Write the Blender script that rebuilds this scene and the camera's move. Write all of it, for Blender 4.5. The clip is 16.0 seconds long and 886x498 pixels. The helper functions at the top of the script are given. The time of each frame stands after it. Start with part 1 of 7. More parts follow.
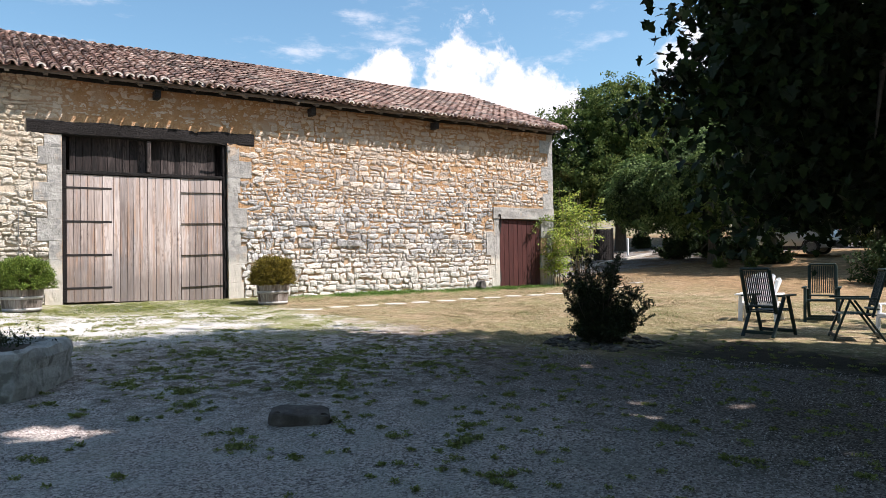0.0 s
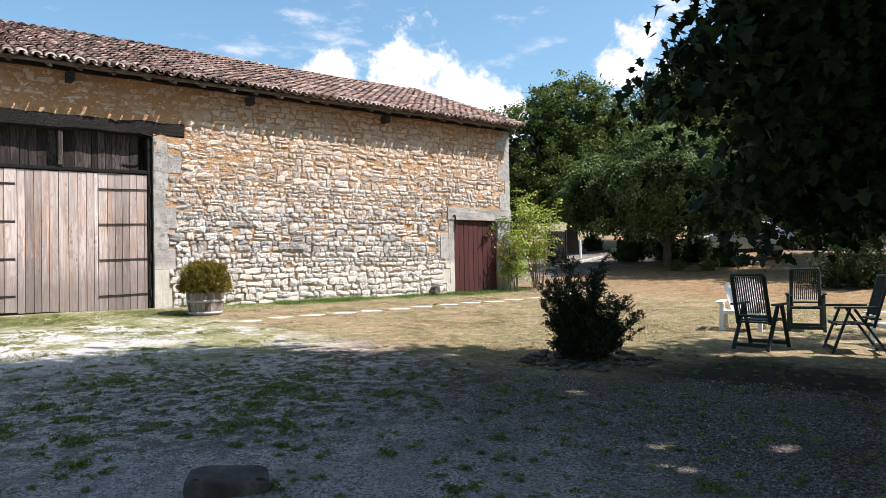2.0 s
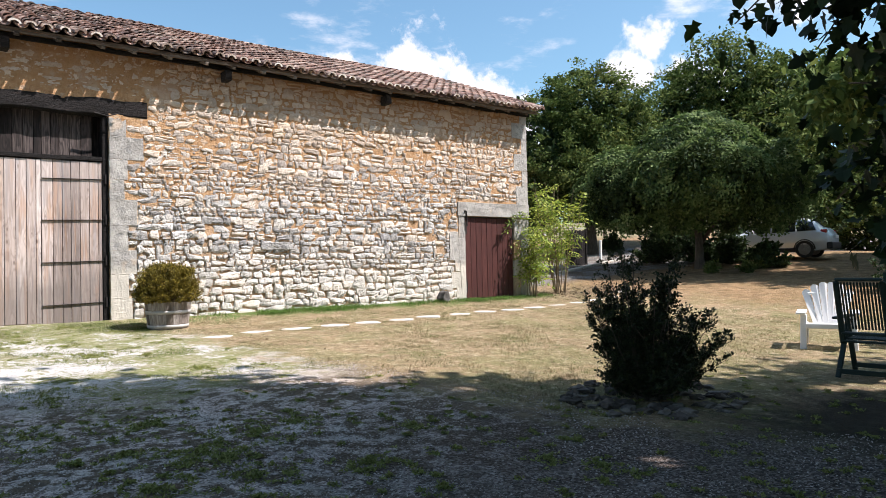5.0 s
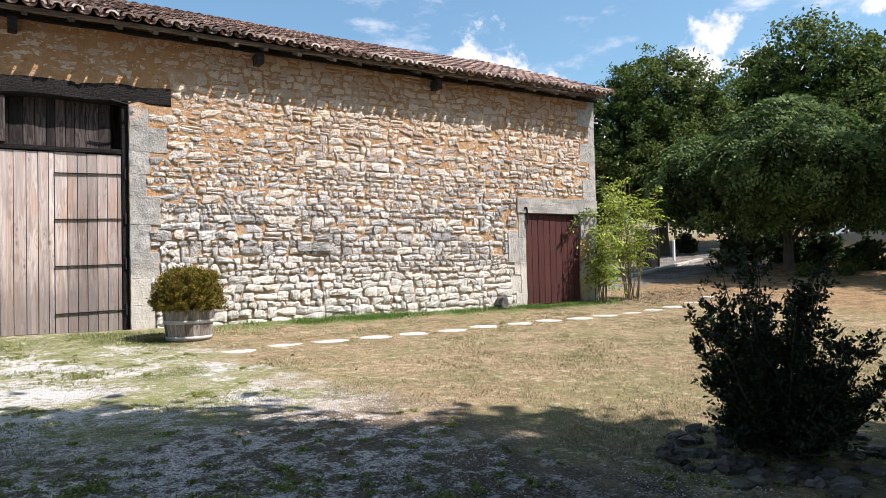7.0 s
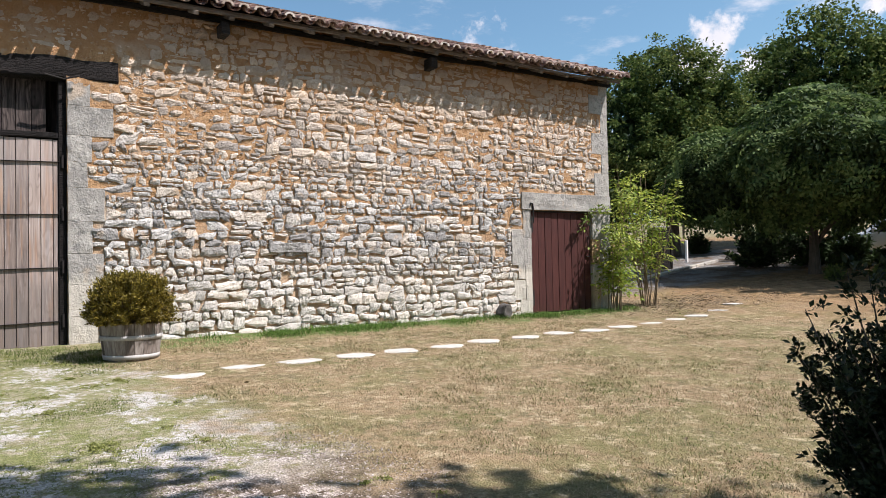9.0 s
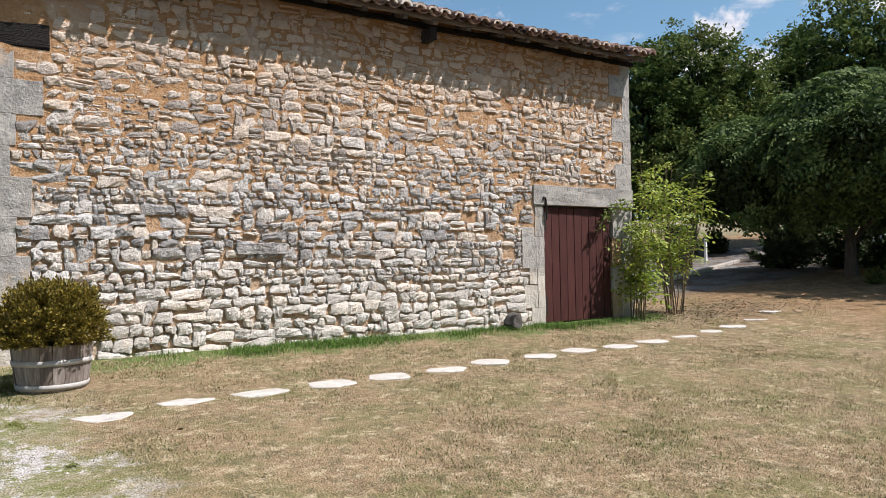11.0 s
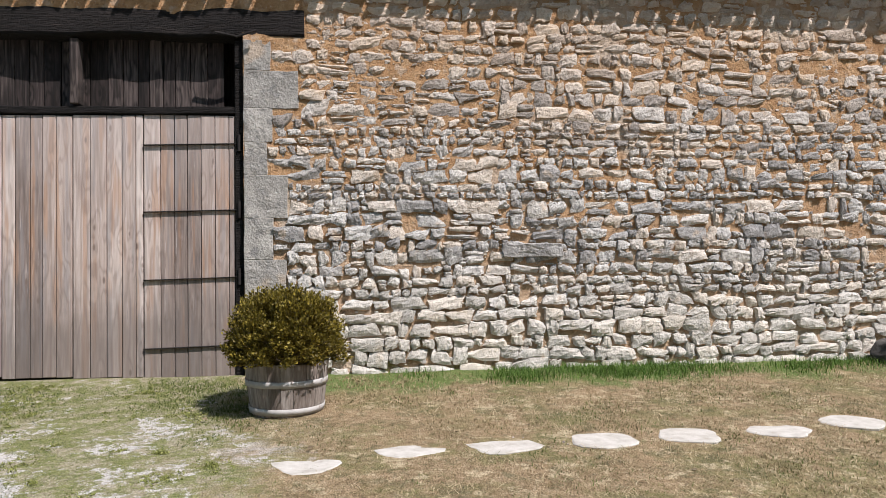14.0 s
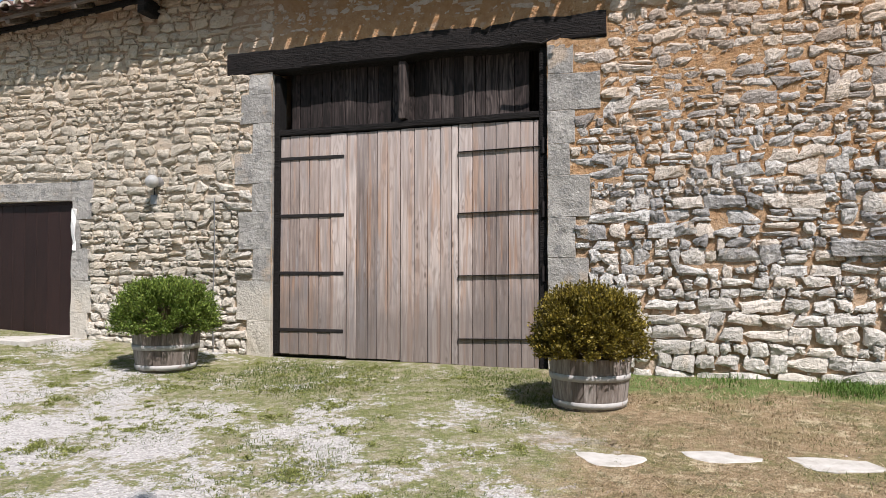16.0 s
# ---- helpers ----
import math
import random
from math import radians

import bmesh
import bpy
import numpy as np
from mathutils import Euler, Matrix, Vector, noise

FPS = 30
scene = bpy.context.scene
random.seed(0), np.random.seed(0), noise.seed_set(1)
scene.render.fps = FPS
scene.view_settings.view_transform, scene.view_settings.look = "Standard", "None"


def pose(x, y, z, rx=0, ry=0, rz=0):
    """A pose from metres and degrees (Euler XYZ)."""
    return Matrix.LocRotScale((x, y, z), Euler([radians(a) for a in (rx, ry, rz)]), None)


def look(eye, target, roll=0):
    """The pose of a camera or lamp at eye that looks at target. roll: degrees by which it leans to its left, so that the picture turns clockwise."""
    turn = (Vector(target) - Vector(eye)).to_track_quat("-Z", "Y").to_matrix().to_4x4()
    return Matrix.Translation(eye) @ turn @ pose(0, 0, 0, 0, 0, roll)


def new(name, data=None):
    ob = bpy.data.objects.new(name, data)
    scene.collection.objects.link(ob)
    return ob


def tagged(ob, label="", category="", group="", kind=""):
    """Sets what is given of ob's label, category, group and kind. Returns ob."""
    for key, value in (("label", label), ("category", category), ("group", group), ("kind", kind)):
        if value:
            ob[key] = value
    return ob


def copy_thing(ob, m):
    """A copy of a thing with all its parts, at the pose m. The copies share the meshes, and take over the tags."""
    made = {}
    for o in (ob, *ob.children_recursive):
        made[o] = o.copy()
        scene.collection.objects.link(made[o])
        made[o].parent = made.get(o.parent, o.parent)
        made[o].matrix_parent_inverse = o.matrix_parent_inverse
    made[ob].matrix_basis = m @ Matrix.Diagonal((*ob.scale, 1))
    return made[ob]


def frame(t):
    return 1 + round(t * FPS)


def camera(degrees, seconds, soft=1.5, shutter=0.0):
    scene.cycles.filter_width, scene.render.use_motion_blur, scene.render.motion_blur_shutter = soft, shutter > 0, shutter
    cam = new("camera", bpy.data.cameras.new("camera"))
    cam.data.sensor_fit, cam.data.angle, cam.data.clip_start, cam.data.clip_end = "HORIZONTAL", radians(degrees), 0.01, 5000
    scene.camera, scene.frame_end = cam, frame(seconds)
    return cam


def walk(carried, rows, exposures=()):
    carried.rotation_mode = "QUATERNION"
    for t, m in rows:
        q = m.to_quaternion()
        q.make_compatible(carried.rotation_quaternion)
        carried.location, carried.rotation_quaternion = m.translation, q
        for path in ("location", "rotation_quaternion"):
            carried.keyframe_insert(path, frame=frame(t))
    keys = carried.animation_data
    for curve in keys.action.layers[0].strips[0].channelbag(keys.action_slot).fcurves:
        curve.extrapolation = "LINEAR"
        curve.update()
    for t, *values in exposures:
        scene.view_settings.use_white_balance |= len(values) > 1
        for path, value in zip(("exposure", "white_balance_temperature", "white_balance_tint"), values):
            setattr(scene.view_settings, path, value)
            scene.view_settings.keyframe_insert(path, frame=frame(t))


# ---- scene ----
cam = camera(64.2, 16.0, soft=0.65)
PATH = [
    (0, (-5.114, -17.182, 0.843), (-4.007, -15.517, 0.879), -0.9),
    (0.5, (-4.995, -16.839, 0.855), (-3.808, -15.229, 0.892), -0.9),
    (1, (-4.854, -16.509, 0.867), (-3.596, -14.955, 0.903), -1.0),
    (1.5, (-4.684, -16.168, 0.887), (-3.429, -14.612, 0.925), -1.1),
    (2, (-4.496, -15.846, 0.904), (-3.258, -14.275, 0.943), -1.0),
    (2.5, (-4.275, -15.516, 0.907), (-3.038, -13.945, 0.949), -1.1),
    (3, (-4.037, -15.175, 0.919), (-2.8, -13.603, 0.962), -1.1),
    (5.5, (-2.704, -13.572, 0.901), (-1.502, -11.973, 0.95), -1.3),
    (6, (-2.422, -13.249, 0.901), (-1.281, -11.607, 0.953), -1.3),
    (6.5, (-2.156, -12.91, 0.912), (-1.037, -11.253, 0.965), -1.4),
    (7, (-1.879, -12.566, 0.921), (-0.802, -10.882, 0.976), -1.3),
    (7.5, (-1.627, -12.224, 0.949), (-0.548, -10.541, 1.002), -1.2),
    (8, (-1.36, -11.872, 0.956), (-0.282, -10.188, 1.011), -1.2),
    (8.5, (-1.105, -11.512, 0.953), (-0.027, -9.828, 1.011), -1.3),
    (9, (-0.844, -11.151, 0.988), (0.231, -9.466, 1.043), -1.2),
    (11.5, (0.407, -9.305, 1.112), (1.468, -7.61, 1.154), -1.0),
    (12, (0.648, -8.948, 1.124), (1.63, -7.206, 1.168), -1.0),
    (12.5, (0.885, -8.602, 1.169), (1.734, -6.791, 1.209), -0.8),
    (13, (1.08, -8.265, 1.207), (1.761, -6.385, 1.243), -0.6),
    (13.5, (1.242, -8.036, 1.229), (1.72, -6.094, 1.269), -0.6),
    (14, (1.302, -7.964, 1.252), (1.537, -5.978, 1.29), -0.6),
    (14.5, (1.294, -7.977, 1.239), (1.311, -5.977, 1.28), -0.5),
    (15, (1.283, -7.988, 1.241), (1.093, -5.997, 1.284), -0.4),
    (15.5, (1.246, -8.044, 1.221), (0.856, -6.083, 1.268), -0.2),
    (16, (1.257, -8.033, 1.161), (0.672, -6.122, 1.22), 0.1),
]
walk(cam, [(t, look(eye, target, roll)) for t, eye, target, roll in PATH],
     exposures=[(t, e, 6560, 18) for t, e in ((0, 0.98), (3, 1.03), (5.5, 1.02), (9, 0.71), (12.5, 0.48), (14, 0.39), (16, 0.46))])
# ---------------------------------------------------------------- light
SUN_DIR = Vector((0.47, -0.52, 1.0)).normalized()
SUN_ELEV = math.asin(SUN_DIR.z)
world = bpy.data.worlds.new("sky")
scene.world = world
world.use_nodes = True


def build_sky():
    nt = world.node_tree
    nt.nodes.clear()
    N, L = nt.nodes.new, nt.links.new
    out, bg = N("ShaderNodeOutputWorld"), N("ShaderNodeBackground")
    sky = N("ShaderNodeTexSky")
    sky.sky_type, sky.sun_disc = "NISHITA", False
    sky.sun_elevation, sky.sun_rotation = SUN_ELEV, math.atan2(SUN_DIR.x, SUN_DIR.y)
    sky.air_density, sky.dust_density, sky.ozone_density = 1.0, 1.5, 1.0
    tc, sep = N("ShaderNodeTexCoord"), N("ShaderNodeSeparateXYZ")
    L(tc.outputs["Generated"], sep.inputs[0])
    # small scattered clouds: flattened noise on the dome
    mp = N("ShaderNodeMapping")
    mp.inputs["Scale"].default_value = (3.0, 3.0, 9.0)
    mp.inputs["Location"].default_value = (0.4, 1.3, 0.2)
    L(tc.outputs["Generated"], mp.inputs[0])
    nz = N("ShaderNodeTexNoise")
    nz.inputs["Scale"].default_value, nz.inputs["Detail"].default_value, nz.inputs["Roughness"].default_value = 1.7, 7, 0.62
    L(mp.outputs[0], nz.inputs["Vector"])
    thin = N("ShaderNodeMapRange")
    thin.interpolation_type = "SMOOTHSTEP"
    thin.inputs[1].default_value, thin.inputs[2].default_value, thin.inputs[4].default_value = 0.53, 0.72, 0.8
    L(nz.outputs[0], thin.inputs[0])
    # cumulus heads: soft discs in the sky, broken up by noise
    total = thin.outputs[0]
    nb = N("ShaderNodeTexNoise")
    nb.inputs["Scale"].default_value, nb.inputs["Detail"].default_value, nb.inputs["Roughness"].default_value = 17.0, 9, 0.62
    L(tc.outputs["Generated"], nb.inputs["Vector"])
    for bearing, elev, size in CLOUDS:
        size *= 0.95
        d = Vector((math.sin(radians(bearing)) * math.cos(radians(elev)), math.cos(radians(bearing)) * math.cos(radians(elev)), math.sin(radians(elev))))
        ds = N("ShaderNodeVectorMath")
        ds.operation = "DISTANCE"
        L(tc.outputs["Generated"], ds.inputs[0])
        ds.inputs[1].default_value = d
        a = N("ShaderNodeMath")
        a.operation = "MULTIPLY_ADD"
        L(nb.outputs[0], a.inputs[0])
        a.inputs[1].default_value = -size * 4.4
        L(ds.outputs["Value"], a.inputs[2])
        m = N("ShaderNodeMapRange")
        m.interpolation_type = "SMOOTHSTEP"
        m.inputs[1].default_value, m.inputs[2].default_value = -size * 0.78, -size * 1.5
        L(a.outputs[0], m.inputs[0])
        mx = N("ShaderNodeMath")
        mx.operation = "MAXIMUM"
        L(total, mx.inputs[0])
        L(m.outputs[0], mx.inputs[1])
        total = mx.outputs[0]
    mix = N("ShaderNodeMix")
    mix.data_type = "RGBA"
    L(total, mix.inputs["Factor"])
    tint = N("ShaderNodeMix")
    tint.data_type, tint.blend_type = "RGBA", "MULTIPLY"
    tint.inputs["Factor"].default_value = 1.0
    tint.inputs[7].default_value = SKY_TINT
    L(sky.outputs[0], tint.inputs[6])
    L(tint.outputs[2], mix.inputs[6])
    body = N("ShaderNodeMix")
    body.data_type = "RGBA"
    L(nb.outputs[0], body.inputs["Factor"])
    body.inputs[6].default_value, body.inputs[7].default_value = (4.8, 5.2, 5.8, 1), CLOUD_COL
    L(body.outputs[2], mix.inputs[7])
    L(mix.outputs[2], bg.inputs[0])
    bg.inputs[1].default_value = SKY_STRENGTH
    L(bg.outputs[0], out.inputs[0])


CLOUDS = [(24.5, 11.0, 0.05), (28.8, 13.4, 0.055), (32.0, 12.0, 0.05), (35.2, 13.8, 0.058), (39.6, 12.6, 0.052), (43.2, 10.6, 0.045), (46, 8.8, 0.035), (20, 9, 0.05),
          (52.9, 14.8, 0.027), (54.2, 16.6, 0.024), (56.6, 14.4, 0.026), (58.6, 13.0, 0.02), (66, 18.5, 0.03), (9, 25.5, 0.03), (41, 26.0, 0.026)]
SKY_STRENGTH = 0.092
SKY_TINT = (0.81, 1.095, 1.08, 1)
CLOUD_COL = (7.6, 7.6, 7.7, 1)
build_sky()
sun = new("sun", bpy.data.lights.new("sun", "SUN"))
sun.data.energy, sun.data.angle, sun.data.color = 4.75, radians(0.55), (1.0, 0.97, 0.935)
sun.matrix_world = look(SUN_DIR * 60, (0, 0, 0))


# ---------------------------------------------------------------- materials
def rgb(*c):
    return (*c, 1.0)


def surface(name, stops, scale=6.0, stretch=(1, 1, 1), detail=6, rough=(0.75, 0.95), bump=0.3, bump_scale=40.0, dist=0.02, vary=0.0,
            hue=0.0, spots=None, metal=0.0, space="world", spec=0.3, through_light=0.0):
    """A procedural surface: a noise-driven ramp, per-piece variation, optional spots (colour, scale, threshold), fine relief."""
    m = bpy.data.materials.new(name)
    m.use_nodes = True
    nt = m.node_tree
    N, L = nt.nodes.new, nt.links.new
    b = nt.nodes["Principled BSDF"]
    if space == "world":
        src = N("ShaderNodeNewGeometry").outputs["Position"]
    else:
        src = N("ShaderNodeTexCoord").outputs["Object"]
    mp = N("ShaderNodeMapping")
    mp.inputs["Scale"].default_value = stretch
    L(src, mp.inputs[0])
    oi, ge = N("ShaderNodeObjectInfo"), N("ShaderNodeNewGeometry")
    add = N("ShaderNodeMath")
    L(oi.outputs["Random"], add.inputs[0])
    L(ge.outputs["Random Per Island"], add.inputs[1])
    fr = N("ShaderNodeMath")
    fr.operation = "FRACT"
    L(add.outputs[0], fr.inputs[0])
    nz = N("ShaderNodeTexNoise")
    nz.noise_dimensions = "4D"
    nz.inputs["Scale"].default_value, nz.inputs["Detail"].default_value, nz.inputs["Roughness"].default_value = scale, detail, 0.62
    L(mp.outputs[0], nz.inputs["Vector"])
    sh = N("ShaderNodeMath")
    sh.operation = "MULTIPLY"
    sh.inputs[1].default_value = 7.0 if vary else 0.0
    L(fr.outputs[0], sh.inputs[0])
    L(sh.outputs[0], nz.inputs["W"])
    fac = N("ShaderNodeMath")
    fac.operation = "MULTIPLY_ADD"
    L(fr.outputs[0], fac.inputs[0])
    fac.inputs[1].default_value = vary
    off = N("ShaderNodeMath")
    off.operation = "SUBTRACT"
    L(nz.outputs[0], off.inputs[0])
    off.inputs[1].default_value = vary * 0.5
    L(off.outputs[0], fac.inputs[2])
    rp = N("ShaderNodeValToRGB")
    el = rp.color_ramp.elements
    while len(el) < len(stops):
        el.new(0.5)
    for e, (p, c) in zip(el, stops):
        e.position, e.color = p, rgb(*c)
    L(fac.outputs[0], rp.inputs[0])
    col = rp.outputs[0]
    for sc, ss, th, amount in spots or ():
        n2 = N("ShaderNodeTexNoise")
        n2.inputs["Scale"].default_value, n2.inputs["Detail"].default_value = ss, 5
        L(mp.outputs[0], n2.inputs["Vector"])
        mr = N("ShaderNodeMapRange")
        mr.inputs[1].default_value, mr.inputs[2].default_value, mr.inputs[4].default_value = th, th + 0.08, amount
        L(n2.outputs[0], mr.inputs[0])
        mx = N("ShaderNodeMix")
        mx.data_type = "RGBA"
        L(mr.outputs[0], mx.inputs["Factor"])
        L(col, mx.inputs[6])
        mx.inputs[7].default_value = rgb(*sc)
        col = mx.outputs[2]
    L(col, b.inputs["Base Color"])
    rr = N("ShaderNodeMapRange")
    rr.inputs[3].default_value, rr.inputs[4].default_value = rough
    L(nz.outputs[0], rr.inputs[0])
    L(rr.outputs[0], b.inputs["Roughness"])
    b.inputs["Metallic"].default_value = metal
    b.inputs["Specular IOR Level"].default_value = spec
    if through_light:
        tr, ad = N("ShaderNodeBsdfTranslucent"), N("ShaderNodeMixShader")
        L(col, tr.inputs[0])
        ad.inputs[0].default_value = through_light
        L(b.outputs[0], ad.inputs[1])
        L(tr.outputs[0], ad.inputs[2])
        L(ad.outputs[0], nt.nodes["Material Output"].inputs[0])
    if bump:
        n3 = N("ShaderNodeTexNoise")
        n3.inputs["Scale"].default_value, n3.inputs["Detail"].default_value, n3.inputs["Roughness"].default_value = bump_scale, 5, 0.65
        L(mp.outputs[0], n3.inputs["Vector"])
        bp = N("ShaderNodeBump")
        bp.inputs["Strength"].default_value, bp.inputs["Distance"].default_value = bump, dist
        L(n3.outputs[0], bp.inputs["Height"])
        L(bp.outputs[0], b.inputs["Normal"])
    return m


def zone_mix(m, colour, axis, lo, hi, amount, wobble=0.6, noise_scale=1.2):
    """Lay a tint with a ragged edge over a material along one world axis: wear, lime wash, rust-coloured lime, eave
    shade.
    """
    nt = m.node_tree
    N, L = nt.nodes.new, nt.links.new
    b = nt.nodes["Principled BSDF"]
    src = b.inputs["Base Color"].links[0].from_socket
    g, s = N("ShaderNodeNewGeometry"), N("ShaderNodeSeparateXYZ")
    L(g.outputs["Position"], s.inputs[0])
    nz = N("ShaderNodeTexNoise")
    nz.inputs["Scale"].default_value, nz.inputs["Detail"].default_value = noise_scale, 6
    L(g.outputs["Position"], nz.inputs["Vector"])
    ma = N("ShaderNodeMath")
    ma.operation = "MULTIPLY_ADD"
    L(nz.outputs[0], ma.inputs[0])
    ma.inputs[1].default_value = wobble * 2
    L(s.outputs[axis], ma.inputs[2])
    mr = N("ShaderNodeMapRange")
    mr.interpolation_type = "SMOOTHSTEP"
    mr.inputs[1].default_value, mr.inputs[2].default_value = min(lo, hi) + wobble, max(lo, hi) + wobble
    mr.inputs[3].default_value, mr.inputs[4].default_value = (0.0, amount) if lo < hi else (amount, 0.0)
    L(ma.outputs[0], mr.inputs[0])
    mx = N("ShaderNodeMix")
    mx.data_type = "RGBA"
    L(mr.outputs[0], mx.inputs["Factor"])
    L(src, mx.inputs[6])
    mx.inputs[7].default_value = rgb(*colour)
    L(mx.outputs[2], b.inputs["Base Color"])
    return m



def island_tint(m, colour, lo, hi, amount):
    """Give a share of the pieces a tint of their own, by each piece's random number."""
    nt = m.node_tree
    N, L = nt.nodes.new, nt.links.new
    b = nt.nodes["Principled BSDF"]
    src = b.inputs["Base Color"].links[0].from_socket
    g, oi, add, fr, mr, mx = N("ShaderNodeNewGeometry"), N("ShaderNodeObjectInfo"), N("ShaderNodeMath"), N("ShaderNodeMath"), N("ShaderNodeMapRange"), N("ShaderNodeMix")
    L(g.outputs["Random Per Island"], add.inputs[0])
    L(oi.outputs["Random"], add.inputs[1])
    fr.operation = "FRACT"
    L(add.outputs[0], fr.inputs[0])
    mr.inputs[1].default_value, mr.inputs[2].default_value = min(lo, hi), max(lo, hi)
    mr.inputs[3].default_value, mr.inputs[4].default_value = (0.0, amount) if lo < hi else (amount, 0.0)
    L(fr.outputs[0], mr.inputs[0])
    mx.data_type = "RGBA"
    L(mr.outputs[0], mx.inputs["Factor"])
    L(src, mx.inputs[6])
    mx.inputs[7].default_value = rgb(*colour)
    L(mx.outputs[2], b.inputs["Base Color"])


def wood_grain(m, colour, amount):
    """Year rings along a board, drawn round scattered knots; every board has its own figure."""
    nt = m.node_tree
    N, L = nt.nodes.new, nt.links.new
    b = nt.nodes["Principled BSDF"]
    src = b.inputs["Base Color"].links[0].from_socket
    g, oi = N("ShaderNodeNewGeometry"), N("ShaderNodeObjectInfo")
    off = N("ShaderNodeVectorMath")
    off.operation = "MULTIPLY_ADD"
    L(oi.outputs["Random"], off.inputs[0])
    off.inputs[1].default_value = (3.0, 0.0, 17.0)
    L(g.outputs["Position"], off.inputs[2])
    mp = N("ShaderNodeMapping")
    mp.inputs["Scale"].default_value = (6.0, 0.5, 0.45)
    L(off.outputs[0], mp.inputs[0])
    nz = N("ShaderNodeTexNoise")
    nz.inputs["Scale"].default_value, nz.inputs["Detail"].default_value, nz.inputs["Roughness"].default_value = 1.3, 2, 0.5
    L(mp.outputs[0], nz.inputs["Vector"])
    kp = N("ShaderNodeMapping")
    kp.inputs["Scale"].default_value = (7.0, 0.5, 2.6)
    L(off.outputs[0], kp.inputs[0])
    vo = N("ShaderNodeTexVoronoi")
    vo.inputs["Scale"].default_value = 1.0
    L(kp.outputs[0], vo.inputs["Vector"])
    near = N("ShaderNodeMapRange")
    near.inputs[1].default_value, near.inputs[2].default_value, near.inputs[3].default_value, near.inputs[4].default_value = 0.0, 0.5, 1.0, 0.0
    L(vo.outputs["Distance"], near.inputs[0])

    def mth(op, a, c, d=None):
        n = N("ShaderNodeMath")
        n.operation = op
        for k, v in enumerate((a, c) if d is None else (a, c, d)):
            if isinstance(v, (int, float)):
                n.inputs[k].default_value = v
            else:
                L(v, n.inputs[k])
        return n.outputs[0]
    rings = mth("MULTIPLY_ADD", nz.outputs[0], 34.0, mth("MULTIPLY", near.outputs[0], 9.0))
    wave = mth("MULTIPLY_ADD", mth("SINE", rings, 0.0), 0.5, 0.5)
    fine = N("ShaderNodeTexNoise")
    fp = N("ShaderNodeMapping")
    fp.inputs["Scale"].default_value = (120.0, 20.0, 2.0)
    L(off.outputs[0], fp.inputs[0])
    fine.inputs["Scale"].default_value, fine.inputs["Detail"].default_value = 1.0, 4
    L(fp.outputs[0], fine.inputs["Vector"])
    fac = mth("MULTIPLY", mth("POWER", wave, 2.5), mth("MULTIPLY", fine.outputs[0], 1.5))
    core = N("ShaderNodeMapRange")
    core.inputs[1].default_value, core.inputs[2].default_value, core.inputs[3].default_value, core.inputs[4].default_value = 0.06, 0.13, 0.9, 0.0
    L(vo.outputs["Distance"], core.inputs[0])
    fac = mth("MAXIMUM", mth("MULTIPLY", fac, amount), core.outputs[0])
    mx = N("ShaderNodeMix")
    mx.data_type = "RGBA"
    L(fac, mx.inputs["Factor"])
    L(src, mx.inputs[6])
    mx.inputs[7].default_value = rgb(*colour)
    L(mx.outputs[2], b.inputs["Base Color"])


M = {}
M["stone"] = surface("rubble_limestone", [(0.08, (0.20, 0.194, 0.187)), (0.32, (0.375, 0.364, 0.348)), (0.58, (0.55, 0.534, 0.505)), (0.88, (0.73, 0.714, 0.68))],
                     scale=7, rough=(0.8, 0.97), bump=1.0, bump_scale=30, dist=0.03, vary=0.66,
                     spots=[((0.66, 0.645, 0.615), 11, 0.61, 0.5), ((0.12, 0.116, 0.112), 15, 0.565, 0.6), ((0.10, 0.096, 0.09), 46, 0.60, 0.5), ((0.72, 0.705, 0.67), 40, 0.63, 0.4), ((0.50, 0.34, 0.20), 5.5, 0.60, 0.5)])
island_tint(M["stone"], (0.54, 0.42, 0.30), 0.66, 0.84, 0.5)
island_tint(M["stone"], (0.27, 0.262, 0.255), 0.22, 0.06, 0.5)
zone_mix(M["stone"], (0.55, 0.38, 0.235), 2, 1.9, 4.2, 0.43, 1.0, 1.4)
zone_mix(M["stone"], (0.52, 0.45, 0.325), 0, -3.2, -4.4, 0.5, 0.4)
zone_mix(M["stone"], (0.70, 0.65, 0.57), 2, 1.5, 0.4, 0.55, 0.5)
# rust-coloured lime near the top, its tone darkened for the eave shade
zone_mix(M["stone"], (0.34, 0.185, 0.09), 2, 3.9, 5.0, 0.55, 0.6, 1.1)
M["mortar"] = surface("ochre_lime_mortar", [(0.22, (0.21, 0.107, 0.047)), (0.45, (0.37, 0.21, 0.10)), (0.7, (0.50, 0.33, 0.185))], scale=8, bump=0.9, bump_scale=26, dist=0.03,
                      spots=[((0.52, 0.455, 0.375), 1.3, 0.55, 0.65), ((0.50, 0.44, 0.36), 6.0, 0.58, 0.5), ((0.15, 0.085, 0.045), 17, 0.60, 0.6), ((0.62, 0.55, 0.46), 33, 0.62, 0.5)])
zone_mix(M["mortar"], (0.52, 0.46, 0.37), 0, -3.0, -4.2, 0.75, 0.4)
zone_mix(M["mortar"], (0.46, 0.37, 0.275), 2, 2.4, 0.6, 0.5, 0.6)
# orange lime in the upper joints, with eave shade mixed into the colour
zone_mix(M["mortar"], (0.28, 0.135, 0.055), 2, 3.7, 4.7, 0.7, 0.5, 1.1)
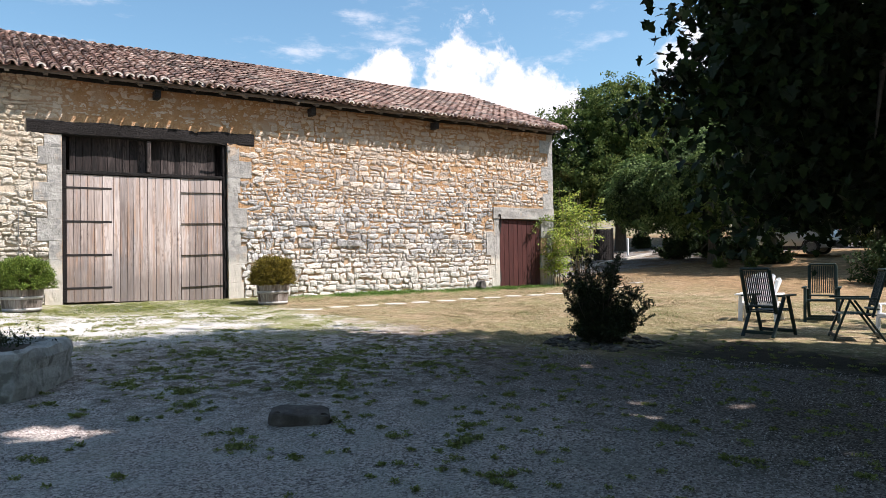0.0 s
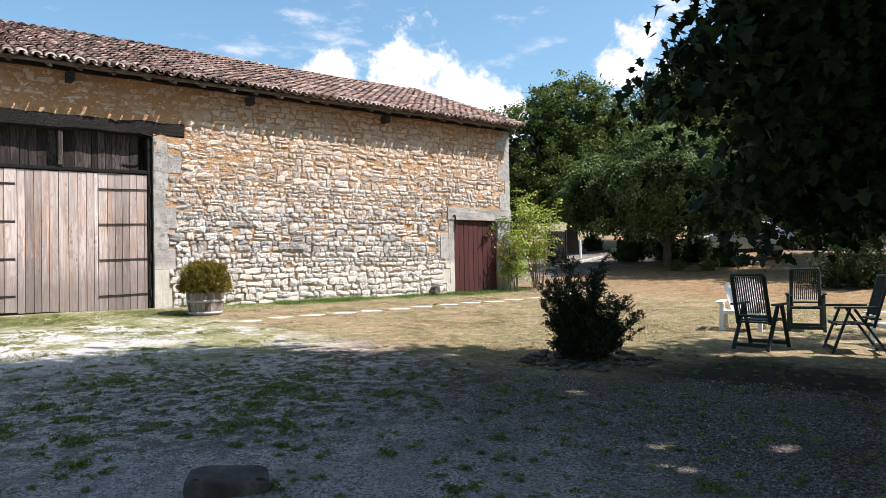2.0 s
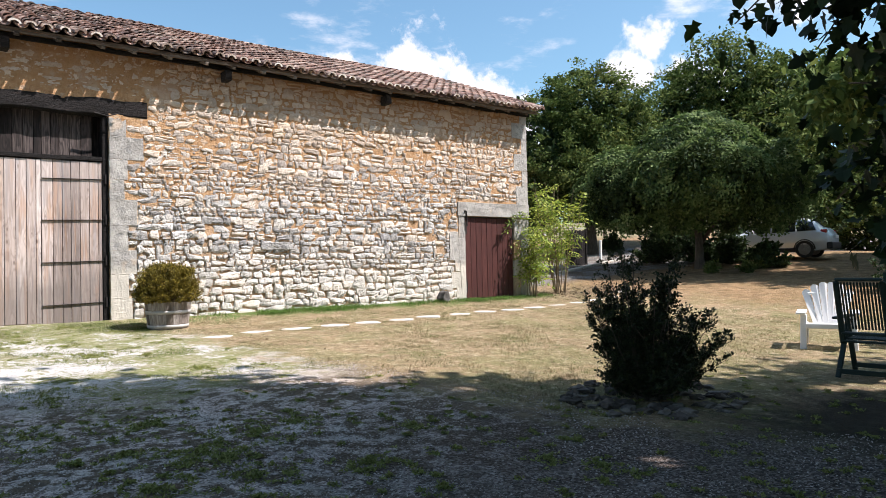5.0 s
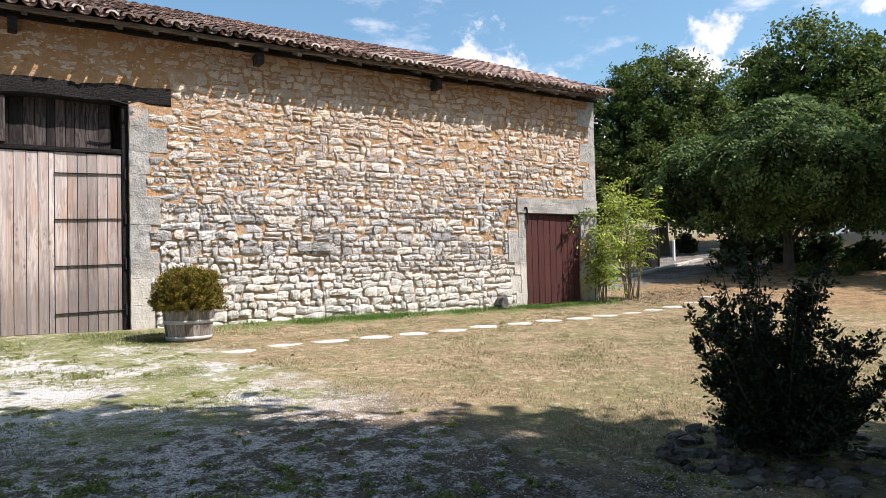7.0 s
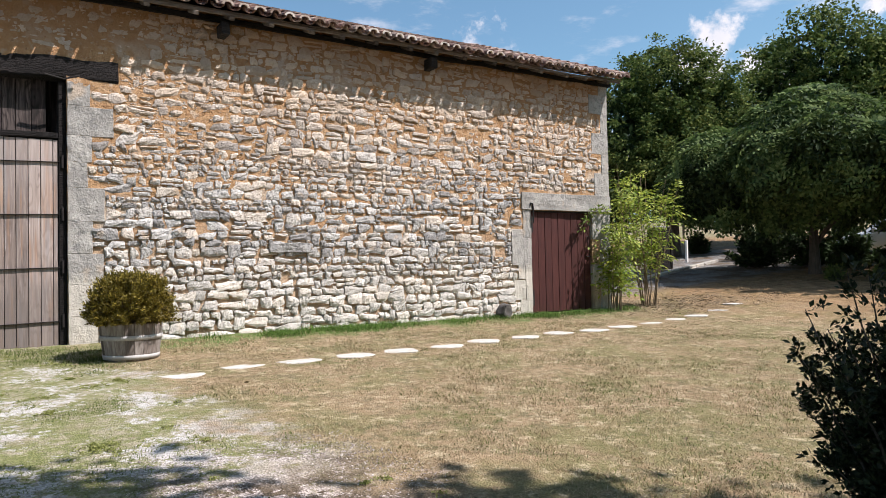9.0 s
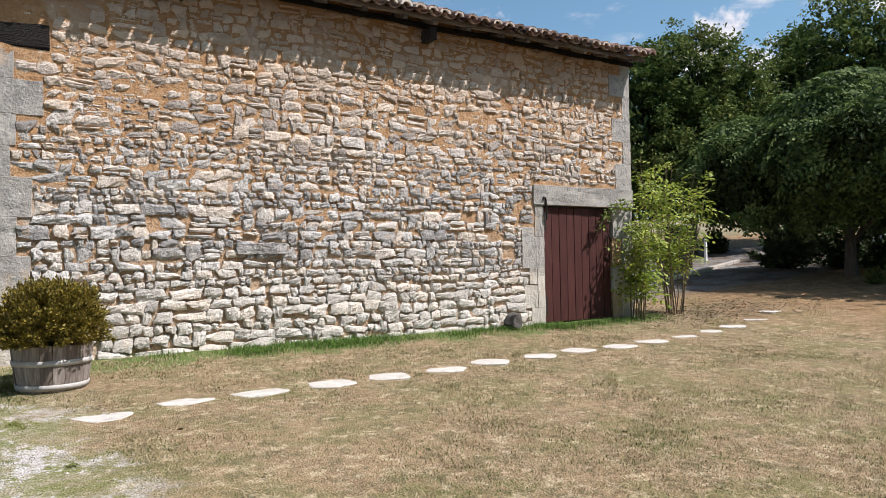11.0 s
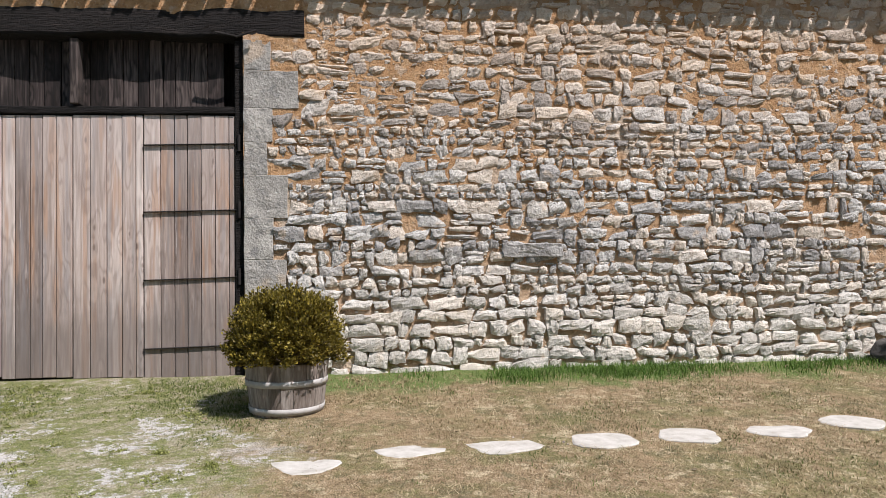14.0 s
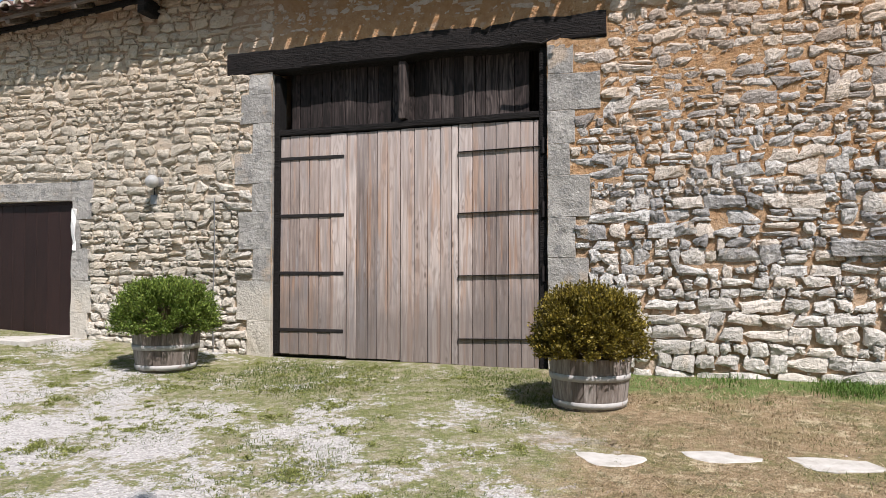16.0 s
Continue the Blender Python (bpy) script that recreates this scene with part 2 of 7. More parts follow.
M["dressed"] = surface("dressed_limestone", [(0.2, (0.20, 0.192, 0.176)), (0.5, (0.32, 0.306, 0.278)), (0.8, (0.46, 0.44, 0.40))], scale=3.8, bump=1.0, bump_scale=24, dist=0.02, vary=0.14,
                       spots=[((0.62, 0.61, 0.58), 9, 0.60, 0.6), ((0.15, 0.146, 0.139), 9, 0.55, 0.7), ((0.13, 0.128, 0.122), 45, 0.60, 0.5), ((0.64, 0.63, 0.60), 34, 0.62, 0.5), ((0.46, 0.34, 0.23), 2.4, 0.60, 0.5)])
zone_mix(M["dressed"], (0.60, 0.55, 0.46), 2, 1.1, 0.8, 0.6, 0.1, 2.0)
M["eave_wood"] = surface("grey_brown_eave_timber", [(0.25, (0.05, 0.038, 0.03)), (0.5, (0.125, 0.098, 0.078)), (0.8, (0.26, 0.215, 0.175))], scale=6, stretch=(0.5, 5, 5), bump=0.6, bump_scale=18, dist=0.012, vary=0.5)
M["tile"] = surface("clay_roof_tile", [(0.12, (0.075, 0.052, 0.045)), (0.35, (0.165, 0.10, 0.082)), (0.55, (0.255, 0.15, 0.115)), (0.75, (0.35, 0.235, 0.185)), (0.95, (0.46, 0.38, 0.32))], scale=7, bump=0.4, bump_scale=40, dist=0.01,
                    vary=0.7, spots=[((0.32, 0.30, 0.26), 14, 0.58, 0.65), ((0.05, 0.045, 0.04), 8, 0.58, 0.65), ((0.22, 0.20, 0.17), 1.1, 0.56, 0.45)])
M["tile_mortar"] = surface("lime_crusted_tile_rim", [(0.2, (0.15, 0.10, 0.08)), (0.5, (0.36, 0.27, 0.215)), (0.8, (0.66, 0.60, 0.53))], scale=9, bump=0.4, vary=0.7)
M["dark_wood"] = surface("tarred_old_timber", [(0.3, (0.005, 0.004, 0.0035)), (0.55, (0.013, 0.010, 0.009)), (0.8, (0.052, 0.041, 0.036))], scale=7, stretch=(0.4, 7, 7), bump=1.0, bump_scale=14, dist=0.03, vary=0.3)
M["dark_board"] = surface("blackened_board", [(0.25, (0.012, 0.009, 0.008)), (0.5, (0.036, 0.026, 0.0235)), (0.8, (0.125, 0.10, 0.09))], scale=7, stretch=(9, 9, 0.5), bump=0.5, bump_scale=20, dist=0.01, vary=0.3)
wood_grain(M["dark_board"], (0.006, 0.005, 0.004), 0.9)
M["plank"] = surface("weathered_pine", [(0.10, (0.14, 0.114, 0.104)), (0.36, (0.31, 0.247, 0.214)), (0.62, (0.45, 0.368, 0.325)), (0.92, (0.62, 0.545, 0.50))], scale=5, stretch=(7, 7, 0.4), bump=0.35, bump_scale=18, dist=0.008,
                     vary=0.7, spots=[((0.62, 0.55, 0.53), 5, 0.60, 0.5), ((0.40, 0.215, 0.115), 1.6, 0.52, 0.5), ((0.25, 0.24, 0.245), 1.9, 0.54, 0.5), ((0.13, 0.11, 0.10), 5, 0.68, 0.5)])
wood_grain(M["plank"], (0.17, 0.125, 0.105), 0.5)
zone_mix(M["plank"], (0.15, 0.128, 0.116), 2, 1.35, 0.4, 0.65, 0.5, 3.5)
zone_mix(M["plank"], (0.46, 0.40, 0.37), 2, 1.9, 2.9, 0.35, 0.4, 2.0)
M["iron"] = surface("black_iron", [(0.3, (0.012, 0.011, 0.011)), (0.7, (0.035, 0.03, 0.028))], scale=20, rough=(0.5, 0.8), bump=0.2, metal=0.3)
M["red_door"] = surface("oxblood_paint", [(0.3, (0.034, 0.009, 0.008)), (0.6, (0.060, 0.016, 0.013)), (0.85, (0.095, 0.031, 0.025))], scale=5, stretch=(5, 5, 0.6), rough=(0.55, 0.8), bump=0.2, bump_scale=20, vary=0.2)
M["brown_door"] = surface("brown_paint", [(0.3, (0.014, 0.0065, 0.0055)), (0.7, (0.028, 0.013, 0.011))], scale=5, stretch=(5, 5, 0.6), rough=(0.5, 0.75), bump=0.15, vary=0.2)
M["barrel"] = surface("grey_oak_stave", [(0.2, (0.075, 0.058, 0.048)), (0.5, (0.19, 0.158, 0.136)), (0.8, (0.38, 0.345, 0.315))], scale=6, stretch=(7, 7, 0.6), bump=0.5, bump_scale=24, dist=0.008, vary=0.35)
M["hoop"] = surface("galvanised_hoop", [(0.3, (0.33, 0.32, 0.305)), (0.7, (0.50, 0.485, 0.465))], scale=15, rough=(0.65, 0.9), bump=0.2, metal=0.15, spots=[((0.20, 0.12, 0.07), 9, 0.6, 0.5)])
M["soil"] = surface("soil", [(0.3, (0.03, 0.022, 0.016)), (0.7, (0.08, 0.06, 0.045))], scale=20, bump=0.8)
M["bark"] = surface("bark", [(0.25, (0.045, 0.036, 0.028)), (0.6, (0.11, 0.09, 0.07)), (0.85, (0.2, 0.17, 0.14))], scale=8, stretch=(3, 3, 0.6), bump=0.9, bump_scale=14, dist=0.03)
M["cane"] = surface("cane_bark", [(0.3, (0.12, 0.085, 0.05)), (0.7, (0.25, 0.2, 0.13))], scale=14, bump=0.3)
M["leaf_maple"] = surface("maple_leaf", [(0.2, (0.007, 0.014, 0.005)), (0.5, (0.013, 0.026, 0.008)), (0.85, (0.036, 0.062, 0.016))], scale=2, bump=0, rough=(0.5, 0.7), vary=0.5, spec=0.2, through_light=0.15)
M["leaf_far"] = surface("tree_leaf", [(0.2, (0.032, 0.058, 0.016)), (0.5, (0.088, 0.132, 0.034)), (0.85, (0.22, 0.25, 0.075))], scale=0.5, bump=0, rough=(0.65, 0.85), vary=0.5, spec=0.12, through_light=0.25,
                        spots=[((0.16, 0.12, 0.04), 0.35, 0.62, 0.5)])
M["leaf_sumac"] = surface("sumac_leaflet", [(0.2, (0.028, 0.052, 0.014)), (0.5, (0.085, 0.138, 0.040)), (0.85, (0.23, 0.285, 0.105))], scale=0.8, bump=0, rough=(0.6, 0.8), vary=0.45, spec=0.15, through_light=0.3)
M["leaf_lime"] = surface("yellow_green_leaf", [(0.2, (0.085, 0.15, 0.02)), (0.5, (0.24, 0.315, 0.048)), (0.85, (0.48, 0.50, 0.095))], scale=3, bump=0, rough=(0.45, 0.65), vary=0.5, through_light=0.35)
M["leaf_bush"] = surface("holly_leaf", [(0.2, (0.010, 0.014, 0.006)), (0.5, (0.021, 0.031, 0.011)), (0.85, (0.06, 0.070, 0.025))], scale=6, bump=0, rough=(0.5, 0.7), vary=0.5, spec=0.25, through_light=0.1)
M["leaf_box"] = surface("bronzed_box_leaf", [(0.2, (0.055, 0.043, 0.010)), (0.5, (0.15, 0.120, 0.019)), (0.85, (0.37, 0.285, 0.045))], scale=7, bump=0, rough=(0.4, 0.6), vary=0.5, through_light=0.25)
M["leaf_boxg"] = surface("green_box_leaf", [(0.2, (0.055, 0.088, 0.015)), (0.5, (0.125, 0.19, 0.032)), (0.85, (0.27, 0.33, 0.065))], scale=7, bump=0, rough=(0.4, 0.6), vary=0.5, through_light=0.25)
M["grass_dry"] = surface("dry_grass", [(0.12, (0.14, 0.120, 0.052)), (0.36, (0.28, 0.210, 0.117)), (0.65, (0.42, 0.336, 0.208)), (0.9, (0.58, 0.50, 0.35))], scale=0.9, bump=0, vary=0.5, through_light=0.2,
                         spots=[((0.13, 0.125, 0.05), 3.2, 0.54, 0.75), ((0.60, 0.50, 0.33), 4.6, 0.55, 0.6), ((0.22, 0.15, 0.085), 7.5, 0.57, 0.6)])
M["grass_green"] = surface("green_grass", [(0.2, (0.05, 0.075, 0.018)), (0.5, (0.10, 0.135, 0.032)), (0.85, (0.20, 0.21, 0.065))], scale=2, bump=0, vary=0.5, through_light=0.25)
M["lush"] = surface("lush_grass", [(0.2, (0.035, 0.075, 0.014)), (0.5, (0.085, 0.165, 0.028)), (0.85, (0.19, 0.29, 0.065))], scale=2, bump=0, vary=0.5, through_light=0.25)
M["dark_rock"] = surface("dark_lichened_rock", [(0.25, (0.03, 0.027, 0.025)), (0.5, (0.075, 0.068, 0.062)), (0.8, (0.17, 0.155, 0.14))], scale=9, bump=0.9, bump_scale=22)
M["weed"] = surface("low_green_weed", [(0.2, (0.10, 0.115, 0.028)), (0.5, (0.21, 0.232, 0.066)), (0.85, (0.36, 0.365, 0.14))], scale=3, bump=0, vary=0.5, through_light=0.2)
M["pebble"] = surface("pale_gravel", [(0.1, (0.18, 0.149, 0.135)), (0.5, (0.36, 0.310, 0.284)), (0.9, (0.60, 0.545, 0.505))], scale=20, bump=0, vary=0.7)
M["slab"] = surface("white_limestone_slab", [(0.25, (0.30, 0.275, 0.235)), (0.5, (0.45, 0.428, 0.39)), (0.75, (0.57, 0.55, 0.515))], scale=9, bump=0.4, bump_scale=30, dist=0.01)
M["rock"] = surface("brown_grey_rock", [(0.2, (0.035, 0.027, 0.022)), (0.5, (0.095, 0.076, 0.063)), (0.8, (0.23, 0.20, 0.175))], scale=8, bump=0.8, bump_scale=20, vary=0.4)
M["trough"] = surface("hewn_trough_stone", [(0.2, (0.15, 0.145, 0.13)), (0.5, (0.36, 0.345, 0.32)), (0.8, (0.58, 0.56, 0.52))], scale=7, bump=1.0, bump_scale=14, dist=0.03, spots=[((0.12, 0.12, 0.10), 6, 0.58, 0.7)])
M["green_plastic"] = surface("dark_green_resin", [(0.3, (0.007, 0.017, 0.014)), (0.7, (0.013, 0.030, 0.025))], scale=6, rough=(0.45, 0.6), bump=0.05, spec=0.3)
M["white_plastic"] = surface("white_resin", [(0.3, (0.74, 0.74, 0.73)), (0.7, (0.82, 0.82, 0.81))], scale=6, rough=(0.35, 0.5), bump=0.05, spec=0.5)
M["car_paint"] = surface("silver_blue_paint", [(0.3, (0.60, 0.64, 0.68)), (0.7, (0.66, 0.70, 0.74))], scale=2, rough=(0.2, 0.3), bump=0, metal=0.2, spec=0.5)
M["car_dark"] = surface("black_trim", [(0.3, (0.012, 0.012, 0.013)), (0.7, (0.025, 0.025, 0.027))], scale=8, rough=(0.4, 0.6), bump=0)
M["tyre"] = surface("tyre_rubber", [(0.3, (0.014, 0.014, 0.014)), (0.7, (0.03, 0.03, 0.03))], scale=12, rough=(0.7, 0.9), bump=0.2)
M["alloy"] = surface("alloy_rim", [(0.3, (0.16, 0.16, 0.165)), (0.7, (0.26, 0.26, 0.26))], scale=8, rough=(0.25, 0.4), bump=0, metal=0.8)
M["car_glass"] = surface("tinted_glass", [(0.3, (0.012, 0.014, 0.016)), (0.7, (0.02, 0.022, 0.025))], scale=2, rough=(0.03, 0.06), bump=0, spec=0.7)
M["red_lens"] = surface("red_lens", [(0.3, (0.30, 0.01, 0.01)), (0.7, (0.4, 0.02, 0.02))], scale=8, rough=(0.15, 0.25), bump=0, spec=0.6)
M["lamp_glass"] = surface("clouded_lamp_glass", [(0.3, (0.28, 0.28, 0.265)), (0.7, (0.48, 0.48, 0.46))], scale=9, rough=(0.08, 0.2), bump=0, spec=0.8)
M["grey_metal"] = surface("grey_metal", [(0.3, (0.2, 0.2, 0.2)), (0.7, (0.32, 0.32, 0.32))], scale=12, rough=(0.4, 0.6), bump=0.1, metal=0.5)
M["white_paint"] = surface("white_post_paint", [(0.3, (0.7, 0.7, 0.68)), (0.7, (0.8, 0.8, 0.78))], scale=12, bump=0.2)
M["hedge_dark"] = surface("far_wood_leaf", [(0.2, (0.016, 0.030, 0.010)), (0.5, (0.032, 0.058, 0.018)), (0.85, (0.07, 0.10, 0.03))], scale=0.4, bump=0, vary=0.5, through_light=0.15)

# ---------------------------------------------------------------- geometry helpers
rng = np.random.default_rng(7)


def ground_z(x, y):
    x, y = np.asarray(x, float), np.asarray(y, float)
    z = 0.03 + np.where(y < 0, 0.04 * np.maximum(y, -40) - 0.05 * (1 - np.exp(np.minimum(y, 0))), 0.05 * np.clip(y, 0, 10) * np.clip((x - 9) / 3, 0, 1))
    z = z + 0.06 * np.clip(x - 11, 0, 18) / (1 + np.exp(-np.clip(x - 12, -20, 20)))
    z = z + 0.08 * np.clip(0.7 * x + 0.7 * y - 25, 0, 55) * np.clip((y - 6) / 8, 0, 1)
    return z + 0.055 * np.clip(-3.5 - x, 0, 5) * np.exp(-(y / 6) ** 2)


def mesh_from(name, verts, faces, smooth=False):
    """A mesh from arrays of vertices and of faces with one number of corners."""
    verts, faces = np.asarray(verts, np.float32), np.asarray(faces, np.int32)
    me = bpy.data.meshes.new(name)
    k = faces.shape[1]
    me.vertices.add(len(verts))
    me.vertices.foreach_set("co", verts.ravel())
    me.loops.add(faces.size)
    me.loops.foreach_set("vertex_index", faces.ravel())
    me.polygons.add(len(faces))
    me.polygons.foreach_set("loop_start", np.arange(0, faces.size, k, dtype=np.int32))
    me.polygons.foreach_set("use_smooth", np.full(len(faces), smooth))
    me.update(calc_edges=True)
    return me


def link(name, me, material, parent=None, label="", m=None):
    if material and not me.materials:
        me.materials.append(material)
    ob = new(name, me)
    if m is not None:
        ob.matrix_basis = m
    if parent:
        ob.parent = parent
    return tagged(ob, label)


def thing(name, label, category, m=None, group="", kind=""):
    ob = new(name)
    if m is not None:
        ob.matrix_basis = m
    return tagged(ob, label, category, group, kind)


def part(name, bm, material, parent, label="", smooth=False):
    me = bpy.data.meshes.new(name)
    bm.to_mesh(me)
    bm.free()
    if smooth:
        me.polygons.foreach_set("use_smooth", [True] * len(me.polygons))
    return link(name, me, material, parent, label)


def box_bm(lo, hi, bevel=0.006, segs=1, bm=None):
    own = bm or bmesh.new()
    lo, hi = Vector(lo), Vector(hi)
    r = bmesh.ops.create_cube(own, size=1.0, matrix=Matrix.LocRotScale((lo + hi) / 2, None, [max(abs(b - a), 1e-4) for a, b in zip(lo, hi)]))
    if bevel:
        vs = set(r["verts"])
        bmesh.ops.bevel(own, geom=[e for e in own.edges if e.verts[0] in vs], offset=bevel, segments=segs, affect="EDGES", profile=0.6)
    return own


def box(name, lo, hi, material, parent, bevel=0.006, label="", segs=1):
    return part(name, box_bm(lo, hi, bevel, segs), material, parent, label)


def bar_bm(a, b, w, d, bevel=0.005, up=(0, 0, 1), bm=None):
    """A squared bar from a to b, w wide and d deep."""
    own = bm or bmesh.new()
    a, b = Vector(a), Vector(b)
    z = (b - a).normalized()
    x = Vector(up).cross(z)
    x = x.normalized() if x.length > 1e-4 else Vector((1, 0, 0))
    rot = Matrix((x, z.cross(x), z)).transposed().to_4x4()
    r = bmesh.ops.create_cube(own, size=1.0, matrix=Matrix.Translation((a + b) / 2) @ rot @ Matrix.Diagonal((w, d, (b - a).length, 1)))
    if bevel:
        vs = set(r["verts"])
        bmesh.ops.bevel(own, geom=[e for e in own.edges if e.verts[0] in vs], offset=bevel, segments=1, affect="EDGES")
    return own


def tube(points, radii, sides=7):
    """Vertices and quads of a tapered tube along points."""
    P = np.asarray(points, float)
    R = np.broadcast_to(np.asarray(radii, float), (len(P),))
    T = np.gradient(P, axis=0)
    T /= np.linalg.norm(T, axis=1)[:, None] + 1e-9
    ref = np.where(np.abs(T[:, 2:3]) > 0.9, np.array([[1.0, 0, 0]]), np.array([[0, 0, 1.0]]))
    U = np.cross(T, ref)
    U /= np.linalg.norm(U, axis=1)[:, None] + 1e-9
    V = np.cross(T, U)
    a = np.linspace(0, 2 * math.pi, sides, endpoint=False)
    ring = P[:, None] + R[:, None, None] * (np.cos(a)[None, :, None] * U[:, None] + np.sin(a)[None, :, None] * V[:, None])
    n = len(P)
    i, j = np.meshgrid(np.arange(n - 1), np.arange(sides), indexing="ij")
    k = (j + 1) % sides
    f = np.stack([i * sides + j, i * sides + k, (i + 1) * sides + k, (i + 1) * sides + j], -1).reshape(-1, 4)
    return ring.reshape(-1, 3), f


def join(pieces):
    vs, fs, n = [], [], 0
    for v, f in pieces:
        vs.append(v)
        fs.append(np.asarray(f) + n)
        n += len(v)
    return np.concatenate(vs), np.concatenate(fs)


def turns(yaw, pitch, roll):
    """Rotation matrices for arrays of angles."""
    cy, sy, cp, sp, cr, sr = np.cos(yaw), np.sin(yaw), np.cos(pitch), np.sin(pitch), np.cos(roll), np.sin(roll)
    o, z = np.ones_like(yaw), np.zeros_like(yaw)
    Rz = np.stack([cy, -sy, z, sy, cy, z, z, z, o], -1).reshape(-1, 3, 3)
    Rx = np.stack([o, z, z, z, cp, -sp, z, sp, cp], -1).reshape(-1, 3, 3)
    Ry = np.stack([cr, z, sr, z, o, z, -sr, z, cr], -1).reshape(-1, 3, 3)
    return Rz @ Rx @ Ry


def scatter(tv, tf, pos, rot, size):
    """Many turned and sized copies of one small template in one array pair."""
    tv, tf = np.asarray(tv, float), np.asarray(tf)
    size = np.broadcast_to(np.asarray(size, float), (len(pos),))
    v = np.einsum("nij,kj->nki", rot, tv) * size[:, None, None] + pos[:, None]
    f = tf[None] + (np.arange(len(pos)) * len(tv))[:, None, None]
    return v.reshape(-1, 3), f.reshape(-1, tf.shape[1])


LEAF = (np.array([[0, 0, 0], [0.3, 0.45, 0.06], [0, 1, -0.05], [-0.3, 0.45, 0.06]]), np.array([[0, 1, 2], [0, 2, 3]]))
NARROW = (np.array([[0, 0, 0], [0.16, 0.45, 0.04], [0, 1, -0.06], [-0.16, 0.45, 0.04]]), np.array([[0, 1, 2], [0, 2, 3]]))


def lobed():
    """A five-lobed leaf with pointed lobes, about as wide as long."""
    half = [(0.30, -0.02), (0.20, 0.20), (0.58, 0.36), (0.30, 0.48), (0.26, 0.74)]
    a = [(0, 0)] + half + [(0, 1.0)] + [(-x, y) for x, y in half[::-1]]
    v = np.array([(x, y, 0.10 * abs(x) - 0.12 * y * y) for x, y in a] + [(0, 0.36, 0)])
    n = len(a)
    return v, np.array([(n, i, (i + 1) % n) for i in range(n)])


def frond(pairs=9, half=0.055, sag=0.45):
    """A drooping feathered leaf: paired leaflets along a bent stalk, 1 long."""
    vs, fs = [], []
    for i in range(pairs):
        s = 0.15 + 0.85 * i / (pairs - 1)
        c = np.array([0, s, 0.12 * s - sag * s * s])
        ln = 0.30 * (1 - 0.6 * abs(s - 0.5))
        for sd in (-1, 1):
            tip = c + np.array([sd * ln, 0.10, -0.10])
            mid = (c + tip) / 2
            n = len(vs)
            vs += [c, mid + np.array([0.0, half, 0]), tip, mid - np.array([0.0, half, 0])]
            fs += [(n, n + 1, n + 2), (n, n + 2, n + 3)]
    return np.array(vs), np.array(fs)


# ---------------------------------------------------------------- ground
def axis_steps(lo, hi, fine, far):
    near = np.arange(lo, hi + fine / 2, fine)
    out = np.geomspace(1, far, 26)
    return np.concatenate([lo - out[::-1], near, hi + out])


def build_ground():
    xs, ys = axis_steps(-13, 32, 0.3, 900), axis_steps(-24, 14, 0.3, 900)
    X, Y = np.meshgrid(xs, ys)
    Z = ground_z(X, Y)
    near = np.exp(-((X / 40) ** 2 + (Y / 40) ** 2))
    bumps = np.array([noise.noise(Vector((x * 0.9, y * 0.9, 0.3))) for x, y in zip(X.ravel(), Y.ravel())]).reshape(X.shape)
    Z = Z + 0.018 * bumps * near
    nx, ny = len(xs), len(ys)
    i, j = np.meshgrid(np.arange(ny - 1), np.arange(nx - 1), indexing="ij")
    f = np.stack([i * nx + j, i * nx + j + 1, (i + 1) * nx + j + 1, (i + 1) * nx + j], -1).reshape(-1, 4)
    me = mesh_from("ground", np.stack([X, Y, Z], -1).reshape(-1, 3), f, True)
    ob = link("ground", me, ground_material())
    tagged(ob, "dry lawn merging into pale weedy gravel", "ground", kind="structure")


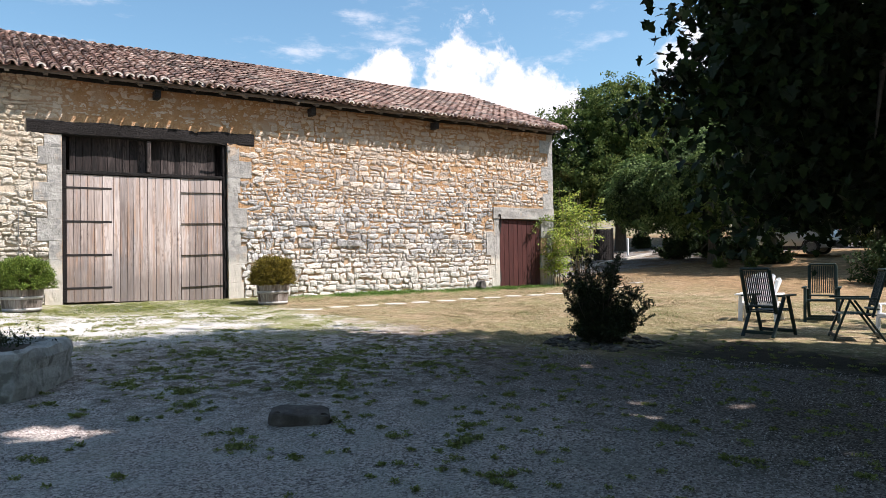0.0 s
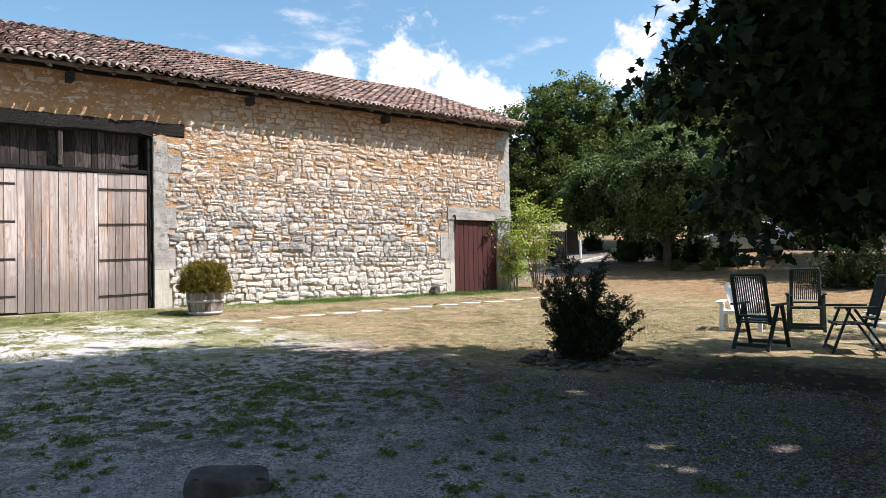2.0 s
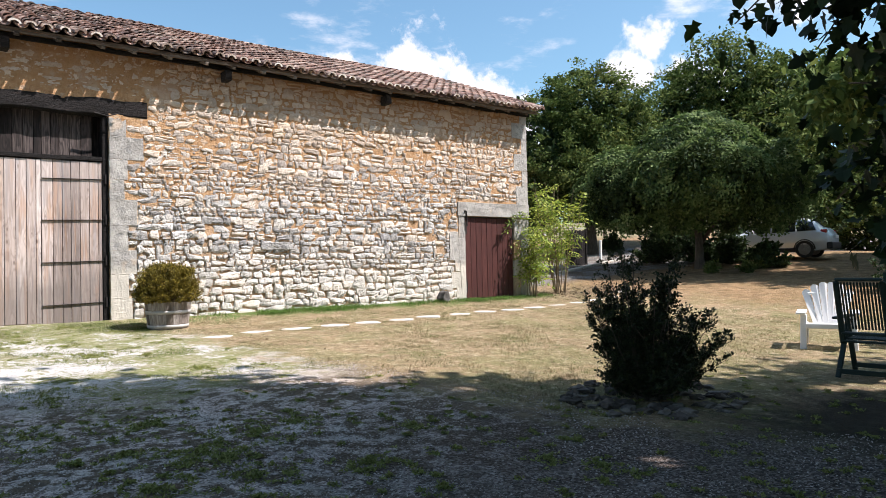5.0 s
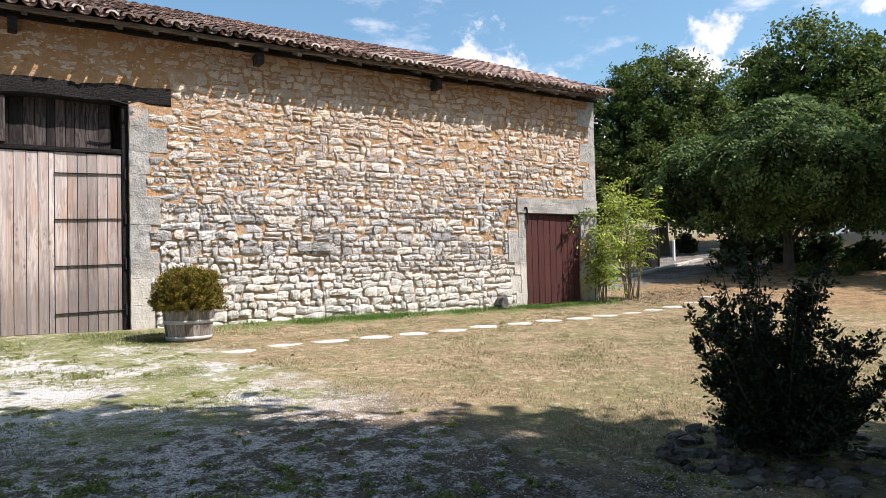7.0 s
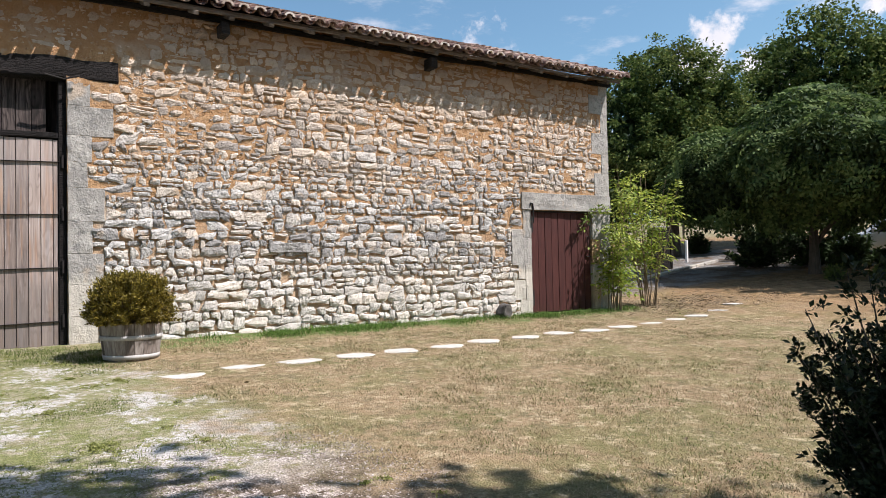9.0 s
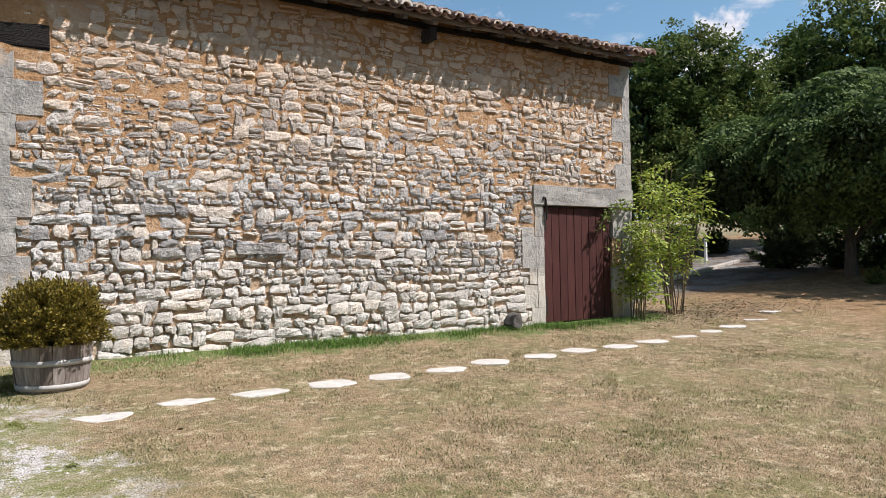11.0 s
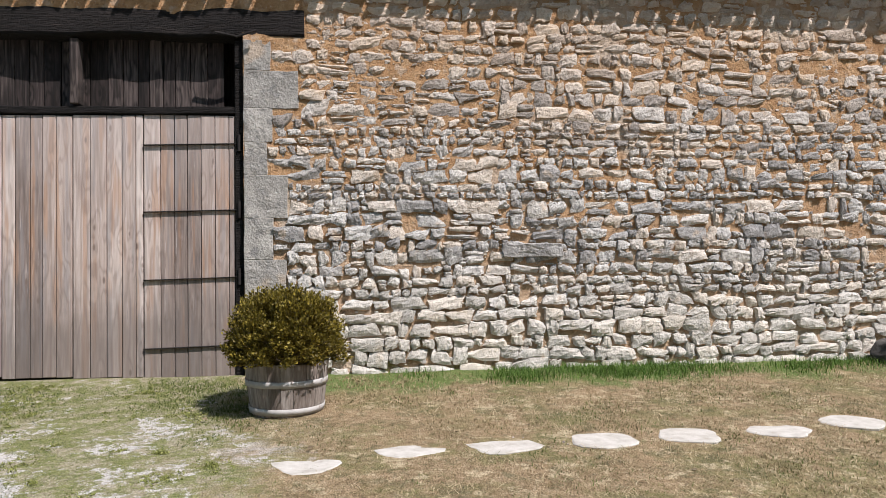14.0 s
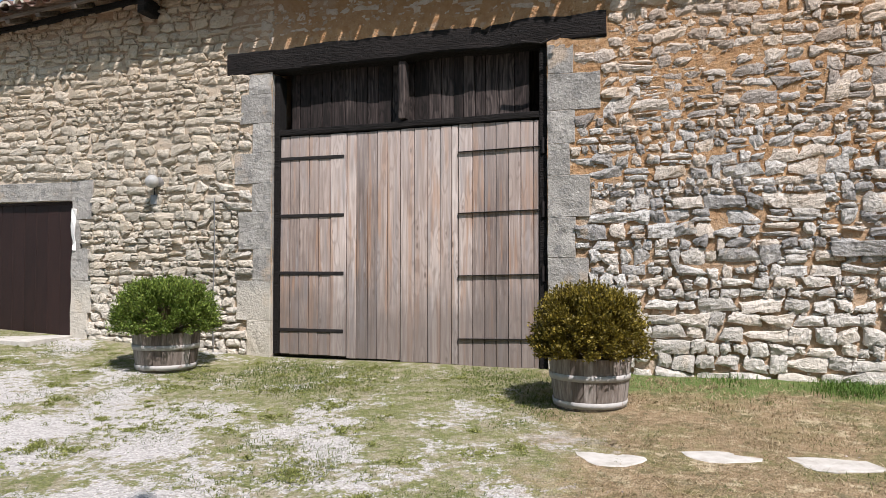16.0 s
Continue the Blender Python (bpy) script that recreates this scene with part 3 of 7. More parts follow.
def ground_material():
    m = bpy.data.materials.new("lawn_and_gravel")
    m.use_nodes = True
    nt = m.node_tree
    N, L = nt.nodes.new, nt.links.new
    b = nt.nodes["Principled BSDF"]
    g, s = N("ShaderNodeNewGeometry"), N("ShaderNodeSeparateXYZ")
    P = g.outputs["Position"]
    L(P, s.inputs[0])

    def nz(scale, detail=6, rough=0.6):
        n = N("ShaderNodeTexNoise")
        n.inputs["Scale"].default_value, n.inputs["Detail"].default_value, n.inputs["Roughness"].default_value = scale, detail, rough
        L(P, n.inputs["Vector"])
        return n.outputs[0]

    def math_(op, a, c, d=None):
        n = N("ShaderNodeMath")
        n.operation = op
        for k, v in enumerate((a, c) if d is None else (a, c, d)):
            if isinstance(v, (int, float)):
                n.inputs[k].default_value = v
            else:
                L(v, n.inputs[k])
        return n.outputs[0]

    def step(v, lo, hi, top=1.0):
        n = N("ShaderNodeMapRange")
        n.interpolation_type = "SMOOTHSTEP"
        n.inputs[1].default_value, n.inputs[2].default_value, n.inputs[4].default_value = lo, hi, top
        L(v, n.inputs[0])
        return n.outputs[0]

    def ramp(v, stops):
        n = N("ShaderNodeValToRGB")
        el = n.color_ramp.elements
        while len(el) < len(stops):
            el.new(0.5)
        for e, (p, c) in zip(el, stops):
            e.position, e.color = p, rgb(*c)
        L(v, n.inputs[0])
        return n.outputs[0]

    def mix(f, a, c):
        n = N("ShaderNodeMix")
        n.data_type = "RGBA"
        for k, v in (("Factor", f), (6, a), (7, c)):
            if isinstance(v, tuple):
                n.inputs[k].default_value = rgb(*v)
            else:
                L(v, n.inputs[k])
        return n.outputs[2]

    x, y = s.outputs[0], s.outputs[1]
    big, mid, fine = nz(0.55, 5), nz(2.2, 6), nz(28, 6, 0.7)
    # lawn: straw, with greener and barer patches
    straw = ramp(nz(15, 8, 0.82), [(0.32, (0.088, 0.060, 0.033)), (0.49, (0.26, 0.188, 0.110)), (0.67, (0.43, 0.338, 0.226))])
    green = ramp(fine, [(0.3, (0.10, 0.098, 0.038)), (0.7, (0.26, 0.232, 0.11))])
    lawn = mix(step(math_("ADD", nz(0.9, 8, 0.72), step(math_("MULTIPLY", y, -1.0), 2.5, 6.5, 0.05)), 0.485, 0.59, 0.88), straw, green)
    lawn = mix(step(nz(1.6, 7, 0.7), 0.48, 0.66, 0.6), lawn, (0.345, 0.247, 0.15))
    lawn = mix(step(nz(4.5, 9, 0.8), 0.50, 0.60, 0.72), lawn, (0.115, 0.105, 0.054))
    lawn = mix(step(nz(5.5, 9, 0.8), 0.52, 0.62, 0.8), lawn, (0.50, 0.42, 0.28))
    lawn = mix(step(math_("MULTIPLY_ADD", big, 6.0, x), 13.5, 18.0, 0.75), lawn, ramp(nz(3.0, 8, 0.75), [(0.35, (0.10, 0.055, 0.026)), (0.5, (0.24, 0.145, 0.072)), (0.68, (0.40, 0.26, 0.145))]))
    # dark earth and litter under the maple, with its deep shade mixed into the colour
    bare_shade = math_("MULTIPLY", step(math_("MULTIPLY", math_("MULTIPLY_ADD", mid, 2.0, y), -1.0), 8.9, 10.1, 0.94), step(math_("MULTIPLY_ADD", mid, 2.0, x), 2.0, 4.0))
    bare_shade = math_("MULTIPLY", bare_shade, step(math_("MULTIPLY", math_("MULTIPLY_ADD", mid, 2.0, x), -1.0), -6.4, -5.2))
    lawn = mix(bare_shade, lawn, ramp(fine, [(0.3, (0.012, 0.009, 0.006)), (0.6, (0.036, 0.027, 0.018)), (0.75, (0.085, 0.064, 0.044))]))
    # gravel: pale stones
    vo = N("ShaderNodeTexVoronoi")
    vo.inputs["Scale"].default_value = 64
    L(P, vo.inputs["Vector"])
    sp = N("ShaderNodeSeparateColor")
    L(vo.outputs["Color"], sp.inputs[0])
    gravel = ramp(sp.outputs[0], [(0.05, (0.165, 0.135, 0.120)), (0.45, (0.44, 0.370, 0.335)), (0.95, (0.68, 0.60, 0.555))])
    gravel = mix(step(mid, 0.42, 0.66, 0.5), gravel, (0.50, 0.48, 0.43))
    # sunlit gravel gets a paler ramp; tree shade is in the one above
    gravel = mix(step(y, -7.0, -5.6), gravel, ramp(sp.outputs[0], [(0.05, (0.36, 0.343, 0.322)), (0.5, (0.475, 0.456, 0.432)), (0.95, (0.59, 0.57, 0.545))]))
    weeds = mix(step(nz(7, 8, 0.75), 0.44, 0.60), ramp(nz(40, 6, 0.75), [(0.3, (0.062, 0.074, 0.017)), (0.5, (0.15, 0.165, 0.044)), (0.7, (0.28, 0.285, 0.105))]),
                ramp(nz(40, 6, 0.75), [(0.3, (0.15, 0.127, 0.075)), (0.5, (0.30, 0.265, 0.175)), (0.7, (0.48, 0.44, 0.34))]))
    patch = math_("MULTIPLY_ADD", nz(13, 8, 0.78), 0.75, math_("MULTIPLY", nz(1.25, 7, 0.66), 0.95))
    by_wall = step(y, -3.2, -0.6, 0.13)
    by_wall = math_("ADD", by_wall, math_("MULTIPLY", step(x, -2.6, -0.6, 0.08), step(y, -7.0, -5.5)))
    gravel = mix(math_("MULTIPLY", step(math_("ADD", patch, by_wall), 0.885, 0.925, 0.93), step(y, -8.5, -6.5)), gravel, weeds)
    gravel = mix(step(nz(1.7, 6), 0.58, 0.74, 0.5), gravel, (0.30, 0.25, 0.18))
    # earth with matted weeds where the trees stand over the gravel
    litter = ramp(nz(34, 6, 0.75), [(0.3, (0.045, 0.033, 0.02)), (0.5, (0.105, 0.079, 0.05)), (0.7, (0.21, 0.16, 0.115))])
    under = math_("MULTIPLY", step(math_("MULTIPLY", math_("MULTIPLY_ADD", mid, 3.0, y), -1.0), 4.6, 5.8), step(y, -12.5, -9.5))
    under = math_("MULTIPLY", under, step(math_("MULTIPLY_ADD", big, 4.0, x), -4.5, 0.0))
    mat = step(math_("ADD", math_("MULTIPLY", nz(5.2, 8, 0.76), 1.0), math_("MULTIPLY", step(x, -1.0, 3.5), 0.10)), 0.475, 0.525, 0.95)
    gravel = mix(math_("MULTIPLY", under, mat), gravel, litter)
    # brown soil among the gravel, made darker to carry the shade of the trees
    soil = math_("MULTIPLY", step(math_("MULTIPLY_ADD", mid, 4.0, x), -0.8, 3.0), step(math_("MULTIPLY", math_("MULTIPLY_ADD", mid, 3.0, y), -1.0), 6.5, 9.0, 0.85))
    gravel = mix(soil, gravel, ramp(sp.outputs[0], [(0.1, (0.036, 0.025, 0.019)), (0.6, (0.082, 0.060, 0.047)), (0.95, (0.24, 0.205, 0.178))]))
    edge = math_("SUBTRACT", x, math_("MULTIPLY_ADD", y, -0.13, 0.15))
    edge = math_("SUBTRACT", edge, math_("MULTIPLY", math_("MAXIMUM", math_("SUBTRACT", math_("MULTIPLY", y, -1.0), 10.0), 0.0), 0.5))
    edge = math_("MULTIPLY_ADD", math_("SUBTRACT", mid, 0.5), 2.6, edge)
    col = mix(step(edge, -0.45, 0.55), gravel, lawn)
    # driveway past the barn; its gravel and brown earth are darkened for tree shade
    drive = math_("MULTIPLY_ADD", math_("SUBTRACT", mid, 0.5), 1.6, y)
    on = math_("MULTIPLY", step(drive, 1.2, 2.2), step(x, 11.5, 13.5))
    on = math_("MULTIPLY", on, step(math_("MULTIPLY", y, -1.0), -11.5, -9.0))
    col = mix(on, col, mix(step(nz(0.9, 7, 0.7), 0.42, 0.6, 0.9), ramp(sp.outputs[0], [(0.1, (0.11, 0.105, 0.10)), (0.9, (0.29, 0.28, 0.265))]), ramp(fine, [(0.3, (0.05, 0.036, 0.024)), (0.7, (0.17, 0.12, 0.075))])))
    # far field
    col = mix(step(math_("ADD", y, math_("MULTIPLY", x, 0.3)), 24.0, 30.0), col, ramp(mid, [(0.3, (0.17, 0.15, 0.085)), (0.7, (0.26, 0.225, 0.13))]))
    # green strip at the wall foot
    foot = math_("MULTIPLY_ADD", math_("SUBTRACT", nz(1.4, 6), 0.5), 2.6, y)
    foot = math_("MULTIPLY", step(foot, -0.95, -0.45, 0.85), step(x, 0.0, 1.0))
    foot = math_("MULTIPLY", foot, step(math_("MULTIPLY", x, -1.0), -11.5, -10.5))
    col = mix(foot, col, ramp(fine, [(0.3, (0.05, 0.10, 0.02)), (0.7, (0.13, 0.20, 0.05))]))
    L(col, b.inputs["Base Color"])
    b.inputs["Roughness"].default_value = 0.95
    b.inputs["Specular IOR Level"].default_value = 0.15
    bp = N("ShaderNodeBump")
    bp.inputs["Strength"].default_value, bp.inputs["Distance"].default_value = 0.9, 0.018
    L(math_("MULTIPLY_ADD", fine, 0.8, vo.outputs["Distance"]), bp.inputs["Height"])
    L(bp.outputs[0], b.inputs["Normal"])
    return m


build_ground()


# ---------------------------------------------------------------- barn
WALL_L, WALL_R, DEEP = -13.0, 10.65, 10.6
EAVE_Y, EAVE_Z, RIDGE_Y, RIDGE_Z = -0.46, 4.97, 5.3, 7.24
DOOR = (-3.52, 0.04, 3.78)          # barn doorway: left, right, top
SMALL = (8.42, 10.11, 2.14)         # red door: left, right, top
LEFT = (-8.30, -6.72, 2.13)         # brown door


def build_walls():
    w = thing("wall_south", "rubble limestone barn wall with ochre mortar", "wall", kind="structure")
    face, back = 0.06, 0.55
    spans = [(WALL_L, LEFT[0], -0.6, 5.10), (LEFT[0], LEFT[1], LEFT[2], 5.10), (LEFT[1], DOOR[0], -0.6, 5.10), (DOOR[0], DOOR[1], 4.0, 5.10), (DOOR[1], SMALL[0], -0.6, 5.10),
             (SMALL[0], SMALL[1], SMALL[2], 5.10), (SMALL[1], WALL_R, -0.6, 5.10)]
    pieces = []
    for a, b, lo, hi in spans:
        nx, nz_ = max(2, int((b - a) / 0.05)), max(2, int((hi - lo) / 0.05))
        X, Z = np.meshgrid(np.linspace(a, b, nx + 1), np.linspace(lo, hi, nz_ + 1))
        Y = np.array([0.004 + 0.026 * min(1, max(0, (2.3 - z) / 1.5)) + 0.010 * (x < -3.5) + 0.008 * noise.noise(Vector((x * 4, z * 6, 1.0))) + 0.009 * noise.noise(Vector((x * 13, z * 16, 4.0))) for x, z in zip(X.ravel(), Z.ravel())])
        v = np.stack([X.ravel(), Y, Z.ravel()], -1)
        i, j = np.meshgrid(np.arange(nz_), np.arange(nx), indexing="ij")
        n = nx + 1
        pieces.append((v, np.stack([i * n + j, i * n + j + 1, (i + 1) * n + j + 1, (i + 1) * n + j], -1).reshape(-1, 4)))
        bx = np.array([(x, y, z) for x in (a, b) for y in (face + 0.03, back) for z in (lo, hi)])
        pieces.append((bx, np.array([(0, 1, 5, 4), (2, 6, 7, 3), (0, 2, 3, 1), (4, 5, 7, 6), (1, 3, 7, 5), (0, 4, 6, 2)])))
    v, f = join(pieces)
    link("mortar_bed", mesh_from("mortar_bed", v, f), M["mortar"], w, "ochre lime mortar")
    e = thing("wall_east", "rubble limestone gable wall", "wall", kind="structure")
    bm = bmesh.new()
    prof = [(0.56, -0.6), (DEEP, -0.6), (DEEP, 4.9), (RIDGE_Y, RIDGE_Z - 0.25), (0.56, 5.12)]
    a = [bm.verts.new((WALL_R, y, z)) for y, z in prof]
    b = [bm.verts.new((WALL_R - 0.5, y, z)) for y, z in prof]
    bm.faces.new(a)
    bm.faces.new(b[::-1])
    for k in range(5):
        bm.faces.new((a[k], b[k], b[(k + 1) % 5], a[(k + 1) % 5]))
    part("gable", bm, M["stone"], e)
    west = thing("wall_west", "rubble limestone gable wall", "wall", kind="structure")
    bm = bmesh.new()
    a = [bm.verts.new((WALL_L, y, z)) for y, z in prof]
    b = [bm.verts.new((WALL_L + 0.5, y, z)) for y, z in prof]
    bm.faces.new(a[::-1])
    bm.faces.new(b)
    for k in range(5):
        bm.faces.new((b[k], a[k], a[(k + 1) % 5], b[(k + 1) % 5]))
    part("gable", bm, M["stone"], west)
    n = thing("wall_north", "rubble limestone back wall", "wall", kind="structure")
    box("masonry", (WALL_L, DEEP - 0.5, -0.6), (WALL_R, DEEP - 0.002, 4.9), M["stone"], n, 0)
    return w


wall_south = build_walls()


def block(name, x0, x1, z0, z1, parent, y0=-0.006, y1=0.14, material=None, jag=0.009):
    """A dressed stone with worn arrises."""
    bm = bmesh.new()
    lo, hi = Vector((x0 + 0.0015, y0, z0 + 0.0015)), Vector((x1 - 0.0015, y1, z1 - 0.0015))
    bmesh.ops.create_cube(bm, size=1.0, matrix=Matrix.LocRotScale((lo + hi) / 2, None, hi - lo))
    bmesh.ops.bevel(bm, geom=bm.edges[:], offset=0.004, segments=1, affect="EDGES")
    bmesh.ops.subdivide_edges(bm, edges=[e for e in bm.edges if e.calc_length() > 0.08], cuts=4, use_grid_fill=True)
    for v in bm.verts:
        p = v.co.copy()
        v.co += Vector([noise.noise(p * 5 + Vector((k * 9, 0, 0))) * jag * 1.3 + noise.noise(p * 17 + Vector((k * 7, 3, 0))) * jag * 0.8 for k in range(3)])
    return part(name, bm, material or M["dressed"], parent)


KEEP_OUT = []                       # rectangles (x0, x1, z0, z1) that the rubble leaves free


def build_quoins():
    def column(name, label, rows):
        t = thing(name, label, "stone trim", kind="structure")
        for x0, x1, z0, z1 in rows:
            block("quoin", x0, x1, z0, z1, t)
            KEEP_OUT.append((x0, x1, z0, z1))
    # beside the big doorway
    column("trim_doorway_east", "lichen-spotted grey dressed limestone door jamb", [
        (0.045, 0.42, -0.2, 0.42), (0.045, 0.36, 0.42, 0.86), (0.045, 0.50, 0.86, 1.30), (0.045, 0.36, 1.30, 1.76), (0.045, 0.52, 1.76, 2.24), (0.045, 0.30, 2.24, 2.60),
        (0.045, 0.36, 2.60, 2.98), (0.045, 0.64, 2.98, 3.40), (0.045, 0.34, 3.40, 3.74)])
    column("trim_doorway_west", "lichen-spotted grey dressed limestone door jamb", [
        (-3.86, -3.525, -0.2, 0.50), (-4.02, -3.525, 0.50, 1.02), (-3.78, -3.525, 1.02, 1.42), (-4.00, -3.525, 1.42, 1.90), (-3.80, -3.525, 1.90, 2.28), (-4.06, -3.525, 2.28, 2.68),
        (-3.80, -3.525, 2.68, 3.06), (-3.98, -3.525, 3.06, 3.44), (-3.86, -3.525, 3.44, 3.70)])
    column("trim_corner", "pale dressed limestone quoins at the barn corner", [
        (10.36, 10.655, -0.2, 0.55), (10.115, 10.655, 0.55, 1.0), (10.36, 10.655, 1.0, 1.55), (10.115, 10.655, 1.55, 2.13), (10.22, 10.655, 2.5, 3.0), (10.44, 10.655, 3.0, 3.42),
        (10.16, 10.655, 3.42, 3.88), (10.44, 10.655, 3.88, 4.30), (10.10, 10.655, 4.30, 4.72), (10.40, 10.655, 4.72, 4.93)])
    KEEP_OUT.append((10.10, 10.655, -0.2, 1.56))
    t = thing("trim_red_door", "weathered dressed limestone surround of the red door", "stone trim", kind="structure")
    for x0, x1, z0, z1 in [(8.10, 8.415, -0.2, 0.32), (8.24, 8.415, 0.32, 1.02), (7.94, 8.235, 0.32, 0.72), (8.06, 8.235, 0.74, 1.02), (8.12, 8.415, 1.02, 1.58), (8.20, 8.415, 1.58, 2.14),
                           (7.90, 8.195, 1.02, 1.75)]:
        block("jamb_stone", x0, x1, z0, z1, t)
        KEEP_OUT.append((x0, x1, z0, z1))
    block("lintel", 8.16, 10.66, 2.145, 2.50, t, y0=-0.035)
    KEEP_OUT.append((8.16, 10.66, 2.14, 2.5))
    t = thing("trim_brown_door", "pale dressed limestone surround of the brown door", "stone trim", kind="structure")
    for x0, x1, z0, z1 in [(-6.715, -6.42, 0.0, 0.55), (-6.715, -6.36, 0.55, 1.0), (-6.715, -6.42, 1.0, 1.45), (-6.715, -6.56, 1.45, 1.86), (-6.715, -6.36, 1.86, 2.42),
                           (-8.6, -8.305, 0.0, 0.7), (-8.7, -8.305, 0.7, 1.3), (-8.6, -8.305, 1.3, 2.12)]:
        block("jamb_stone", x0, x1, z0, z1, t)
        KEEP_OUT.append((x0, x1, z0, z1))
    block("paint_flake", -6.712, -6.645, 1.42, 2.02, t, y0=-0.030, y1=0.02, material=M["white_paint"], jag=0.03)
    block("lintel", -8.62, -6.72, 2.135, 2.40, t, y0=-0.03)
    KEEP_OUT.append((-8.62, -6.42, 2.13, 2.42))
    KEEP_OUT.extend([(DOOR[0], DOOR[1], -0.5, DOOR[2]), (SMALL[0], SMALL[1], -0.5, SMALL[2]), (LEFT[0], LEFT[1], -0.5, LEFT[2]), (-4.2, 0.72, 3.72, 4.08)])


build_quoins()


def rough_beam(name, a, b, w, h, material, parent, label="", wob=0.012, steps=40):
    """An old hewn beam from a to b with uneven faces."""
    a, b = Vector(a), Vector(b)
    sec = [(-0.5, -0.42), (-0.42, -0.5), (0, -0.52), (0.42, -0.5), (0.5, -0.42), (0.52, 0), (0.5, 0.42), (0.42, 0.5), (0, 0.52), (-0.42, 0.5), (-0.5, 0.42), (-0.52, 0)]
    bm = bmesh.new()
    rings = []
    d = (b - a).normalized()
    side = d.cross(Vector((0, 0, 1))).normalized()
    up = side.cross(d)
    for i in range(steps + 1):
        c = a.lerp(b, i / steps)
        ring = []
        for u, v in sec:
            p = c + side * u * w + up * v * h
            p += (side * noise.noise(p * 2.3 + Vector((0, 5, 0))) + up * noise.noise(p * 1.7)) * wob * 1.6 + up * noise.noise(Vector((p.x * 14, v * 9, u * 9))) * wob * 0.5
            ring.append(bm.verts.new(p))
        rings.append(ring)
    n = len(sec)
    for r, s in zip(rings, rings[1:]):
        for k in range(n):
            bm.faces.new((r[k], r[(k + 1) % n], s[(k + 1) % n], s[k]))
    bm.faces.new(rings[0][::-1])
    bm.faces.new(rings[-1])
    bmesh.ops.recalc_face_normals(bm, faces=bm.faces)
    return part(name, bm, material, parent, label)


def planks(door, x0, x1, z0, z1, y, thick, material, widths=(0.13, 0.19), name="plank", jitter=0.004):
    x, seed = x0, random.Random(int(abs(x0) * 100))
    while x < x1 - 0.02:
        w = min(seed.uniform(*widths), x1 - x)
        if x1 - x - w < 0.06:
            w = x1 - x
        dy = seed.uniform(-jitter, jitter)
        box(name, (x + 0.004, y + dy, z0 + seed.uniform(0, 0.015)), (x + w - 0.004, y + thick + dy, z1 - seed.uniform(0, 0.006)), material, door, 0.004)
        x += w


def build_barn_door():
    lin = thing("lintel_beam", "massive blackened hewn oak lintel over the barn doorway", "beam", kind="structure")
    rough_beam("timber", (-4.18, 0.13, 3.86), (0.71, 0.13, 3.94), 0.28, 0.30, M["dark_wood"], lin, wob=0.018, steps=120)
    fr = thing("door_frame_1", "dark tarred timber frame of the barn doorway", "door frame", kind="structure")
    box("post", (-0.06, 0.06, 0.0), (0.035, 0.24, 3.74), M["dark_wood"], fr, 0.008)
    box("post", (-3.515, 0.06, 0.08), (-3.44, 0.24, 3.68), M["dark_wood"], fr, 0.008)
    rough_beam("rail", (-3.43, 0.13, 2.93), (-0.065, 0.13, 2.965), 0.14, 0.08, M["dark_wood"], fr, wob=0.006)
    box("mullion", (-1.79, 0.03, 3.01), (-1.70, 0.19, 3.72), M["dark_board"], fr, 0.008, "grey weathered mullion")
    hatch = thing("hatch_boards", "row of blackened vertical boards closing the space above the barn doors", "boarding", kind="structure")
    planks(hatch, -3.36, -0.20, 2.95, 3.78, 0.23, 0.03, M["dark_board"], (0.12, 0.2), "board", 0.008)
    box("backing", (-3.52, 0.50, 2.6), (0.04, 0.53, 4.0), M["dark_board"], hatch, 0)
    box("ledge", (-3.43, 0.2, 2.90), (-0.07, 0.52, 2.945), M["dark_wood"], hatch, 0.004)
    d = thing("door_1", "weathered silver-brown pine double barn door with black strap hinges, closed", "barn door", kind="structure")
    planks(d, -3.435, -2.50, 0.07, 2.885, 0.085, 0.04, M["plank"], (0.13, 0.18))
    planks(d, -2.497, -1.78, 0.05, 2.89, 0.085, 0.04, M["plank"], (0.12, 0.17))
    planks(d, -1.775, -1.045, 0.03, 2.90, 0.085, 0.04, M["plank"], (0.13, 0.18))
    planks(d, -1.04, -0.065, 0.01, 2.91, 0.085, 0.04, M["plank"], (0.13, 0.18))
    box("backing", (-3.43, 0.135, 0.05), (-0.07, 0.16, 2.88), M["dark_board"], d, 0)
    for z in (2.59, 1.85, 1.115, 0.39):
        box("strap_hinge", (-3.50, 0.074, z - 0.022), (-2.53, 0.0845, z + 0.022), M["iron"], d, 0.004, "black iron strap hinge")
    for z in (2.575, 1.84, 1.095, 0.345):
        bm = bar_bm((-1.04, 0.079, z - 0.004), (-0.02, 0.079, z + 0.02), 0.011, 0.044, 0.004, up=(0, 1, 0))
        part("strap_hinge", bm, M["iron"], d, "black iron strap hinge")
    for z in (2.6, 1.86, 1.12, 0.37):
        v, f = tube([(-0.015, 0.05, z - 0.09), (-0.015, 0.05, z + 0.09)], 0.018, 8)
        link("hinge_pin", mesh_from("hinge_pin", v, f, True), M["iron"], d)
    # bent bar under the lintel
    k = thing("iron_bracket", "black iron bracket under the lintel beam", "bracket")
    part("arm", bar_bm((-0.02, -0.11, 3.73), (0.20, -0.11, 3.81), 0.03, 0.02), M["iron"], k)
    part("arm", bar_bm((-0.24, -0.11, 3.78), (-0.02, -0.11, 3.74), 0.03, 0.02), M["iron"], k)


build_barn_door()


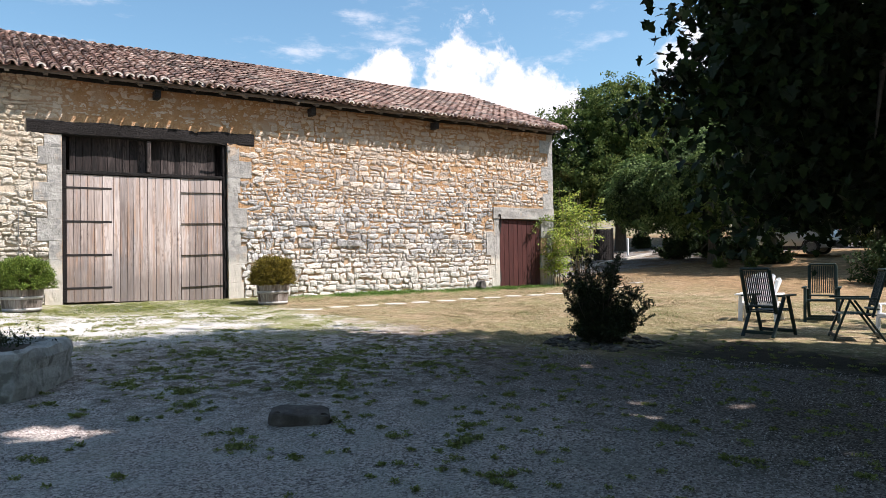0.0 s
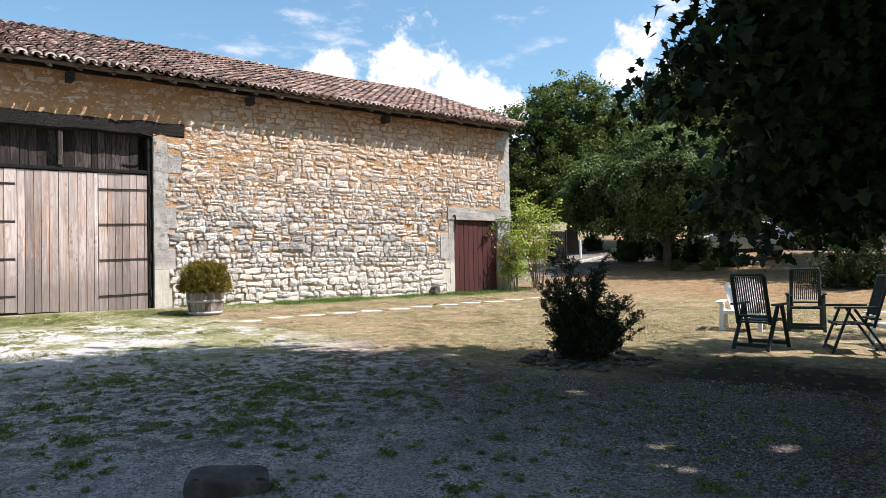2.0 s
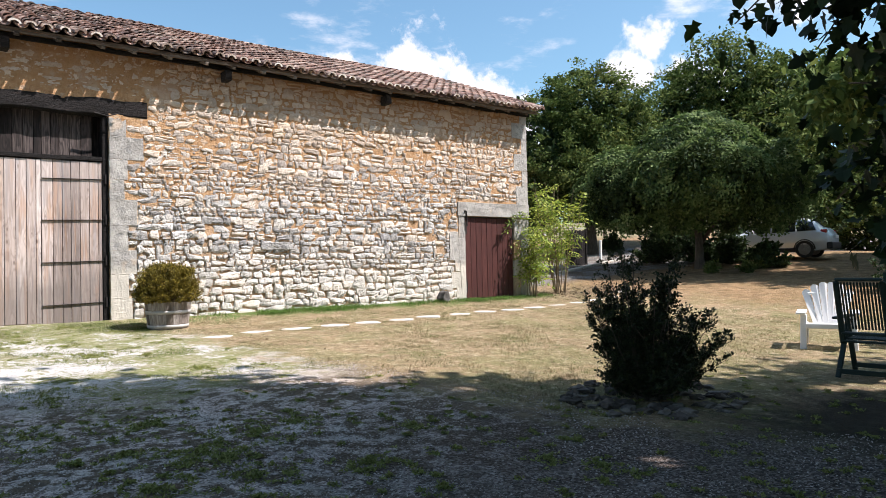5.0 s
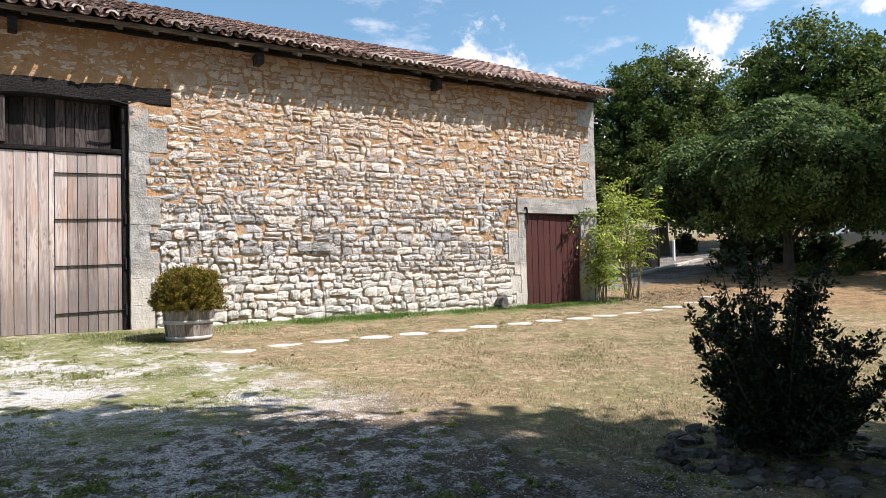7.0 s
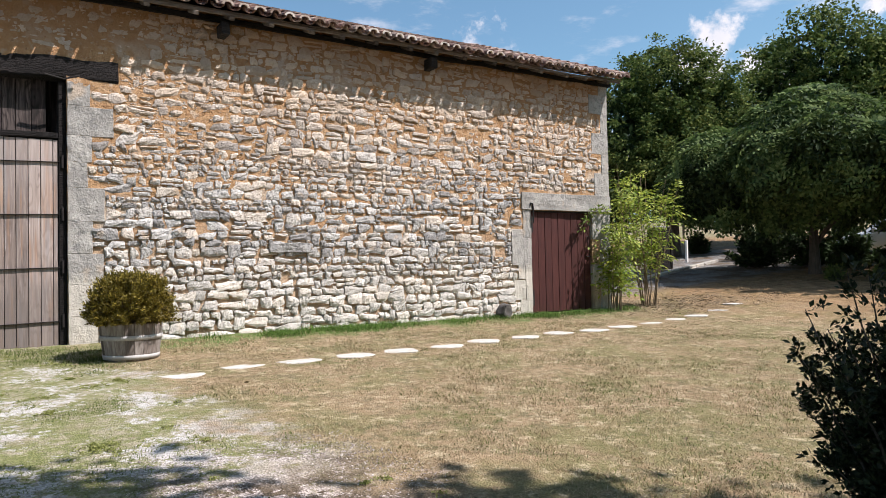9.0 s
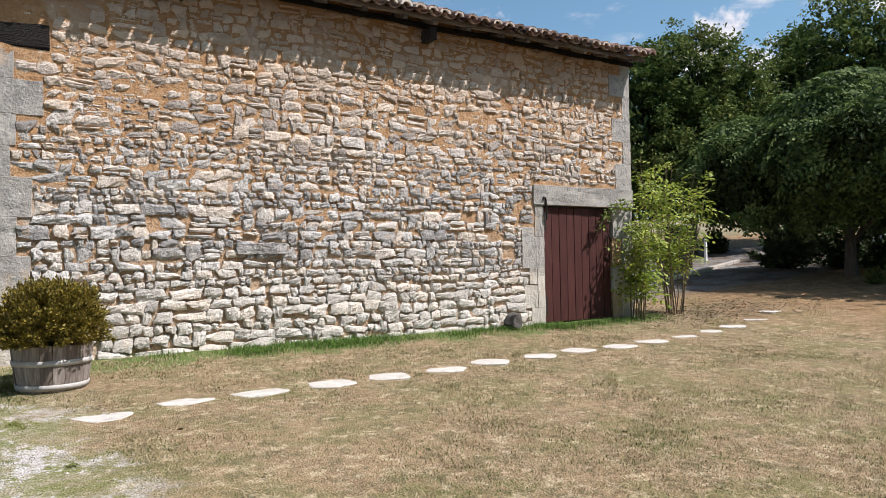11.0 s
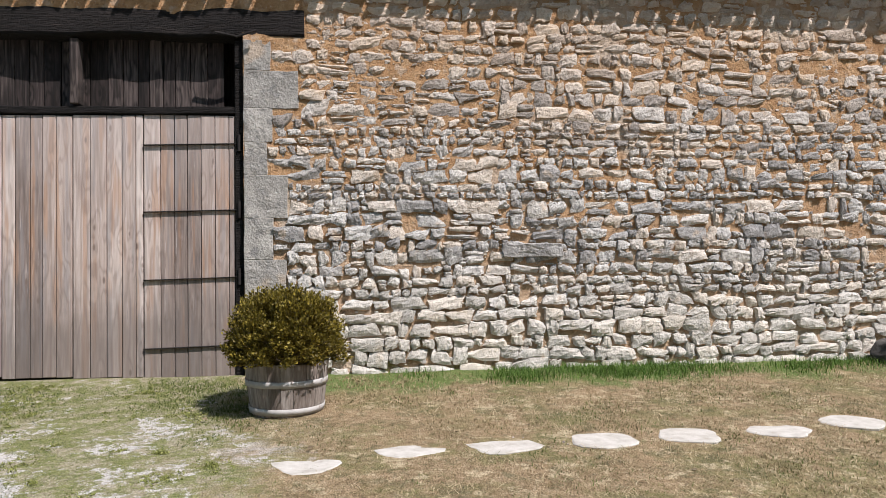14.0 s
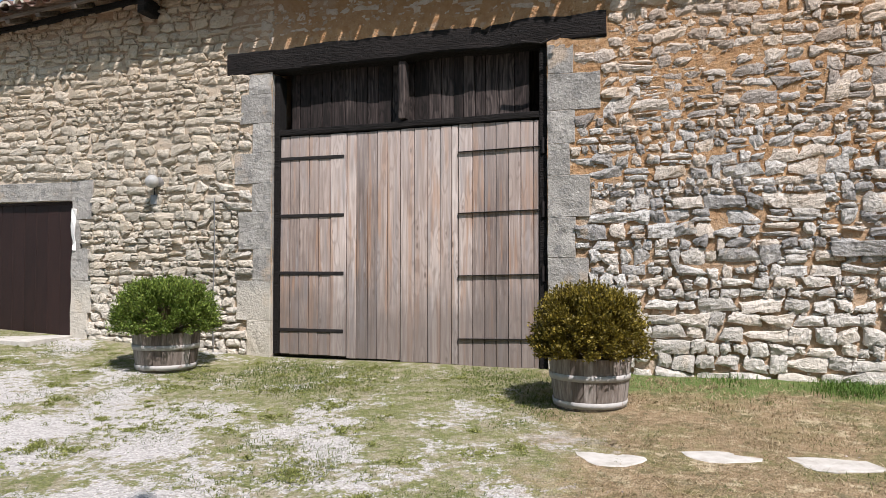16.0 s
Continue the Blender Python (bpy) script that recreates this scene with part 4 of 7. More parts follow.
def build_small_doors():
    d = thing("door_2", "oxblood-painted plank door, closed", "door", kind="structure")
    x0, x1, zt = SMALL
    n = 9
    w = (x1 - x0 - 0.05) / n
    for i in range(n):
        box("plank", (x0 + 0.03 + i * w + 0.003, 0.05 + 0.004 * (i % 2), 0.05), (x0 + 0.03 + (i + 1) * w - 0.003, 0.09, zt - 0.03), M["red_door"], d, 0.005)
    box("backing", (x0, 0.10, 0.0), (x1, 0.13, zt), M["dark_board"], d, 0)
    box("top_rail", (x0 + 0.02, 0.03, zt - 0.028), (x1, 0.10, zt - 0.002), M["iron"], d, 0.004)
    for z in (1.85, 0.35):
        box("hinge", (x0 + 0.025, 0.035, z - 0.16), (x0 + 0.075, 0.049, z + 0.16), M["iron"], d, 0.003, "black iron hinge plate")
    v, f = tube([(x1 - 0.13, 0.05, 1.62), (x1 - 0.13, 0.0, 1.60), (x1 - 0.13, 0.0, 1.40), (x1 - 0.13, 0.05, 1.38)], 0.012, 6)
    link("door_handle", mesh_from("door_handle", v, f, True), M["iron"], d, "black iron pull")
    bm = bar_bm((x1 - 0.16, 0.03, 1.18), (x1 - 0.02, 0.03, 1.18), 0.03, 0.02)
    part("latch", bm, M["iron"], d)
    k = thing("iron_hook", "bent black iron bar hooked above the red door", "hook")
    v, f = tube([(x0 + 0.02, -0.05, 1.88), (x0 + 0.015, -0.05, 2.2), (x0 + 0.0, -0.05, 2.27), (x0 - 0.04, -0.05, 2.28), (x0 - 0.06, -0.04, 2.22)], 0.016, 7)
    link("rod", mesh_from("rod", v, f, True), M["iron"], k)
    d = thing("door_3", "dark brown painted plank door, closed", "door", kind="structure")
    x0, x1, zt = LEFT
    for i in range(7):
        w = (x1 - x0 - 0.06) / 7
        box("plank", (x0 + 0.03 + i * w + 0.002, 0.05, 0.22), (x0 + 0.03 + (i + 1) * w - 0.002, 0.09, zt - 0.04), M["brown_door"], d, 0.004)
    box("frame_post", (x1 - 0.035, 0.03, 0.2), (x1 - 0.002, 0.12, zt), M["brown_door"], d, 0.004)
    box("frame_head", (x0, 0.03, zt - 0.038), (x1 - 0.037, 0.12, zt - 0.002), M["brown_door"], d, 0.004)
    box("backing", (x0, 0.10, 0.1), (x1 - 0.04, 0.13, zt - 0.04), M["dark_board"], d, 0)
    s = thing("doorstep", "pale worn stone doorstep before the brown door", "step", kind="structure")
    block("slab", -8.4, -6.66, 0.02, 0.22, s, y0=-0.75, y1=0.04, material=M["slab"])


build_small_doors()


# ---------------------------------------------------------------- roof timber and deck
def build_roof_base():
    r = thing("roof", "old clay canal-tile roof, lichen-stained", "roof", kind="structure")
    sl = Vector((0, RIDGE_Y - EAVE_Y, RIDGE_Z - EAVE_Z)).normalized()
    up = Vector((0, -sl.z, sl.y))
    bm = bmesh.new()
    x0, x1 = WALL_L - 0.2, WALL_R + 0.10
    e, rd = Vector((0, EAVE_Y + 0.11, EAVE_Z + 0.045)), Vector((0, RIDGE_Y, RIDGE_Z - 0.05))
    nb = Vector((0, 2 * RIDGE_Y - EAVE_Y, EAVE_Z))
    vs = [[bm.verts.new((x, p.y, p.z + dz)) for p, dz in ((e, -0.03), (rd, -0.03), (nb, -0.03), (nb, 0.0), (rd, 0.0), (e, 0.0))] for x in (x0, -4.5, x1)]
    for a, b in ((0, 1), (1, 2)):
        for k in range(6):
            bm.faces.new((vs[a][k], vs[a][(k + 1) % 6], vs[b][(k + 1) % 6], vs[b][k]))
    for a in (0, 2):
        bm.faces.new((vs[a][0], vs[a][5], vs[a][4], vs[a][1]))
        bm.faces.new((vs[a][1], vs[a][4], vs[a][3], vs[a][2]))
    bmesh.ops.recalc_face_normals(bm, faces=bm.faces)
    part("deck", bm, M["eave_wood"], r, "grey-brown roof boarding")
    rough_beam("eave_board", (x0, EAVE_Y + 0.13, EAVE_Z - 0.01), (x1 - 0.02, EAVE_Y + 0.13, EAVE_Z - 0.005), 0.035, 0.045, M["eave_wood"], r, "grey-brown eave board", 0.008, 90)
    x, k = WALL_L + 0.4, 0
    while x < WALL_R:
        a = Vector((x, EAVE_Y + 0.10, EAVE_Z - 0.065))
        part("rafter_tail", bar_bm(a, a + sl * 0.62, 0.085, 0.065, 0.008), M["eave_wood"], r)
        x += 0.62 + 0.09 * math.sin(k * 2.1)
        k += 1
    for x in (-9.1, -5.35, -1.6, 2.2, 6.0):
        b = thing("purlin_end", "blackened timber beam end under the eaves", "beam", group="beam ends under the eaves", kind="structure")
        box("stub", (x - 0.065, -0.28, 4.67), (x + 0.065, 0.05, 4.87), M["dark_wood"], b, 0.012)
    plate = thing("wall_plate", "dark timber wall plate under the eaves", "beam", kind="structure")
    rough_beam("timber", (WALL_L, 0.0, 4.955), (WALL_R + 0.08, 0.0, 4.965), 0.10, 0.08, M["dark_wood"], plate, wob=0.01, steps=90)
    return r, sl, up


roof, SLOPE, ROOF_UP = build_roof_base()

# ---------------------------------------------------------------- trees and shrubs
def blob_points(blobs, clumps, per, spread, shell=(0.72, 1.02), seed=1, flat=1.0):
    """Leaf places in clumps over a set of (centre, radii) masses; also the outward way at each."""
    r = np.random.default_rng(seed)
    vol = np.array([rx * ry + ry * rz + rx * rz for _, (rx, ry, rz) in blobs])
    vol = vol + 0.02 * vol.mean()
    pick = r.choice(len(blobs), clumps, p=vol / vol.sum())
    C, R = np.array([b[0] for b in blobs], float)[pick], np.array([b[1] for b in blobs], float)[pick]
    d = r.normal(size=(clumps, 3))
    d /= np.linalg.norm(d, axis=1)[:, None]
    k = r.uniform(*shell, clumps)[:, None]
    c = C + d * R * k
    own = np.repeat(spread * r.uniform(0.6, 1.3, clumps), per)[:, None]
    p = np.repeat(c, per, 0) + r.normal(size=(clumps * per, 3)) * own * np.array([1, 1, flat])
    return p, np.repeat(d, per, 0)


def leaf_cloud(name, template, p, size, material, parent, label, seed=3, droop=0.5, vary=0.35):
    r = np.random.default_rng(seed)
    n = len(p)
    rot = turns(r.uniform(0, 6.283, n), r.normal(-droop, 0.6, n), r.normal(0, 0.6, n))
    v, f = scatter(*template, p, rot, size * r.uniform(1 - vary, 1 + vary, n))
    return link(name, mesh_from(name, v, f), material, parent, label)


def limbs(base, height, targets, r0, seed=5, lean=(0, 0)):
    """A tapered trunk with limbs to the masses of the crown."""
    r = np.random.default_rng(seed)
    b = np.array(base, float)
    top = b + np.array([lean[0], lean[1], height])
    t = np.linspace(0, 1, 9)[:, None]
    trunk = b + (top - b) * t + 0.04 * height * np.sin(t * 5 + r.uniform(0, 6)) * np.array([[0.3, 0.2, 0]])
    pieces = [tube(trunk, r0 * (1.25 - 0.75 * t[:, 0] ** 0.6), 10)]
    boughs = []
    for c in targets:
        c = np.array(c, float)
        s = trunk[int(r.integers(3, 9))]
        u = np.linspace(0, 1, 7)[:, None]
        path = s + (c - s) * u + np.array([0, 0, 1]) * 0.12 * np.linalg.norm(c - s) * np.sin(u * math.pi) + r.normal(size=(7, 3)) * 0.05
        boughs.append(tube(path, r0 * 0.45 * (1 - 0.85 * u[:, 0]), 7))
        for _ in range(3):
            e = c + r.normal(size=3) * 0.8
            q = path[int(r.integers(3, 6))]
            boughs.append(tube(q + (e - q) * u, r0 * 0.16 * (1 - 0.85 * u[:, 0]), 5))
    return pieces, boughs


def tree(name, label, base, height, blobs, r0, clumps, per, spread, size, material, template=LEAF, seed=1, category="tree", droop=0.5, shell=(0.72, 1.02), flat=1.0, core=0):
    t = thing(name, label, category, Matrix.Translation(base))
    loc = [((c[0] - base[0], c[1] - base[1], c[2] - base[2]), r) for c, r in blobs]
    tr, bo = limbs((0, 0, -0.1), height, [c for c, q in loc if min(q) > 0.5], r0, seed)
    v, f = join(tr)
    link("trunk", mesh_from("trunk", v, f, True), M["bark"], t)
    for v, f in bo:
        link("bough", mesh_from("bough", v, f, True), M["bark"], t)
    p, _ = blob_points(loc, clumps, per, spread, shell, seed, flat)
    if material == M["leaf_maple"]:
        p = p[clear_of_gaps(p + np.array(base))]
    leaf_cloud("crown", template, p, size, material, t, "", seed, droop)
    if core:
        # inner leaves take a darker leaf colour: the crown's inner shade is painted in
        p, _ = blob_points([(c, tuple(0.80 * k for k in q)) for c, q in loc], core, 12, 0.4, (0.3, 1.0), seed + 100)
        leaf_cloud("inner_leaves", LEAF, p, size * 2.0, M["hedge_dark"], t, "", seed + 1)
    return t


def gz(x, y):
    return float(ground_z(x, y))


SUN_GAPS = [((-4.7, -10.8), 0.25), ((-4.3, -11.0), 0.14), ((0.9, -7.4), 0.12), ((0.2, -8.2), 0.10), ((-0.33, -12.84), 0.10), ((-0.2, -13.05), 0.14), ((-0.4, -13.56), 0.10), ((0.2, -14.5), 0.09), ((1.1, -10.95), 0.16),
            ((0.1, -12.6), 0.12), ((0.8, -13.2), 0.14), ((5.6, -11.1), 0.36), ((6.3, -11.5), 0.46), ((7.3, -11.3), 0.5), ((6.9, -11.95), 0.28), ((5.0, -10.8), 0.24), ((8.3, -11.6), 0.42), ((4.5, -10.5), 0.2), ((1.5, -8.35), 0.12), ((0.9, -8.95), 0.08)]


def clear_of_gaps(p):
    """Which leaves stand clear of the few sunlit holes in the crown."""
    ok, d = np.ones(len(p), bool), np.array(SUN_DIR)
    for (x, y), rad in SUN_GAPS:
        q = p - np.array([x, y, gz(x, y)])
        ok &= np.linalg.norm(q - (q @ d)[:, None] * d, axis=1) > rad + 0.10
    return ok


# the big shade tree over the walk; its low skirts hang on the east side
SKIRT_BLOBS = [((2.75, -12.05, 1.55), (0.6, 0.4, 0.42)), ((3.3, -12.35, 1.62), (0.6, 0.4, 0.30)), ((3.3, -12.4, 1.80), (1.2, 0.6, 0.45)), ((5.2, -12.5, 1.70), (1.4, 0.6, 0.45)), ((2.8, -12.75, 3.2), (1.4, 1.0, 1.6)), ((4.7, -12.2, 3.2), (1.5, 0.9, 1.6)), ((6.8, -13.2, 2.6), (1.5, 0.9, 1.2)), ((3.6, -12.45, 2.25), (1.5, 0.75, 0.75)), ((5.4, -12.3, 2.1), (1.5, 0.7, 0.65)), ((3.4, -12.8, 5.4), (1.9, 1.1, 2.0)), ((2.5, -12.9, 4.6), (1.7, 1.2, 2.4)), ((2.9, -13.6, 6.4), (1.8, 1.4, 1.6)), ((4.8, -13.7, 4.4), (2.2, 1.6, 2.8)), ((7.4, -15.0, 4.2), (2.4, 1.8, 2.7)), ((10.2, -15.2, 4.2), (2.6, 2.2, 2.7)), ((5.2, -15.2, 5.4), (3.4, 2.6, 2.8)),
               ((8.6, -16.0, 5.6), (3.4, 3.0, 3.0)), ((4.6, -13.3, 2.7), (1.9, 1.1, 1.2)), ((7.2, -13.5, 2.4), (2.0, 1.2, 1.1)), ((9.8, -13.4, 2.4), (1.9, 1.4, 1.1)), ((1.6, -12.75, 2.3), (0.55, 0.34, 0.8)), ((2.1, -12.95, 2.6), (0.8, 0.42, 1.0)), ((1.65, -12.85, 3.6), (0.65, 0.36, 0.9))]
UPPER_BLOBS = [((1.6, -13.0, 7.7), (3.2, 2.6, 1.8)), ((4.0, -13.6, 7.6), (2.6, 2.0, 1.6)), ((-1.4, -13.4, 8.0), (3.0, 2.8, 1.7)), ((1.0, -16.4, 8.2), (3.6, 3.2, 1.9)), ((5.0, -17.0, 7.8), (4.2, 3.8, 2.6)),
               ((8.2, -16.0, 7.4), (2.8, 2.4, 2.0)), ((1.8, -11.4, 7.8), (2.2, 1.5, 1.3))]
shade = tree("shade_tree", "broad dark-leaved maple shading the gravel", (6.2, -17.0, gz(6.2, -17.0)), 4.6, SKIRT_BLOBS, 0.34, 2600, 32, 0.25, 0.128, M["leaf_maple"], lobed(), 11, "tree", 0.7, (0.25, 1.0))


def upper_crown(t, blobs, clumps, seed):
    b = t.location
    p, _ = blob_points([((c[0] - b.x, c[1] - b.y, c[2] - b.z), r) for c, r in blobs], clumps, 44, 0.36, (0.2, 1.0), seed)
    p = p[clear_of_gaps(p + np.array(b))]
    leaf_cloud("upper_crown", LEAF, p, 0.27, M["leaf_maple"], t, "", seed, 0.2)


upper_crown(shade, UPPER_BLOBS, 2100, 14)


def hanging_spray(t, tip, seed):
    """A leafy twig that hangs down at the edge of the crown."""
    b, r = np.array(t.location), np.random.default_rng(seed)
    a, e = np.array([2.4, -12.9, 3.4]) - b, np.array(tip) - b
    u = np.linspace(0, 1, 8)[:, None]
    path = a + (e - a) * u + np.array([0, 0, 0.25]) * np.sin(u * 3.14)
    v, f = tube(path, 0.014 * (1 - 0.7 * u[:, 0]), 5)
    link("twig", mesh_from("twig", v, f, True), M["bark"], t)
    k = r.uniform(0.40, 1.0, 120)
    p = np.stack([np.interp(k, u[:, 0], path[:, i]) for i in range(3)], 1) + r.normal(size=(120, 3)) * 0.10
    tagged(leaf_cloud("spray", lobed(), p, 0.10, M["leaf_maple"], t, "", seed, 0.8), kind="stuff")


hanging_spray(shade, (0.84, -11.72, 2.26), 17)
hanging_spray(shade, (0.98, -11.85, 2.40), 18)
hanging_spray(shade, (1.35, -11.95, 2.15), 19)
BACK_BLOBS = [((-5.0, -16.6, 8.0), (3.6, 3.0, 1.6)), ((-2.6, -20.5, 7.6), (4.0, 3.6, 2.4)), ((-7.6, -20.0, 7.4), (3.4, 3.6, 2.4)), ((-3.0, -25.0, 5.0), (4.0, 3.2, 4.2)), ((0.8, -20.5, 8.2), (3.4, 3.4, 2.0))]
tree("shade_tree", "broad dark-leaved maple behind the gravel yard", (-4.5, -21.5, gz(-4.5, -21.5)), 5.0, BACK_BLOBS, 0.3, 1150, 26, 0.40, 0.38, M["leaf_maple"], LEAF, 12, "tree", 0.2, (0.2, 1.0))

# out-of-view crowns added here only to keep sky light off the yard
tree("shade_tree", "unseen dark-leaved maple added to block sky light over the yard", (13.5, -20.5, gz(13.5, -20.5)), 4.0, [((13.0, -19.5, 5.4), (3.8, 3.6, 3.6)), ((9.0, -22.5, 5.6), (4.0, 3.6, 3.8)), ((3.5, -24.0, 5.4), (4.2, 3.2, 3.8))], 0.3, 900, 20, 0.45, 0.46, M["leaf_maple"], LEAF, 13, "tree", 0.3, (0.3, 1.0))

# trees past the barn
tree("broadleaf_tree", "tall rounded green broadleaf tree past the barn corner", (24.4, 9.6, gz(24.4, 9.6)), 6.0,
     [((24.6, 9.6, 8.4), (2.5, 2.5, 2.5)), ((22.2, 10.8, 6.4), (2.8, 2.6, 3.2)), ((26.2, 8.6, 6.4), (2.4, 2.4, 3.0)), ((24.2, 8.8, 5.1), (3.0, 2.4, 2.2)), ((20.6, 11.6, 4.2), (2.6, 2.4, 2.8)), ((27.0, 8.6, 4.8), (2.2, 2.2, 1.6))],
     0.3, 1150, 84, 0.21, 0.15, M["leaf_far"], LEAF, 21, droop=0.15, shell=(0.70, 1.08), flat=0.6, core=900)
tree("broadleaf_tree", "very tall dark green broadleaf tree beyond the drive", (35.0, 7.6, gz(35, 7.6)), 8.0,
     [((34.2, 8.0, 10.5), (3.2, 3.0, 3.0)), ((37.2, 5.6, 9.2), (3.6, 3.4, 3.2)), ((31.6, 9.8, 8.2), (2.6, 2.6, 3.0)), ((34.6, 6.6, 6.4), (4.6, 4.0, 3.4)), ((39.6, 3.2, 8.0), (3.6, 3.4, 4.0)), ((41.0, 1.4, 5.0), (3.6, 3.2, 3.6)), ((38.5, 2.4, 3.4), (3.2, 2.6, 2.4)), ((36.0, 4.2, 3.8), (2.8, 2.6, 2.4)), ((42.5, -2.0, 4.6), (3.4, 3.2, 3.4))],
     0.4, 1700, 74, 0.27, 0.20, M["leaf_far"], LEAF, 22, droop=0.15, shell=(0.72, 1.08), flat=0.6, core=1300)
# stands out of view; added to cast dappled shade on the lawn's end
tree("broadleaf_tree", "unseen leafy broadleaf tree shading the end of the lawn", (23.8, -9.2, gz(23.8, -9.2)), 5.0, [((23.6, -8.6, 6.6), (3.6, 3.2, 2.2)), ((21.4, -7.2, 6.2), (2.4, 2.2, 1.6)), ((26.2, -6.6, 6.4), (2.6, 2.4, 2.0)), ((20.6, -4.4, 6.2), (2.2, 1.8, 1.3))],
     0.3, 560, 22, 0.40, 0.34, M["leaf_far"], LEAF, 24, shell=(0.3, 1.0))
tree("broadleaf_tree", "dark green broadleaf tree beyond the lawn chairs", (30.5, -7.5, gz(30, -7)), 6.0,
     [((30.5, -7.0, 7.4), (3.6, 3.2, 3.2)), ((28.6, -5.4, 5.6), (2.6, 2.4, 2.6)), ((32.5, -9.5, 6.4), (3.6, 3.6, 3.6)), ((30.0, -8.0, 3.6), (3.0, 3.0, 2.0)), ((33.0, -13.5, 6.0), (4.0, 3.6, 4.0))],
     0.32, 1000, 54, 0.30, 0.24, M["leaf_far"], LEAF, 23, droop=0.15, shell=(0.70, 1.06), flat=0.6, core=800)


def build_sumac():
    x, y = 19.9, 0.7
    z = gz(x, y)
    t = thing("sumac_tree", "low domed sumac tree with feathery drooping green leaves", "tree", Matrix.Translation((x, y, z)))
    blobs = [((0.2, 0.2, 3.3), (2.7, 2.7, 2.2)), ((-1.2, 2.2, 2.9), (1.8, 1.8, 1.6)), ((1.1, -1.9, 2.9), (1.8, 1.8, 1.7)), ((0.2, 0.0, 4.1), (2.2, 2.2, 1.5)), ((-1.5, -0.5, 3.4), (1.6, 1.7, 1.4)), ((-1.6, -1.9, 3.2), (1.7, 1.6, 1.3)), ((-2.2, -0.6, 3.0), (1.2, 1.2, 1.0))]
    tr, bo = limbs((0, 0, -0.1), 2.2, [c for c, _ in blobs] + [(-1, -1.2, 3), (1.2, 1.8, 3.2)], 0.17, 31)
    v, f = join(tr)
    link("trunk", mesh_from("trunk", v, f, True), M["bark"], t)
    for v, f in bo:
        link("bough", mesh_from("bough", v, f, True), M["bark"], t)
    r = np.random.default_rng(32)
    c, d = blob_points(blobs, 560, 1, 0.05, (0.84, 1.02), 33)
    keep = c[:, 2] > 1.5
    c, d = c[keep], d[keep]
    k = 14
    az = np.tile(np.linspace(0, 6.283, k, endpoint=False), len(c)) + r.uniform(0, 6.283, len(c) * k)
    axis = d + np.array([0, 0, 0.55])
    axis /= np.linalg.norm(axis, axis=1)[:, None]
    side = np.cross(axis, np.array([0.3, 0.2, 1.0]))
    side /= np.linalg.norm(side, axis=1)[:, None]
    ax, s1, s2 = np.repeat(axis, k, 0), np.repeat(side, k, 0), np.repeat(np.cross(axis, side), k, 0)
    out = 0.9 * (np.cos(az)[:, None] * s1 + np.sin(az)[:, None] * s2) + ax * r.uniform(-0.1, 0.9, len(az))[:, None]
    out /= np.linalg.norm(out, axis=1)[:, None]
    wide = np.cross(out, ax)
    wide /= np.linalg.norm(wide, axis=1)[:, None] + 1e-6
    rot = np.stack([wide, out, np.cross(wide, out)], -1)
    v, f = scatter(*frond(5, 0.10, 0.8), np.repeat(c, k, 0), rot, r.uniform(0.34, 0.52, len(az)))
    link("crown", mesh_from("crown", v, f), M["leaf_sumac"], t)
    # darker leaves within the dome put its inner shade into their colour
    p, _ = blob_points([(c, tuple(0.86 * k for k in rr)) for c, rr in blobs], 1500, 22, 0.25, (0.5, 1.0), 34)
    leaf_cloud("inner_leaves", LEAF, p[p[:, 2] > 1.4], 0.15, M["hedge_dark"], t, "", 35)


build_sumac()


def bush(name, label, x, y, w, h, n, size, material, seed, stems=9, template=LEAF, ragged=0.35):
    """A many-stemmed bush with leafy twigs that reach out unevenly."""
    r = np.random.default_rng(seed)
    t = thing(name, label, "shrub", Matrix.Translation((x, y, gz(x, y))))
    twigs, pts = [], []
    for _ in range(stems * 7):
        a, lean = r.uniform(0, 6.283), r.uniform(0.05, 1.0)
        reach = h * (1 - 0.45 * lean * lean) * r.uniform(1 - ragged, 1.0) * (r.uniform(0.15, 0.6) if r.uniform() < 0.38 else 1.0)
        e = np.array([math.cos(a) * w * lean, math.sin(a) * w * lean, reach])
        s = np.array([math.cos(a) * 0.06, math.sin(a) * 0.06, 0])
        u = np.linspace(0, 1, 6)[:, None]
        path = s + (e - s) * np.concatenate([u ** 0.8, u ** 0.8, u ** 1.15], 1) + r.normal(size=(6, 3)) * 0.02
        twigs.append(tube(path, 0.012 * h * (1 - 0.8 * u[:, 0]), 5))
        k = r.uniform(0.25, 1.02, n // (stems * 7))[:, None]
        q = s + (e - s) * np.concatenate([k ** 0.8, k ** 0.8, k ** 1.15], 1)
        pts.append(q + r.normal(size=q.shape) * 0.026 * h)
    for v, f in twigs:
        link("branch", mesh_from("branch", v, f, True), M["bark"], t)
    p = np.concatenate(pts)
    leaf_cloud("leaves", template, p[p[:, 2] > 0.03], size, material, t, "", seed, -0.3)
    return t


